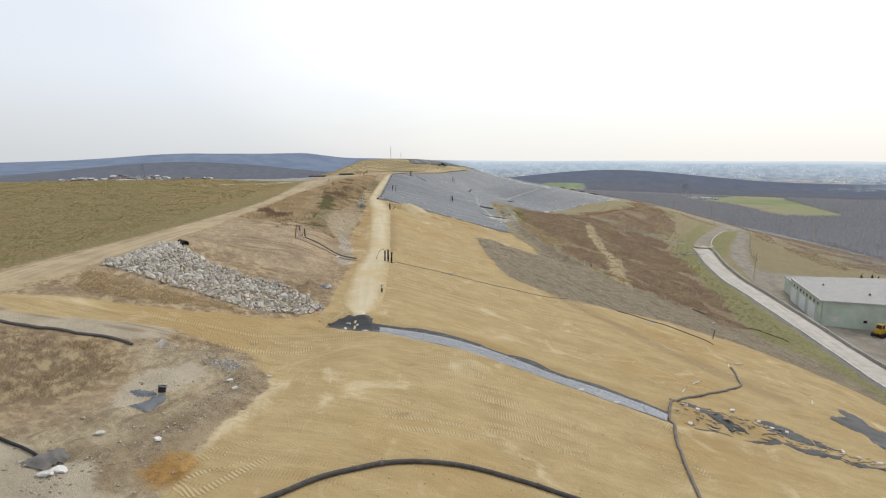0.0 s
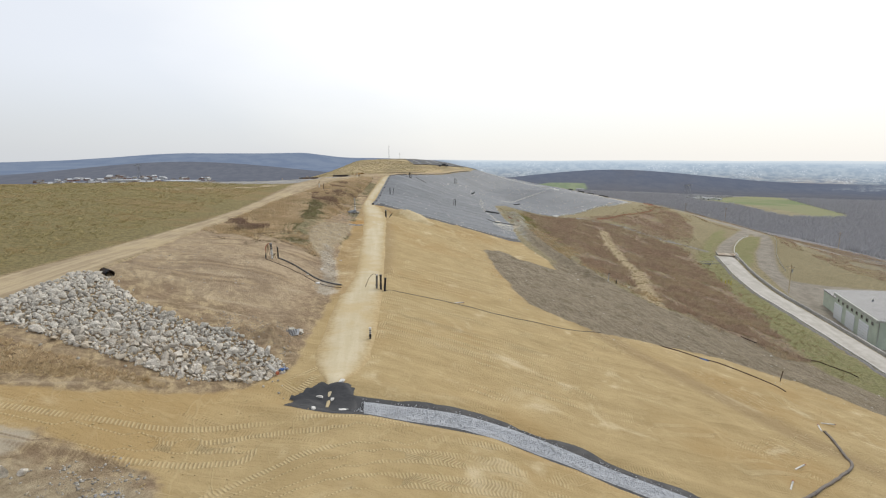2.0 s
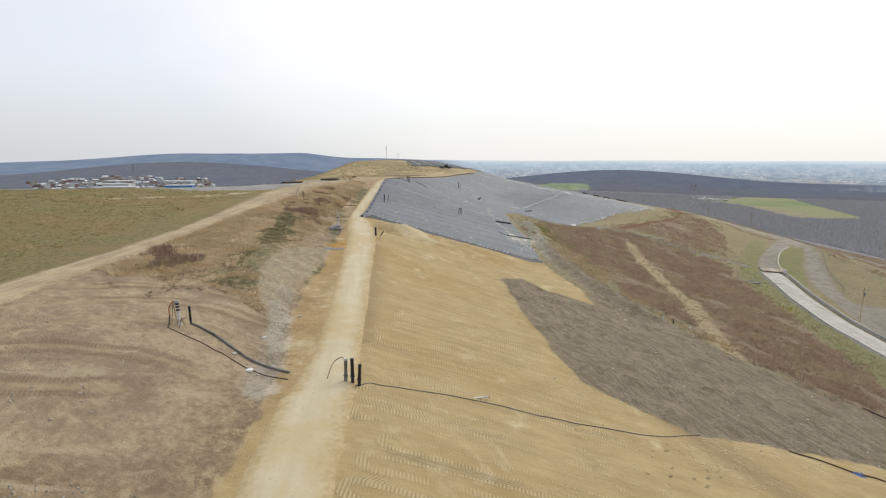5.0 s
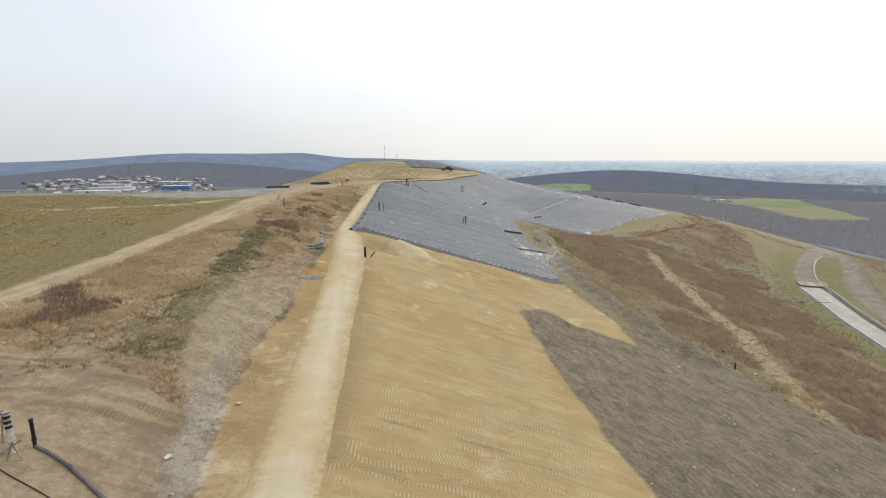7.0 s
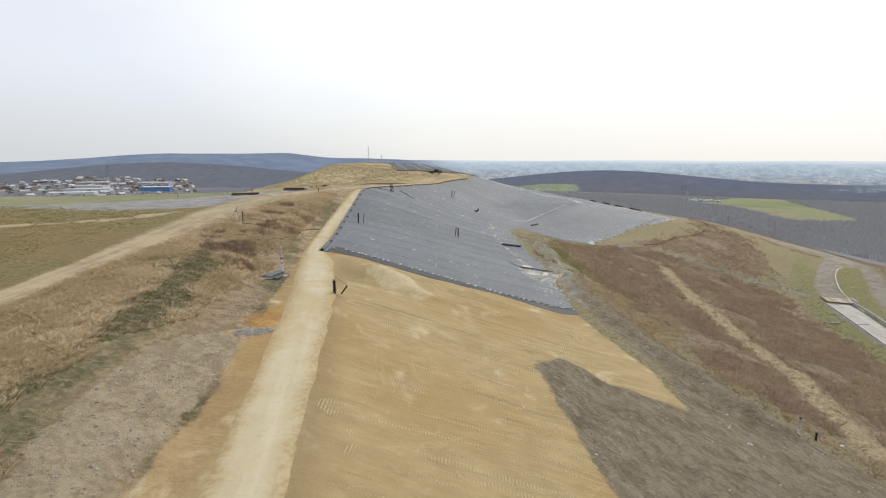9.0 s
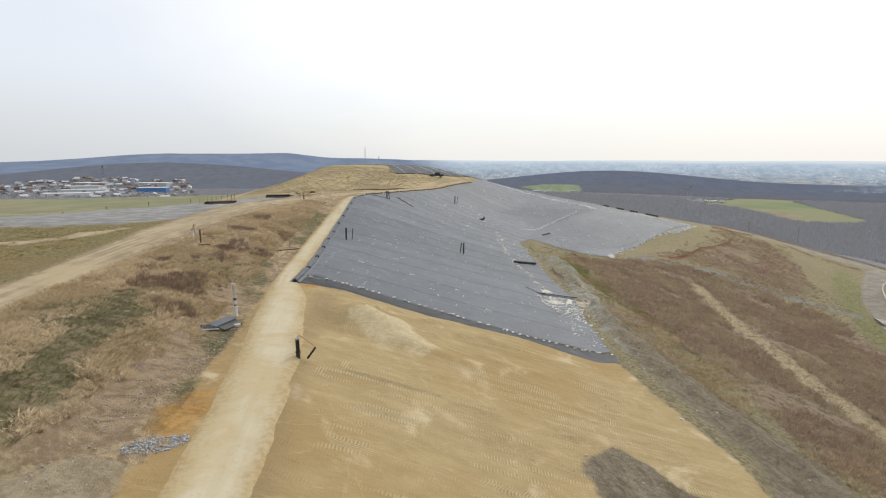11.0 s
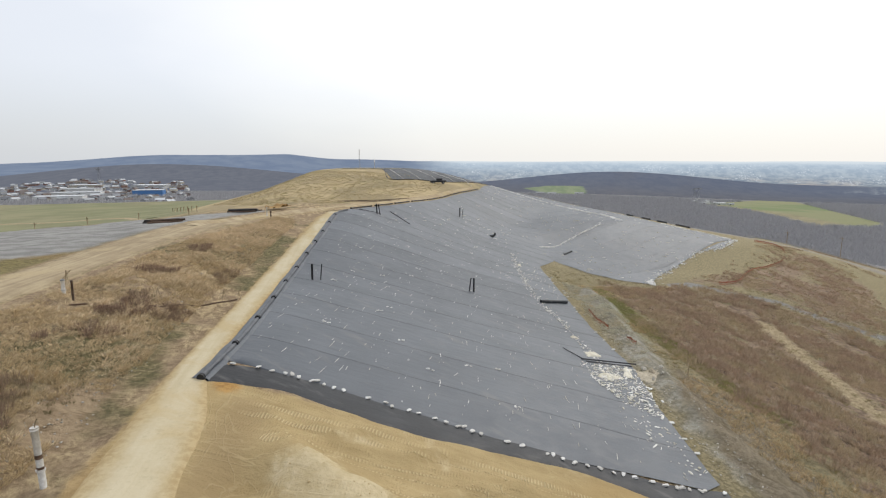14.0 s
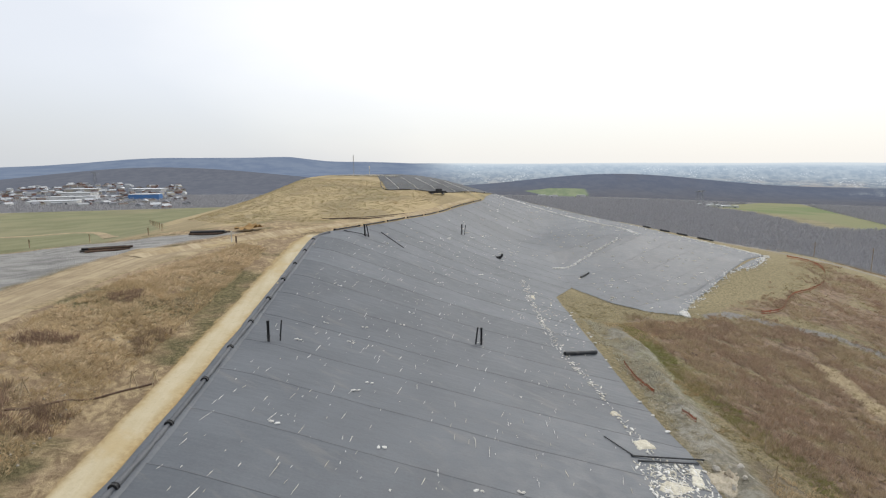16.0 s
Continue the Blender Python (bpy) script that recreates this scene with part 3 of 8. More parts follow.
def ground_material():
    g = Mat("ground", 0.95, spec=0.15)
    big, mid, fine, grain = g.noise(0.05, 4), g.noise(0.35, 4, 0.6), g.noise(2.2, 4, 0.65), g.noise(14, 3, 0.7)
    edge = g.math("ADD", g.math("MULTIPLY_ADD", mid, 3.0, -1.5), g.math("MULTIPLY_ADD", fine, 1.4, -0.7))

    def zone(name, soft=0.5, rag=1.0):
        d = g.math("MULTIPLY_ADD", edge, rag, g.attr(name))
        return g.fit(d, -soft, soft)
    blotch = g.fit(g.math("ADD", g.math("MULTIPLY", mid, 0.55), g.math("MULTIPLY", fine, 0.45)), 0.38, 0.62)
    # dry grass and bare soil on the slopes
    soil = g.mix(blotch, (0.275, 0.20, 0.128), (0.50, 0.38, 0.245))
    hummock = g.fit(g.noise(0.9, 5, 0.68, vec=g.scaled(1.3, 0.8, 1, 0.5), warp=0.4), 0.42, 0.60)
    # gaps between clumps: brown soil, with the shade there put into its colour
    straw = g.mix(hummock, g.mix(fine, (0.215, 0.155, 0.092), (0.33, 0.243, 0.15)), g.mix(g.fit(grain, 0.35, 0.65), (0.44, 0.335, 0.195), (0.61, 0.48, 0.295)))
    col = g.mix(g.fit(g.math("ADD", g.math("MULTIPLY", big, 0.5), g.math("MULTIPLY", mid, 0.5)), 0.44, 0.56), soil, straw)
    moss = g.mix(g.fit(fine, 0.4, 0.62), (0.13, 0.115, 0.06), (0.235, 0.20, 0.105))
    col = g.mix(g.math("MULTIPLY", g.fit(g.noise(0.085, 3), 0.53, 0.64), g.fit(g.attr("sep_y"), 100, 110)), col, moss)
    col = g.mix(g.math("MULTIPLY", zone("hollow", 2.2, 2.6), g.fit(mid, 0.38, 0.58, 0.3, 0.9)), col, g.mix(g.fit(fine, 0.35, 0.65), (0.12, 0.118, 0.06), (0.225, 0.205, 0.11)))
    scrape = g.fit(g.noise(0.5, 4, 0.6, vec=g.scaled(0.25, 1.5, 1, 0.35)), 0.55, 0.7)
    col = g.mix(g.math("MULTIPLY", g.math("MULTIPLY", scrape, g.fit(g.attr("sep_y"), 112, 96)), 0.85), col, (0.52, 0.415, 0.28))
    col = g.mix(g.math("MULTIPLY", zone("scraped", 2.5, 2.0), 0.45), col, g.mix(blotch, (0.40, 0.315, 0.21), (0.54, 0.435, 0.30)))
    dull = g.fit(g.noise(0.16, 5, 0.65, vec=g.scaled(0.8, 1.2, 1, 0.4), warp=0.5), 0.50, 0.60)
    col = g.mix(g.math("MULTIPLY", g.math("MULTIPLY", dull, zone("scraped", 2.0, 1.5)), 0.75), col, g.mix(fine, (0.245, 0.183, 0.122), (0.36, 0.275, 0.188)))
    col = g.mix(g.math("MULTIPLY", zone("earth", 0.8, 1.2), 0.9), col, g.mix(g.fit(g.noise(0.8, 6, 0.68, vec=g.scaled(0.7, 1.2, 1, 0.3), warp=0.5), 0.38, 0.62), (0.25, 0.18, 0.112), (0.44, 0.33, 0.215)))
    col = g.mix(zone("chalk", 0.3, 0.5), col, (0.52, 0.47, 0.40))
    scuff = g.fit(g.math("ABSOLUTE", g.math("SUBTRACT", g.noise(0.7, 3, 0.5, vec=g.scaled(0.4, 1.2, 1, 0.3), warp=0.6), 0.5)), 0.03, 0.0)
    col = g.mix(g.math("MULTIPLY", g.math("MULTIPLY", scuff, g.fit(mid, 0.45, 0.6)), 0.5), col, (0.50, 0.39, 0.245))
    col = g.mix(g.math("MULTIPLY", g.fit(g.attr("sep_y"), 258, 274), 0.75), col, g.mix(g.fit(g.noise(0.06, 5, 0.62), 0.42, 0.58), (0.30, 0.25, 0.145), (0.475, 0.38, 0.218)))
    # meadow: olive with tawny stretches
    mead = g.mix(g.fit(fine, 0.35, 0.65), (0.18, 0.152, 0.070), (0.305, 0.252, 0.118))
    mead = g.mix(g.math("MULTIPLY", g.fit(g.noise(0.07, 4, vec=g.scaled(0.6, 1.6, 1)), 0.5, 0.68), 0.55), mead, g.mix(g.fit(grain, 0.35, 0.65), (0.25, 0.165, 0.08), (0.36, 0.25, 0.125)))
    col = g.mix(zone("meadow", 0.8, 0.5), col, mead)
    # brown brush, with straw and olive gaps
    brush = g.mix(g.fit(g.noise(1.1, 5, 0.65, vec=g.scaled(0.8, 1.1, 1, -1.0)), 0.36, 0.64), (0.165, 0.118, 0.085), (0.36, 0.268, 0.19))
    olive = g.mix(g.fit(fine, 0.38, 0.62), (0.20, 0.17, 0.10), (0.355, 0.30, 0.178))
    gaps = g.fit(g.noise(0.15, 6, 0.68, vec=g.scaled(0.7, 1.35, 1, -1.0), warp=0.3), 0.5, 0.62)
    right = g.fit(g.math("SUBTRACT", g.attr("sep_x"), 14.0), 0, 4)
    col = g.mix(right, col, olive)
    col = g.mix(zone("scrub", 2.0, 2.0), col, g.mix(gaps, brush, olive))
    col = g.mix(zone("straw_path", 1.0, 1.5), col, g.mix(g.fit(fine, 0.35, 0.65), (0.29, 0.225, 0.135), (0.50, 0.405, 0.26)))
    grass = g.mix(g.fit(fine, 0.35, 0.65), (0.165, 0.165, 0.072), (0.285, 0.272, 0.13))
    col = g.mix(g.math("MULTIPLY", zone("verge", 1.2, 1.8), g.fit(mid, 0.3, 0.6, 0.55, 1.0)), col, grass)
    # woods floor, its grey lightened to carry distance haze, and farmland far off
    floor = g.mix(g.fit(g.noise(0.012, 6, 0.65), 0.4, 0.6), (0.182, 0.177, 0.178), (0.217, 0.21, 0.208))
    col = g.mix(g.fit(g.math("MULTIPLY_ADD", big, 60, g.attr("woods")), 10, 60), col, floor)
    crop = g.mix(g.fit(g.noise(0.006, 3, vec=g.scaled(1, 0.4, 1, 0.5)), 0.47, 0.54), (0.245, 0.255, 0.14), (0.175, 0.225, 0.105))
    crop = g.mix(g.fit(fine, 0.35, 0.65), g.mix(0.25, crop, (0.2, 0.16, 0.08)), crop)
    crop = g.mix(g.fit(g.attr("tilled"), -12, 12), crop, g.mix(g.fit(big, 0.4, 0.6), (0.22, 0.195, 0.12), (0.30, 0.265, 0.165)))
    col = g.mix(g.fit(g.attr("crop"), -4, 2), col, crop)
    # grey silt and clay
    silt = g.mix(g.fit(g.math("ADD", g.math("MULTIPLY", g.noise(0.8, 7, 0.72, vec=g.scaled(0.55, 1.2, 1, -1.2), warp=0.8), 0.6), g.math("MULTIPLY", g.noise(3.5, 4, 0.7), 0.4)), 0.36, 0.64), (0.172, 0.141, 0.098), (0.345, 0.29, 0.207))
    wheel = g.fit(g.math("ABSOLUTE", g.math("SUBTRACT", g.noise(0.22, 3, 0.5, vec=g.scaled(1.5, 0.5, 1, 0.45), warp=0.4), 0.5)), 0.025, 0.0)
    silt = g.mix(g.math("MULTIPLY", g.math("MULTIPLY", wheel, g.fit(mid, 0.4, 0.6)), 0.8), silt, (0.135, 0.108, 0.072))
    silt = g.mix(g.math("MULTIPLY", g.fit(mid, 0.5, 0.7), 0.5), silt, (0.17, 0.135, 0.08))
    col = g.mix(g.math("MULTIPLY", zone("rock_bank", 1.4, 1.5), g.fit(g.noise(0.45, 5, 0.65), 0.36, 0.56, 0.45, 0.95)), col, g.mix(blotch, (0.225, 0.21, 0.168), (0.42, 0.398, 0.34)))
    col = g.mix(zone("grey", 0.7, 0.9), col, silt)
    clay = g.mix(g.fit(g.math("ADD", g.math("MULTIPLY", g.noise(0.45, 6, 0.66, vec=g.scaled(1.1, 0.8, 1, 0.5), warp=0.6), 0.6), g.math("MULTIPLY", fine, 0.4)), 0.37, 0.6), (0.315, 0.25, 0.16), (0.475, 0.39, 0.262))
    col = g.mix(zone("clay", 0.25, 0.55), col, clay)
    bare = g.mix(blotch, (0.335, 0.268, 0.172), (0.53, 0.44, 0.30))
    # scrape streaks, darkened in colour to stand in for shade on the relief
    shade_streak = g.fit(g.noise(0.8, 5, 0.65, vec=g.scaled(1.5, 0.3, 1, -0.32), warp=0.4), 0.50, 0.62)
    bare = g.mix(g.math("MULTIPLY", shade_streak, 0.7), bare, g.mix(fine, (0.21, 0.16, 0.105), (0.30, 0.235, 0.155)))
    col = g.mix(zone("bare", 1.5, 1.6), col, bare)
    col = g.mix(zone("knoll", 1.2, 1.8), col, g.mix(hummock, g.mix(fine, (0.21, 0.155, 0.10), (0.31, 0.235, 0.145)), (0.47, 0.37, 0.225)))
    col = g.mix(zone("spoil", 0.6, 1.0), col, g.mix(blotch, (0.265, 0.203, 0.13), (0.42, 0.335, 0.22)))
    col = g.mix(zone("flat", 0.35, 0.5), col, g.mix(g.fit(mid, 0.35, 0.65), (0.455, 0.39, 0.29), (0.55, 0.48, 0.365)))
    col = g.mix(zone("pad", 1.5, 1.2), col, g.mix(g.fit(g.noise(0.5, 4, vec=g.scaled(0.5, 1.5, 1, 0.4)), 0.35, 0.65), (0.27, 0.265, 0.25), (0.40, 0.39, 0.37)))
    col = g.mix(zone("yard", 0.8, 0.4), col, g.mix(g.fit(mid, 0.35, 0.65), (0.255, 0.228, 0.188), (0.34, 0.305, 0.25)))
    col = g.mix(zone("creek", 0.5, 0.5), col, g.mix(grain, (0.20, 0.19, 0.175), (0.33, 0.315, 0.295)))
    # prints of single passes: two treads, ribbed along the way
    tread = g.fit(g.math("ABSOLUTE", g.math("SUBTRACT", g.attr("pass_off"), 0.78)), 0.34, 0.27)
    ribs = g.math("MULTIPLY_ADD", g.math("SINE", g.math("MULTIPLY", g.attr("pass_way"), 27.0)), 0.5, 0.5)
    worn_out = g.math("MULTIPLY", g.fit(g.noise(0.13, 4, 0.6), 0.43, 0.55), g.fit(g.attr("crust"), 0.6, -1.2))
    # sand: pale dry crust, ochre and damp patches, and streaks left by the blade
    streak = g.noise(0.55, 5, 0.6, vec=g.scaled(0.22, 1.6, 1, -0.12))
    sand = g.mix(g.fit(g.math("ADD", g.math("MULTIPLY", streak, 0.5), g.math("MULTIPLY", mid, 0.5)), 0.30, 0.70), (0.352, 0.262, 0.128), (0.466, 0.358, 0.188))
    sand = g.mix(g.math("MULTIPLY", zone("shoulder", 1.2, 0.9), 0.85), sand, g.mix(blotch, (0.275, 0.188, 0.09), (0.405, 0.292, 0.15)))
    sand = g.mix(g.math("MULTIPLY", g.fit(big, 0.48, 0.68), 0.8), sand, (0.37, 0.255, 0.112))
    sand = g.mix(g.math("MULTIPLY", g.fit(g.noise(0.16, 5, 0.62, warp=0.6), 0.56, 0.72), 0.75), sand, (0.62, 0.52, 0.34))
    sand = g.mix(g.math("MULTIPLY", g.fit(grain, 0.4, 0.75), 0.16), sand, (0.29, 0.20, 0.10))
    sand = g.mix(zone("crust", 0.8, 0.9), sand, g.mix(blotch, (0.48, 0.385, 0.225), (0.58, 0.485, 0.31)))
    sand = g.mix(g.math("MULTIPLY", zone("damp", 1.2, 0.8), 0.75), sand, (0.295, 0.215, 0.112))
    in_sand = zone("sand", 0.35, 0.55)
    # thin crests of loose sand along the edges of blade and tyre
    def crest(scale, sx, sy, turn, seed_shift, width, patch):
        shifted = g.t.nodes.new("ShaderNodeVectorMath")
        shifted.operation = "ADD"
        g.put(shifted.inputs[0], g.scaled(sx, sy, 1, turn))
        shifted.inputs[1].default_value = (seed_shift, seed_shift * 0.7, 0)
        n = g.noise(scale, 2, 0.45, vec=shifted.outputs[0], warp=0.3)
        line = g.fit(g.math("ABSOLUTE", g.math("SUBTRACT", n, 0.5)), width, 0.0)
        return g.math("MULTIPLY", line, g.fit(g.noise(patch, 2, vec=shifted.outputs[0]), 0.48, 0.6))
    crests = g.math("MAXIMUM", crest(0.5, 0.2, 1.3, -0.12, 3.0, 0.02, 0.3), g.math("MAXIMUM", crest(0.4, 0.35, 1.2, 0.7, 11.0, 0.016, 0.25), crest(0.45, 1.2, 0.3, 0.25, 23.0, 0.016, 0.25)))
    sand = g.mix(g.math("MULTIPLY", crests, 0.16), sand, (0.63, 0.515, 0.31))
    # rib tops mixed paler: the highlight on them is painted in
    sand = g.mix(g.math("MULTIPLY", g.math("MULTIPLY", tread, worn_out), g.math("MULTIPLY", ribs, 0.6)), sand, (0.62, 0.50, 0.295))
    col = g.mix(in_sand, col, sand)
    scraped = g.math("MULTIPLY", g.math("MULTIPLY", g.fit(g.math("ABSOLUTE", g.math("SUBTRACT", g.attr("pass_off"), 0.78)), 0.5, 0.2), worn_out), g.math("MULTIPLY", g.math("SUBTRACT", 1.0, in_sand), g.fit(g.attr("sep_x"), -11, -14)))
    col = g.mix(g.math("MULTIPLY", scraped, g.math("MULTIPLY_ADD", ribs, -0.35, 0.75)), col, (0.235, 0.165, 0.10))
    col = g.mix(g.math("MULTIPLY", g.math("MULTIPLY", g.fit(g.attr("pass_off"), 0.4, 0.15), g.math("MULTIPLY", g.math("SUBTRACT", 1.0, in_sand), g.fit(g.attr("sep_x"), -11, -14))), 0.6), col, (0.46, 0.35, 0.21))
    col = g.mix(g.math("MULTIPLY", zone("rubble", 0.5, 0.9), 0.85), col, g.mix(blotch, (0.30, 0.25, 0.18), (0.50, 0.445, 0.36)))
    col = g.mix(zone("ochre", 0.5, 0.7), col, g.mix(blotch, (0.30, 0.17, 0.06), (0.46, 0.28, 0.10)))
    # relief: clods and tufts, and the cleat prints of tracked machines in the sand
    lanes = g.fit(g.noise(0.6, 2, 0.5, vec=g.scaled(0.09, 2.1, 1, -0.12)), 0.58, 0.66)
    wave = g.t.nodes.new("ShaderNodeTexWave")
    g.put(wave.inputs["Vector"], g.scaled(1, 1, 1, -0.12))
    wave.inputs["Scale"].default_value, wave.inputs["Distortion"].default_value = 1.5, 1.0
    wave.inputs["Detail Scale"].default_value = 0.4
    cleats = g.math("MULTIPLY", g.math("MULTIPLY", wave.outputs["Fac"], lanes), in_sand)
    prints = g.math("MULTIPLY", g.math("MULTIPLY", g.math("MULTIPLY", tread, ribs), g.math("MULTIPLY", worn_out, in_sand)), 0.20)
    rough = g.math("ADD", g.math("MULTIPLY", fine, 0.55), g.math("MULTIPLY", grain, 0.42))
    rough = g.math("MULTIPLY", g.math("MULTIPLY", rough, g.fit(in_sand, 0, 1, 1.0, 0.28)), g.fit(g.attr("sep_y"), 250, 276, 1.0, 0.2))
    h = g.math("ADD", rough, g.math("ADD", g.math("MULTIPLY", cleats, 0.10), prints))
    h = g.math("ADD", h, g.math("MULTIPLY", crests, 0.06))
    h = g.math("ADD", h, g.math("MULTIPLY", g.math("ADD", streak, g.math("MULTIPLY", fine, 0.35)), g.math("MULTIPLY", in_sand, 0.38)))
    g.bump(h, 0.36, 1.0)
    return g.done(col)


# passes of a tracked machine over the sand: along the slope, and turning at the track
r_pass = random.Random(3)
PASSES, y0 = [], 68.0
while y0 < 166:
    b = r_pass.uniform(-0.5, 0.6)
    PASSES.append([(-7 - 0.06 * (y0 - 68) + r_pass.uniform(0, 3), y0), (0, y0 - 0.2 + b), (8, y0 - 0.9 + b), (13 + r_pass.uniform(0, 9), y0 - 2.6)])
    y0 += r_pass.uniform(2.5, 3.0)
for k in range(7):
    PASSES.append([(12.5 + 3.1 * k, 91.5), (18.5 + 3.0 * k, 83), (25 + 3.0 * k, 73.6), (33 + 2.9 * k, 63)])
for k in range(7):
    PASSES.append([(-13.4, 27 + 2.7 * k), (-8, 33.5 + 2.6 * k), (-2, 36.6 + 2.6 * k), (6, 37.6 + 2.6 * k), (14, 36 + 2.5 * k), (20, 32.5 + 2.4 * k)])
PASSES += [[(-12.5, 59), (-10.5, 62.5), (-7, 64.6), (-2, 65), (4, 63.5)], [(-40, 47), (-30, 47.5), (-20, 49), (-12, 52), (-4, 53.5)], [(-38, 45), (-28, 45.6), (-20, 47), (-13, 48.6)],
           [(-37, 80), (-32, 86), (-26, 90), (-20, 91)], [(-38, 86), (-32, 92), (-26, 95.5), (-19, 96.5)], [(-35, 78), (-30, 82), (-25, 84), (-19, 84.5)], [(-40, 92), (-34, 97), (-28, 99.5), (-22, 100)], [(-36, 76), (-28, 77), (-22, 80)],
           [(44, 84), (50, 76), (52, 68), (50, 60)], [(56, 84), (60, 76), (61, 68), (58, 60)], [(24, 60), (34, 64), (44, 72), (48, 82)], [(18, 64), (28, 68), (38, 76), (42, 86)],
           [(14, 84), (20, 80), (30, 81), (38, 86)], [(22, 72), (30, 73), (40, 78), (50, 80)], [(26, 66), (36, 60), (44, 64), (55, 72)], [(-16, 168.3), (-8, 168), (2, 166.8), (15, 164.8)]]


def rounded(path, step=0.8):
    p = np.array(path, float)
    q = np.vstack([2 * p[0] - p[1], p, 2 * p[-1] - p[-2]])
    out = []
    for i in range(1, len(q) - 2):
        n = max(2, int(np.hypot(*(q[i + 1] - q[i])) / step))
        for t in np.linspace(0, 1, n, endpoint=False):
            out.append(0.5 * (2 * q[i] + (q[i + 1] - q[i - 1]) * t + (2 * q[i - 1] - 5 * q[i] + 4 * q[i + 1] - q[i + 2]) * t * t + (3 * q[i] - q[i - 1] - 3 * q[i + 1] + q[i + 2]) * t ** 3))
    return np.array(out + [p[-1]])


off, way = np.full(gx.shape, 9.0), np.zeros(gx.shape)
for path in PASSES:
    q = rounded(path)
    c0, c1 = np.searchsorted(XS, (q[:, 0].min() - 4, q[:, 0].max() + 4))
    r0, r1 = np.searchsorted(YS, (q[:, 1].min() - 4, q[:, 1].max() + 4))
    box_x, box_y, s0 = gx[r0:r1, c0:c1], gy[r0:r1, c0:c1], 0.0
    for a, b in zip(q, q[1:]):
        ln = float(np.hypot(*(b - a)))
        ux, uy = (b - a) / ln
        t = np.clip((box_x - a[0]) * ux + (box_y - a[1]) * uy, 0, ln)
        d = np.hypot(box_x - a[0] - t * ux, box_y - a[1] - t * uy)
        hit = d < off[r0:r1, c0:c1]
        off[r0:r1, c0:c1] = np.where(hit, d, off[r0:r1, c0:c1])
        way[r0:r1, c0:c1] = np.where(hit, s0 + (box_x - a[0]) * ux + (box_y - a[1]) * uy, way[r0:r1, c0:c1])
        s0 += ln
jump = np.zeros(gx.shape, bool)
for axis in (0, 1):
    step = np.abs(np.diff(way, axis=axis)) > 1.6
    if axis == 0:
        jump[1:] |= step
        jump[:-1] |= step
    else:
        jump[:, 1:] |= step
        jump[:, :-1] |= step
off[jump & (off < 2)] = 3.0
field(ground_mesh, "pass_off", off)
field(ground_mesh, "pass_way", way)
field(ground_mesh, "sep_y", gy + 4.0 * fbm(gx, gy, 9, 78))
field(ground_mesh, "sep_x", gx + 2.5 * fbm(gx, gy, 8, 77))
ground_mesh.materials.append(ground_material())
ground_ob = tagged(new("ground", ground_mesh), "hill of sand, grey silt, dry grass and brown brush above a wooded valley", "ground", kind="structure")


# ---- tools for things ----
def mesh_of(name, bm, material, smooth_faces=False):
    me = bpy.data.meshes.new(name)
    if smooth_faces:
        for f in bm.faces:
            f.smooth = True
    bm.to_mesh(me)
    bm.free()
    if material:
        me.materials.append(material)
    return me


def part(name, bm, material, parent=None, label="", smooth_faces=False):
    """Links a bmesh as one mesh object, under a thing or a part if one is given."""
    ob = new(name, mesh_of(name, bm, material, smooth_faces))
    ob.parent = parent
    if label:
        ob["label"] = label
    return ob


def thing(name, x, y, z, label, category, group="", kind="", turn=0.0):
    ob = new(name)
    ob.empty_display_size = 0.3
    ob.location, ob.rotation_euler = (x, y, z), (0, 0, turn)
    return tagged(ob, label, category, group, kind)


def box(bm, x0, x1, y0, y1, z0, z1, m=None):
    vs = [bm.verts.new((x, y, z)) for z in (z0, z1) for x, y in ((x0, y0), (x1, y0), (x1, y1), (x0, y1))]
    for a, b, c, d in ((3, 2, 1, 0), (4, 5, 6, 7), (0, 1, 5, 4), (1, 2, 6, 5), (2, 3, 7, 6), (3, 0, 4, 7)):
        bm.faces.new((vs[a], vs[b], vs[c], vs[d]))
    if m:
        bmesh.ops.transform(bm, matrix=m, verts=vs)
    return vs


def boxed(x0, x1, y0, y1, z0, z1, bevel=0.0, m=None):
    bm = bmesh.new()
    box(bm, x0, x1, y0, y1, z0, z1, m)
    if bevel:
        bmesh.ops.bevel(bm, geom=bm.edges[:], offset=bevel, segments=2, affect="EDGES", profile=0.6)
    return bm


def tube(bm, pts, radius, sides=8, caps=True):
    """A round bar through the points; radius may be a list."""
    pts = [Vector(p) for p in pts]
    rings = []
    for i, p in enumerate(pts):
        d = (pts[min(i + 1, len(pts) - 1)] - pts[max(i - 1, 0)]).normalized()
        up = Vector((0, 0, 1)) if abs(d.z) < 0.95 else Vector((0, 1, 0))
        u = d.cross(up).normalized()
        v = d.cross(u)
        r = radius[i] if isinstance(radius, (list, tuple)) else radius
        rings.append([bm.verts.new(p + r * (math.cos(a) * u + math.sin(a) * v)) for a in (2 * math.pi * k / sides for k in range(sides))])
    for a, b in zip(rings, rings[1:]):
        for k in range(sides):
            f = bm.faces.new((a[k], a[(k + 1) % sides], b[(k + 1) % sides], b[k]))
            f.smooth = True
    if caps:
        bm.faces.new(rings[0])
        bm.faces.new(rings[-1][::-1])
    return bm


def G(x, y):
    return float(surface(x, y))


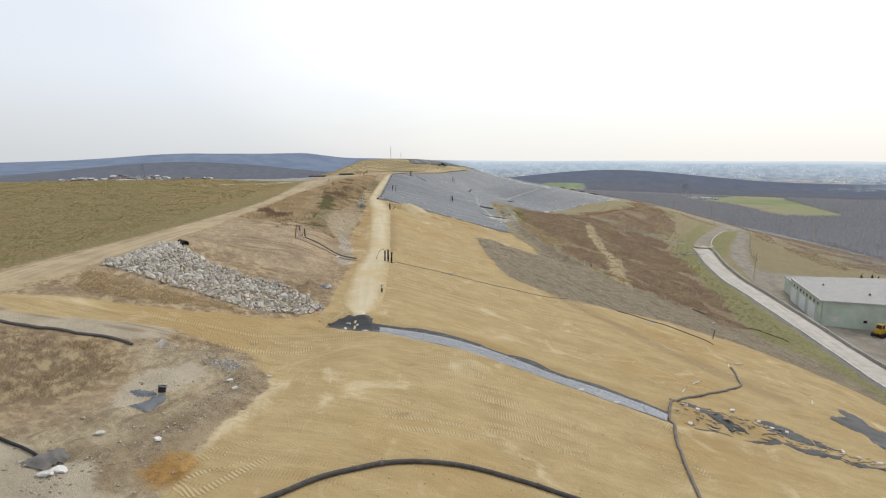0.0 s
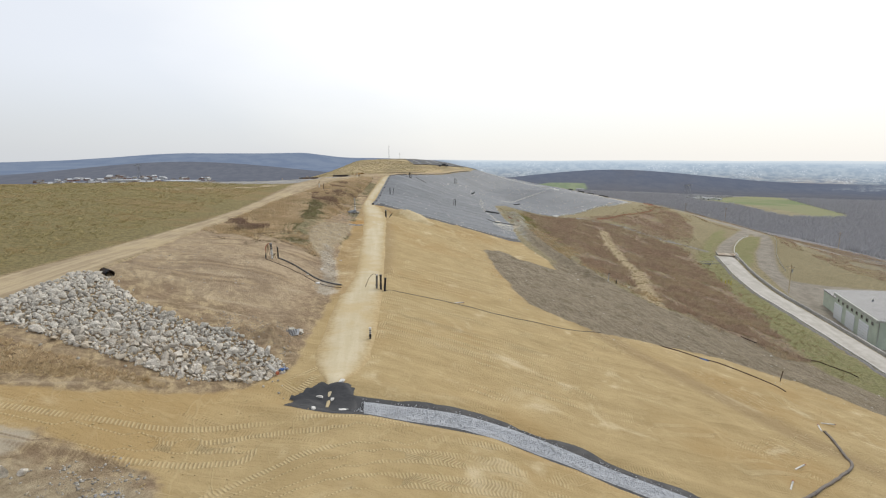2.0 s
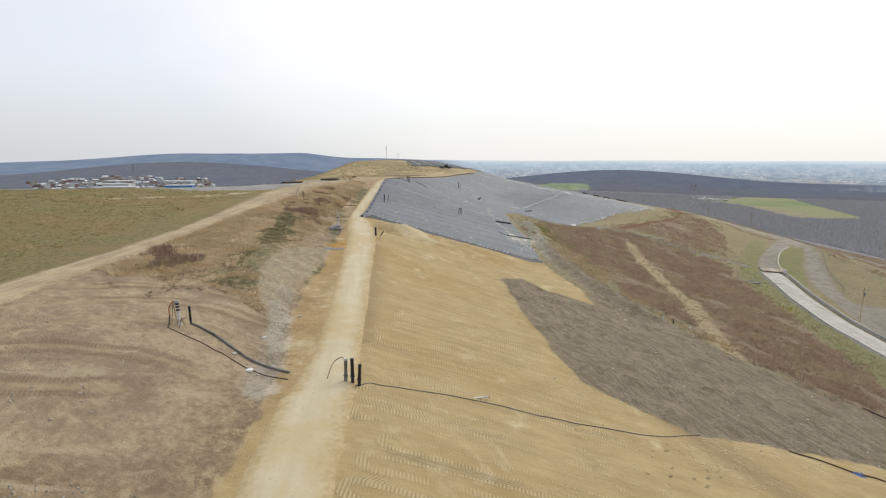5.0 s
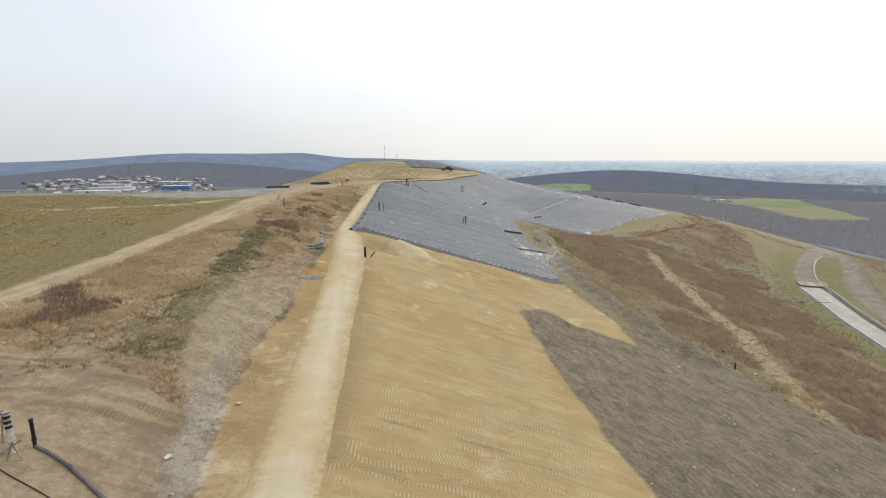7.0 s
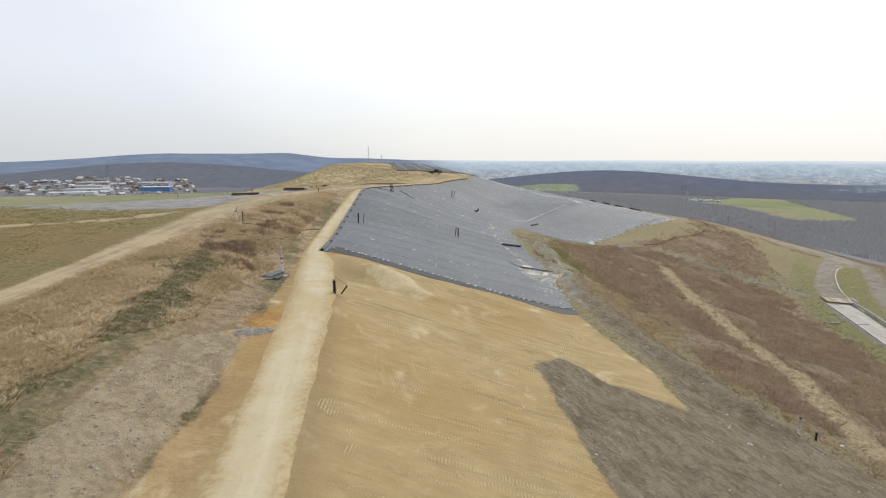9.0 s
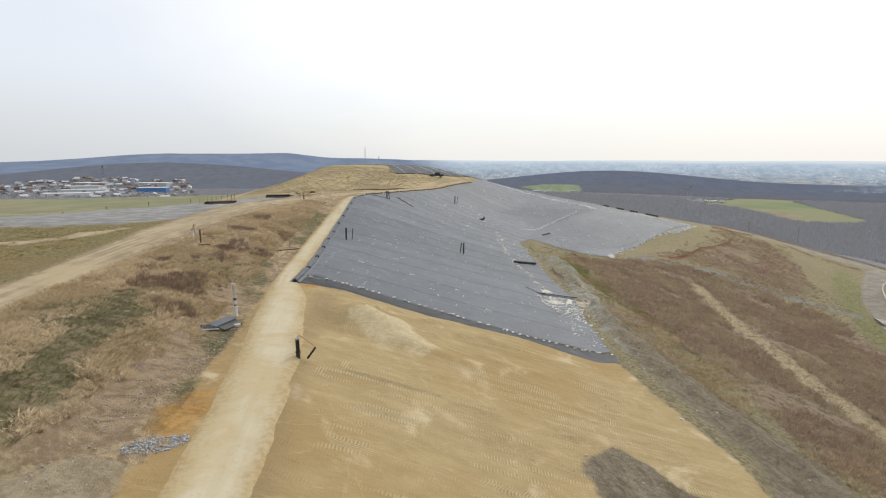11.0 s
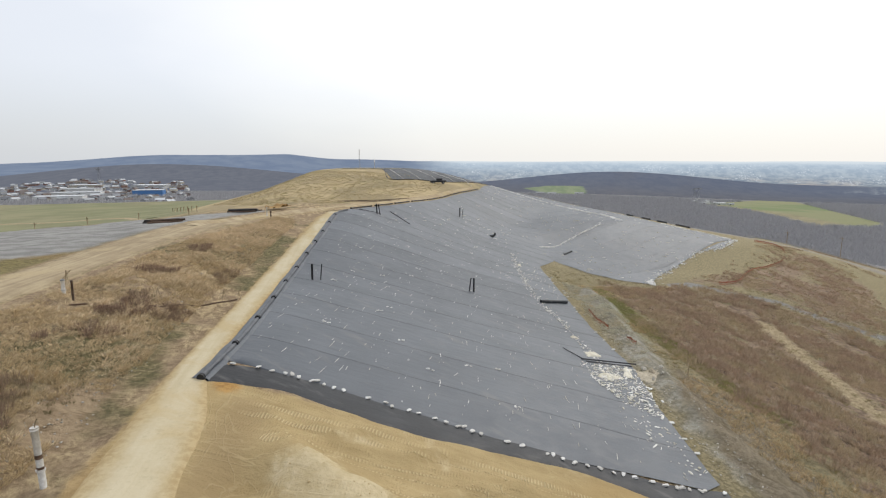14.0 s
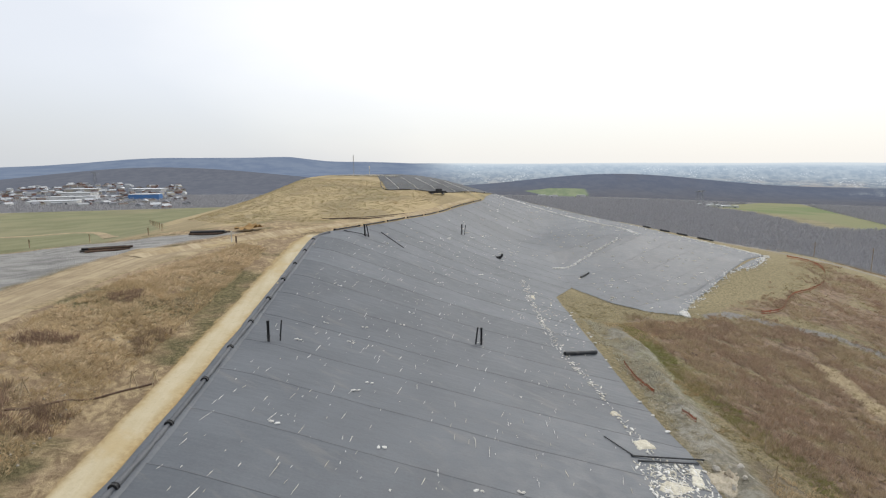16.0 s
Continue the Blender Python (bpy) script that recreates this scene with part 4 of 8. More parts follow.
def curve_points(path, step=1.0):
    """Evenly spaced points on a smooth line through (x, y) points."""
    p = np.array(path, float)
    out = []
    q = np.vstack([2 * p[0] - p[1], p, 2 * p[-1] - p[-2]])
    for i in range(1, len(q) - 2):
        n = max(2, int(np.hypot(*(q[i + 1] - q[i])[:2]) / step))
        for t in np.linspace(0, 1, n, endpoint=False):
            out.append(0.5 * (2 * q[i] + (q[i + 1] - q[i - 1]) * t + (2 * q[i - 1] - 5 * q[i] + 4 * q[i + 1] - q[i + 2]) * t * t + (3 * q[i] - q[i - 1] - 3 * q[i + 1] + q[i + 2]) * t ** 3))
    out.append(p[-1])
    return np.array(out)


def evenly(path, n):
    """n points on the smooth line through the path."""
    q = curve_points(path, 0.5)
    d = np.concatenate([[0], np.cumsum(np.hypot(*np.diff(q, axis=0).T))])
    t = np.linspace(0, d[-1], n)
    return np.stack([np.interp(t, d, q[:, 0]), np.interp(t, d, q[:, 1])], 1)


def ribbon(name, left, right, lift, across=9, ragged=0.0, sink=0.12, crown=0.0, seed=0, normal_relief=True):
    """A draped strip between two lines of points, whose edges dip under the ground."""
    n = len(left)
    s = np.linspace(0, 1, across)
    L, R = np.array(left), np.array(right)
    X = L[:, None, 0] * (1 - s) + R[:, None, 0] * s
    Y = L[:, None, 1] * (1 - s) + R[:, None, 1] * s
    Z = surface(X, Y)
    e = np.minimum(s, 1 - s) * 2
    Z = Z + lift + crown * (1 - (1 - e) ** 2)[None, :] + ragged * fbm(X, Y, 3.0, seed, 4)
    rim = np.repeat(e[None, :], n, 0)
    Z[:, 0] -= sink + lift
    Z[:, -1] -= sink + lift
    me = sheet(name, X, Y, Z)
    field(me, "rim", rim)
    return me


def edge_points(name, y0, y1, step, off=0.0):
    ys = np.arange(y0, y1 + 0.01, step)
    x = line_at(name, ys)[0]
    k = np.ones(9) / 9
    x = np.convolve(np.pad(x, 4, "edge"), k, "valid")
    return np.stack([x + off, ys], 1)


# ---- dirt roads ----
def dirt_material(name, pale, dark, ochre, along_turn, side, reach=0.55, rutted=1.0):
    d = Mat(name, 0.95, spec=0.15)
    mid, fine, grain = d.noise(0.4, 4), d.noise(2.5, 4), d.noise(16, 3, 0.7)
    ruts = d.noise(1.0, 3, 0.5, vec=d.scaled(0.5 + 1.4 * rutted, 0.03, 1, along_turn), warp=0.5 * (1 - rutted))
    c = d.mix(d.fit(d.math("ADD", d.math("MULTIPLY", ruts, 0.6), d.math("MULTIPLY", mid, 0.4)), 0.36, 0.64), dark, pale)
    c = d.mix(d.math("MULTIPLY", d.fit(d.noise(0.13, 5, 0.62, warp=0.5), 0.50, 0.64), 0.8), c, ochre)
    c = d.mix(d.math("MULTIPLY", d.fit(fine, 0.55, 0.75), 0.35), c, tuple(v * 0.7 for v in dark))
    rag = d.math("ADD", d.math("MULTIPLY_ADD", mid, 0.9, -0.45), d.math("MULTIPLY_ADD", fine, 0.5, -0.25))
    c = d.mix(d.fit(d.math("MULTIPLY_ADD", rag, 0.2 + 0.8 * rutted, d.attr("rim")), 0.02, reach), d.mix(d.fit(fine, 0.35, 0.65), side[0], side[1]), c)
    d.bump(d.math("ADD", d.math("MULTIPLY", ruts, 0.5 * rutted), d.math("ADD", d.math("MULTIPLY", fine, 0.25), d.math("MULTIPLY", grain, 0.12))), 0.18, 0.8)
    return d.done(c)


RIDGE_DIRT = dirt_material("pale_road_dirt", (0.575, 0.505, 0.355), (0.51, 0.435, 0.285), (0.50, 0.395, 0.225), 0.12, ((0.39, 0.29, 0.148), (0.475, 0.365, 0.20)), 0.75, 0.4)
WEST_DIRT = dirt_material("tan_road_dirt", (0.45, 0.365, 0.235), (0.29, 0.225, 0.145), (0.45, 0.36, 0.22), 0.0, ((0.22, 0.175, 0.10), (0.36, 0.28, 0.165)), 0.4)

ridge_l, ridge_r = edge_points("ridge_road_left", 56, 246, 1.0, 0.7), edge_points("ridge_road_right", 56, 246, 1.0, 0.8)
ridge_l[:, 0] = np.maximum(ridge_l[:, 0], np.interp(ridge_l[:, 1], (56, 84, 92, 102, 113, 126, 147, 158, 172), (-30, -13.2, -13.1, -14.2, -15.4, -16.9, -19.6, -21.6, -30)))
ridge_r[:, 0] -= 2.2 * smooth(165, 175, ridge_r[:, 1])
pinch = (1 - smooth(56, 66, ridge_l[:, 1]))[:, None]
ridge_l, ridge_r = ridge_l * (1 - 0.48 * pinch) + ridge_r * 0.48 * pinch, ridge_r * (1 - 0.48 * pinch) + ridge_l * 0.48 * pinch
me = ribbon("ridge_road", ridge_l, ridge_r, 0.07, 11, 0.05, seed=41, crown=0.06)
me.materials.append(RIDGE_DIRT)
tagged(new("road_ridge", me), "pale rutted dirt track of packed sand along the ridge", "dirt road", kind="structure")

wl, wr = edge_points("west_road_left", 0, 236, 1.0), edge_points("west_road_right", 0, 236, 1.0)
wl[:, 0] = np.maximum(wl[:, 0], np.interp(wl[:, 1], *WEST_EDGE))
wr[:, 0] = np.maximum(wr[:, 0], np.interp(wr[:, 1], (100, 110, 125, 140, 158, 176, 190), (-60, -38.0, -38.2, -39.0, -38.9, -39.8, -60)))
me = ribbon("west_road", wl, wr, 0.06, 11, 0.06, seed=43, crown=0.05)
me.materials.append(WEST_DIRT)
tagged(new("road_west", me), "tan dirt haul road with wheel ruts beside the dry meadow", "dirt road", kind="structure")

spur = curve_points([(-72, 160), (-62, 170.5), (-56.5, 176.6), (-54.6, 180.2), (-53.2, 184.6), (-51.6, 191)], 1.0)
spur_d = np.gradient(spur, axis=0)
spur_d /= np.linalg.norm(spur_d, axis=1)[:, None]
spur_n = np.stack([-spur_d[:, 1], spur_d[:, 0]], 1)
me = ribbon("spur_road", spur + spur_n * 1.2, spur - spur_n * 1.2, 0.05, 7, 0.05, seed=45, crown=0.03)
me.materials.append(WEST_DIRT)
tagged(new("road_spur", me), "faint tan wheel track leading off into the meadow", "dirt track", kind="structure")

join = curve_points([(-44.5, 228), (-37, 240), (-28, 250), (-18, 262), (-11, 275), (-5.2, 288), (1.6, 306), (8, 321), (12, 332)], 1.0)
d = np.gradient(join, axis=0)
d /= np.linalg.norm(d, axis=1)[:, None]
nrm = np.stack([-d[:, 1], d[:, 0]], 1)
wide = np.interp(np.arange(len(join)), [0, 25, 45, 110], [4.2, 3.4, 1.5, 0.8])[:, None]
me = ribbon("join_road", join + nrm * wide, join - nrm * wide, 0.09, 9, 0.05, seed=47, crown=0.04)
me.materials.append(dirt_material("mixed_road_dirt", (0.50, 0.41, 0.27), (0.33, 0.25, 0.155), (0.46, 0.36, 0.20), 0.6, ((0.26, 0.20, 0.11), (0.42, 0.32, 0.18)), 0.5))
tagged(new("road_upper", me), "sandy dirt track curving along the upper edge of the liner", "dirt road", kind="structure")

# ---- geomembrane cover ----
def liner_material(name, base, dusty, sheen=0.5):
    m = Mat(name, 0.6, spec=sheen)
    big, mid, fine = m.noise(0.12, 4), m.noise(0.8, 4), m.noise(6, 3)
    f = m.math("ADD", m.math("MULTIPLY", big, 0.5), m.math("ADD", m.math("MULTIPLY", mid, 0.3), m.math("MULTIPLY", fine, 0.2)))
    f = m.math("ADD", f, m.math("MULTIPLY", m.math("SUBTRACT", m.chance(), 0.5), 0.16))
    c = m.mix(m.fit(f, 0.36, 0.66), base, dusty)
    c = m.mix(m.math("MULTIPLY", m.fit(m.noise(0.5, 5, 0.6, vec=m.scaled(0.3, 1.6, 1, -0.5)), 0.56, 0.72), 0.4), c, (0.19, 0.185, 0.175))
    m.bump(m.math("ADD", m.math("MULTIPLY", m.noise(0.9, 3, vec=m.scaled(0.35, 1.5, 1, -0.1)), 0.8), m.math("MULTIPLY", fine, 0.1)), 0.10, 0.7)
    return m.done(c, m.fit(mid, 0.3, 0.7, 0.50, 0.64))


LINER_MAT = liner_material("grey_geomembrane", (0.084, 0.095, 0.110), (0.125, 0.139, 0.156))
LINER_LAP = liner_material("grey_geomembrane_lap", (0.072, 0.077, 0.088), (0.12, 0.127, 0.139))
LINER_DARK = liner_material("dark_geomembrane", (0.026, 0.027, 0.030), (0.055, 0.057, 0.061), 0.3)


def spans(poly, turn, v):
    """Where the line at distance v across the strips lies inside the outline."""
    c, s = math.cos(turn), math.sin(turn)
    out = []
    q = [(x * c + y * s, -x * s + y * c) for x, y in poly]
    for (au, av), (bu, bv) in zip(q, q[1:] + q[:1]):
        if (av > v) != (bv > v):
            out.append(au + (bu - au) * (v - av) / (bv - av))
    return sorted(out)


def panels(owner, poly, turn, pitch, material, lift, name="panel"):
    """Welded strips of sheet, one object each, with a raised lap along the upper seam."""
    c, s = math.cos(turn), math.sin(turn)
    vs = [-x * s + y * c for x, y in poly]
    v0 = min(vs) + 0.01
    k = 0
    while v0 < max(vs) - 0.05:
        v1 = min(v0 + pitch, max(vs) - 0.01)
        rows = np.linspace(v0, v1 + 0.12, 7)
        rows[-1] = min(rows[-1], max(vs) - 0.005)
        sp = [spans(poly, turn, v) for v in rows]
        for q in range(max(len(a) // 2 for a in sp)):
            ok = [i for i, a in enumerate(sp) if len(a) >= 2 * q + 2]
            if len(ok) < 2:
                continue
            a, b = np.array([sp[i][2 * q] for i in ok]), np.array([sp[i][2 * q + 1] for i in ok])
            n = max(3, int((b - a).max() / 0.9))
            t = np.linspace(0, 1, n)
            U = a[:, None] * (1 - t) + b[:, None] * t
            V = np.repeat(rows[ok][:, None], n, 1)
            X, Y = U * c - V * s, U * s + V * c
            Z = surface(X, Y) + lift + 0.035 * fbm(X, Y, 4, 61, 2) + 0.025 * np.maximum(0, vnoise(U / 7, V / 0.8, 63) - 0.45) + 0.004 * (k % 2)
            Z[-1] += 0.05
            Z[-2 if len(ok) > 2 else -1] += 0.015
            me = sheet(name, X, Y, Z)
            me.materials.append(material)
            ob = new(name, me)
            ob.parent = owner
            # the welded lap
            su, sv = U[-1], V[-1]
            lap = []
            for o, zz in ((-0.07, 0.0), (-0.03, 0.05), (0.02, 0.045), (0.04, -0.02)):
                lx, ly = su * c - (sv + o) * s, su * s + (sv + o) * c
                lap.append((lx, ly, surface(lx, ly) + lift + 0.035 * fbm(lx, ly, 4, 61, 2) + 0.03 + zz))
            lm = sheet("lap", *[np.stack([q3[i] for q3 in lap]) for i in range(3)])
            lm.materials.append(LINER_LAP)
            lo = new("lap", lm)
            lo.parent = ob
        v0 = v1
        k += 1


MAIN_LINER = [(-19.6, 174.6), (-20.2, 190), (-21.0, 205), (-21.3, 228), (-21.6, 244), (-20.8, 249.5), (-13.6, 263.5), (-8.9, 275), (-3.2, 288), (3.7, 306), (9.9, 320.5), (14.8, 333.7), (20, 360), (26, 396), (31, 330), (30, 289), (27, 262), (21, 250), (20.6, 210), (21.8, 195), (20.8, 185), (20.8, 171.4), (15.6, 170.7), (7.3, 171.2), (-0.4, 172.3), (-9.9, 174)]
EAST_LINER = [(31, 330), (26, 396), (46, 378), (69, 349), (83, 335), (92.4, 323.5), (100, 314.5), (88, 298), (76.6, 291), (70, 284), (60, 272.6), (54, 264.7), (47.5, 254), (40, 252.5), (33, 254), (27, 262), (30, 289)]
cover = thing("liner", 0, 0, 0, "dusty grey plastic landfill liner of welded strips over the slope", "geomembrane cover", kind="structure")
panels(cover, MAIN_LINER, -0.1, 6.9, LINER_MAT, 0.10)
panels(cover, EAST_LINER, 0.75, 6.9, LINER_MAT, 0.11)
apron = ribbon("apron", evenly([(-20.6, 170.6), (-17, 170.9), (-13.6, 171.3), (-8.9, 170.2), (-2.8, 169.5), (4, 169.7), (9, 169.6), (16, 167.4), (20.8, 168.2)], 60), evenly([(-20.4, 175.2), (-13.7, 175.2), (-9.9, 174.6), (-5.3, 174), (-0.4, 173), (7.3, 172), (15.6, 171.5), (21, 172)], 60), 0.07, 6, 0.03, 0.1, seed=66)
apron.materials.append(LINER_DARK)
ob = new("apron", apron)
ob.parent = cover
ob["label"] = "darker bare strip along the lower edge"
# the cap on the far mound
CAP = [(-25, 386), (-20.5, 354), (-16.5, 327), (-8.5, 329), (-2, 326.5), (4.5, 331), (14, 349), (20, 368), (27, 398), (38, 430), (10, 470), (-20, 460), (-28, 420)]
cap = thing("liner_cap", 0, 0, 0, "dark grey liner strips over the top of the far mound", "geomembrane cover", kind="structure")
panels(cap, CAP, 1.45, 8.0, liner_material("dull_geomembrane", (0.042, 0.046, 0.051), (0.072, 0.077, 0.082), 0.2), 0.12)

# ---- concrete haul road ----
def concrete_material(name, pale, dark, scale=0.5):
    m = Mat(name, 0.85, spec=0.25)
    mid, fine = m.noise(scale, 4), m.noise(scale * 9, 4)
    tr = m.noise(1.0, 3, vec=m.scaled(0.9, 0.06, 1, -0.2))
    c = m.mix(m.fit(m.math("ADD", m.math("MULTIPLY", mid, 0.4), m.math("ADD", m.math("MULTIPLY", fine, 0.25), m.math("MULTIPLY", tr, 0.35))), 0.36, 0.64), dark, pale)
    m.bump(fine, 0.01)
    return m.done(c)


CONCRETE = concrete_material("pale_concrete", (0.50, 0.475, 0.43), (0.36, 0.335, 0.29))
KERB_MAT = concrete_material("grey_kerb", (0.42, 0.41, 0.38), (0.24, 0.235, 0.215), 1.5)
hl, hr = edge_points("haul_left", -58, 226, 1.5), edge_points("haul_right", -58, 226, 1.5)
me = ribbon("haul_road", hl, hr, 0.12, 7, 0.0, 0.2, seed=71)
me.materials.append(CONCRETE)
haul = tagged(new("road_concrete", me), "pale concrete haul road curving down past the green building", "road", kind="structure")


def kerb(name, pts, w, h, material, label, parent=None, zlift=0.0):
    pts = np.asarray(pts)
    d = np.gradient(pts, axis=0)
    d /= np.linalg.norm(d, axis=1)[:, None]
    nn = np.stack([-d[:, 1], d[:, 0]], 1)
    z = surface(pts[:, 0], pts[:, 1]) + zlift
    bm = bmesh.new()
    rings = []
    for p, q, zz in zip(pts, nn, z):
        rings.append([bm.verts.new((p[0] + q[0] * o, p[1] + q[1] * o, zz + k)) for o, k in ((-w / 2, -0.15), (-w / 2 * 0.8, h), (w / 2 * 0.8, h), (w / 2, -0.15))])
    for a, b in zip(rings, rings[1:]):
        for k in range(3):
            bm.faces.new((a[k], a[k + 1], b[k + 1], b[k]))
    bm.faces.new(rings[0][::-1])
    bm.faces.new(rings[-1])
    bmesh.ops.recalc_face_normals(bm, faces=bm.faces[:])
    return part(name, bm, material, parent, label)


tagged(kerb("kerb", hl + [0.1, 0], 0.4, 0.30, concrete_material("white_kerb", (0.66, 0.645, 0.60), (0.46, 0.445, 0.405), 1.5), ""), "low pale concrete kerb along the haul road", "kerb", kind="structure")
tagged(kerb("gutter", hl - [1.0, 0], 1.1, 0.06, worn("dark_gutter_stone", (0.16, 0.155, 0.15)), ""), "dark stone gutter beside the concrete road", "gutter", kind="structure")
tagged(kerb("barrier", hr + [0.3, 0], 0.5, 0.85, KERB_MAT, ""), "grey concrete barrier wall along the haul road", "barrier", kind="structure")
tagged(kerb("kerb", curve_points([(109.4, 219), (114.1, 230.9), (120, 242.6), (127.8, 254.5), (134, 262), (137.5, 264.6)], 1.5), 0.32, 0.25, bpy.data.materials["white_kerb"], ""), "concrete kerb round the grass island", "kerb", kind="structure")

# ---- far distance: plain, ridges and hills with haze painted into a glowing colour ----
def backdrop_sheet():
    a = np.linspace(radians(-62), radians(62), 420)
    r = np.geomspace(1640, 4950, 120)
    A, R = np.meshgrid(a, r)
    X, Y = R * np.sin(A), R * np.cos(A)
    Z = land(X, Y) - 8.0 + 11.0 * smooth(1640, 1800, R) + 1.5 * smooth(2300, 3000, R) * fbm(X, Y, 260, 5, 3)
    me = sheet("backdrop", X, Y, Z)
    field(me, "reach", R)
    field(me, "bearing", A * 1150)
    field(me, "west", X)
    field(me, "green", np.clip(inside(FIELD_NORTH, X, Y), -50, 50))
    field(me, "bulge", 52 * hill(640, 2080, 430, 230, -0.3, X, Y) + 8 * hill(1300, 1850, 600, 260, -0.2, X, Y))
    m = Mat("painted_haze_distance", 1.0, spec=0.0)
    polar = m.t.nodes.new("ShaderNodeCombineXYZ")
    m.put(polar.inputs[0], m.attr("bearing"))
    m.put(polar.inputs[1], m.math("DIVIDE", 1.2e5, m.attr("reach")))
    polar = polar.outputs[0]
    patch = m.noise(0.11, 7, 0.74, vec=m.scaled(0.5, 2.6, 1, source=polar))
    broad = m.noise(0.02, 4, 0.6, vec=m.scaled(0.5, 3.0, 1, source=polar))
    speck = m.cells(0.55, vec=m.scaled(0.6, 1.5, 1, source=polar), out="Distance")
    town = m.math("MULTIPLY", m.fit(speck, 0.36, 0.22), m.fit(m.noise(0.05, 4, 0.6, vec=m.scaled(0.4, 2.2, 1, source=polar)), 0.50, 0.60))
    fibre = m.noise(0.03, 6, 0.78, vec=m.scaled(1.0, 0.5, 2.0))
    # woods, plain and ridges turn bluer and paler with reach: painted haze
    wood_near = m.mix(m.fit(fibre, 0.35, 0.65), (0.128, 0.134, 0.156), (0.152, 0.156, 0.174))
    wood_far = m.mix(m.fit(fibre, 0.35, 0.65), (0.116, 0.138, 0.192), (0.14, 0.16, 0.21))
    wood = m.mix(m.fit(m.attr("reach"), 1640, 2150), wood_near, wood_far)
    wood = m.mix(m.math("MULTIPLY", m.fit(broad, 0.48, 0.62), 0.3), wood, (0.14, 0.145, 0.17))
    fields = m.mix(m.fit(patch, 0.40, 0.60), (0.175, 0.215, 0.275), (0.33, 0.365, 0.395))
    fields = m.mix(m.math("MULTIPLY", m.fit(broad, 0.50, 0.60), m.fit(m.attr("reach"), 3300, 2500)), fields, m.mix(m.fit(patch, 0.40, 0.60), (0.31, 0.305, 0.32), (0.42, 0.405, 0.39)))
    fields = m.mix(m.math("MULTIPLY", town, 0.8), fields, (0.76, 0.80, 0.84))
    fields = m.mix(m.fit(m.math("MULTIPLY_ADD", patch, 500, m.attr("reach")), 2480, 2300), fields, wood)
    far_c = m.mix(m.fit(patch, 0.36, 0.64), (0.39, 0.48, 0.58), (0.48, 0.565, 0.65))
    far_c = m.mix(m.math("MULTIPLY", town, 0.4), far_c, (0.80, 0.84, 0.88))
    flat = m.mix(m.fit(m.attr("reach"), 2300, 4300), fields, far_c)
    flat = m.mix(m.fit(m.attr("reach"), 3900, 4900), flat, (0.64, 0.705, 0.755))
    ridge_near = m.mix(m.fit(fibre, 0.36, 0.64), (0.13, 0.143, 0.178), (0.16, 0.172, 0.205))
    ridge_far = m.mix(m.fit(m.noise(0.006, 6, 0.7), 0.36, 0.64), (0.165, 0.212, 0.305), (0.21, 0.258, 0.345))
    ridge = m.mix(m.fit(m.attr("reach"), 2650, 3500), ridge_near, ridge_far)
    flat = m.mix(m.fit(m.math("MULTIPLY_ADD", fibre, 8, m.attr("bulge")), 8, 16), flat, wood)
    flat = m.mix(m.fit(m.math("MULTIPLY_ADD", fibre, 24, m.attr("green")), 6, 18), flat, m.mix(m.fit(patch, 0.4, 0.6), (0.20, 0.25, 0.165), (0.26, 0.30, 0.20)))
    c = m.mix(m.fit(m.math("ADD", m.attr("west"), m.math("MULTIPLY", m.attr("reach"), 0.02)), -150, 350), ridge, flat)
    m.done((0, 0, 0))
    # the whole sheet glows in this hazed colour
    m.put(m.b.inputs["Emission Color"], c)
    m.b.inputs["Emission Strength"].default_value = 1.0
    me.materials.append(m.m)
    return tagged(new("backdrop", me), "glowing backdrop of farmland and wooded ridges with blue haze painted in", "distant land", kind="structure")


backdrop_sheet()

rng = np.random.RandomState(7)
BLACK = worn("black_plastic", (0.022, 0.022, 0.024), (0.012, 0.012, 0.013), 0.45, scale=2.0)
GREY_PIPE = worn("dusty_grey_pipe", (0.155, 0.145, 0.135), (0.085, 0.08, 0.078), 0.6, scale=1.5)
WHITE = worn("white_plastic", (0.74, 0.73, 0.70), (0.48, 0.46, 0.42), 0.55, scale=3.0)
BAG = worn("white_woven_bag", (0.78, 0.77, 0.74), (0.52, 0.50, 0.46), 0.85, scale=5.0, bump=0.02)
WOOD = worn("weathered_wood", (0.52, 0.42, 0.28), (0.30, 0.235, 0.15), 0.8, scale=4.0, bump=0.01)
RUST = worn("rusty_brown_pipe", (0.13, 0.082, 0.055), (0.06, 0.042, 0.032), 0.75, scale=3.0)
ORANGE = worn("orange_plastic_mesh", (0.50, 0.16, 0.085), (0.36, 0.12, 0.07), 0.7)
STEEL = worn("galvanised_steel", (0.42, 0.43, 0.44), (0.27, 0.275, 0.28), 0.45, 0.7)
YELLOW = worn("yellow_machine_paint", (0.62, 0.38, 0.03), (0.38, 0.22, 0.03), 0.5)
BLUE = worn("blue_tarp", (0.06, 0.16, 0.42), None, 0.6)
GLASS_DARK = Mat("dark_window_glass", 0.12, spec=0.5).done((0.03, 0.035, 0.04))


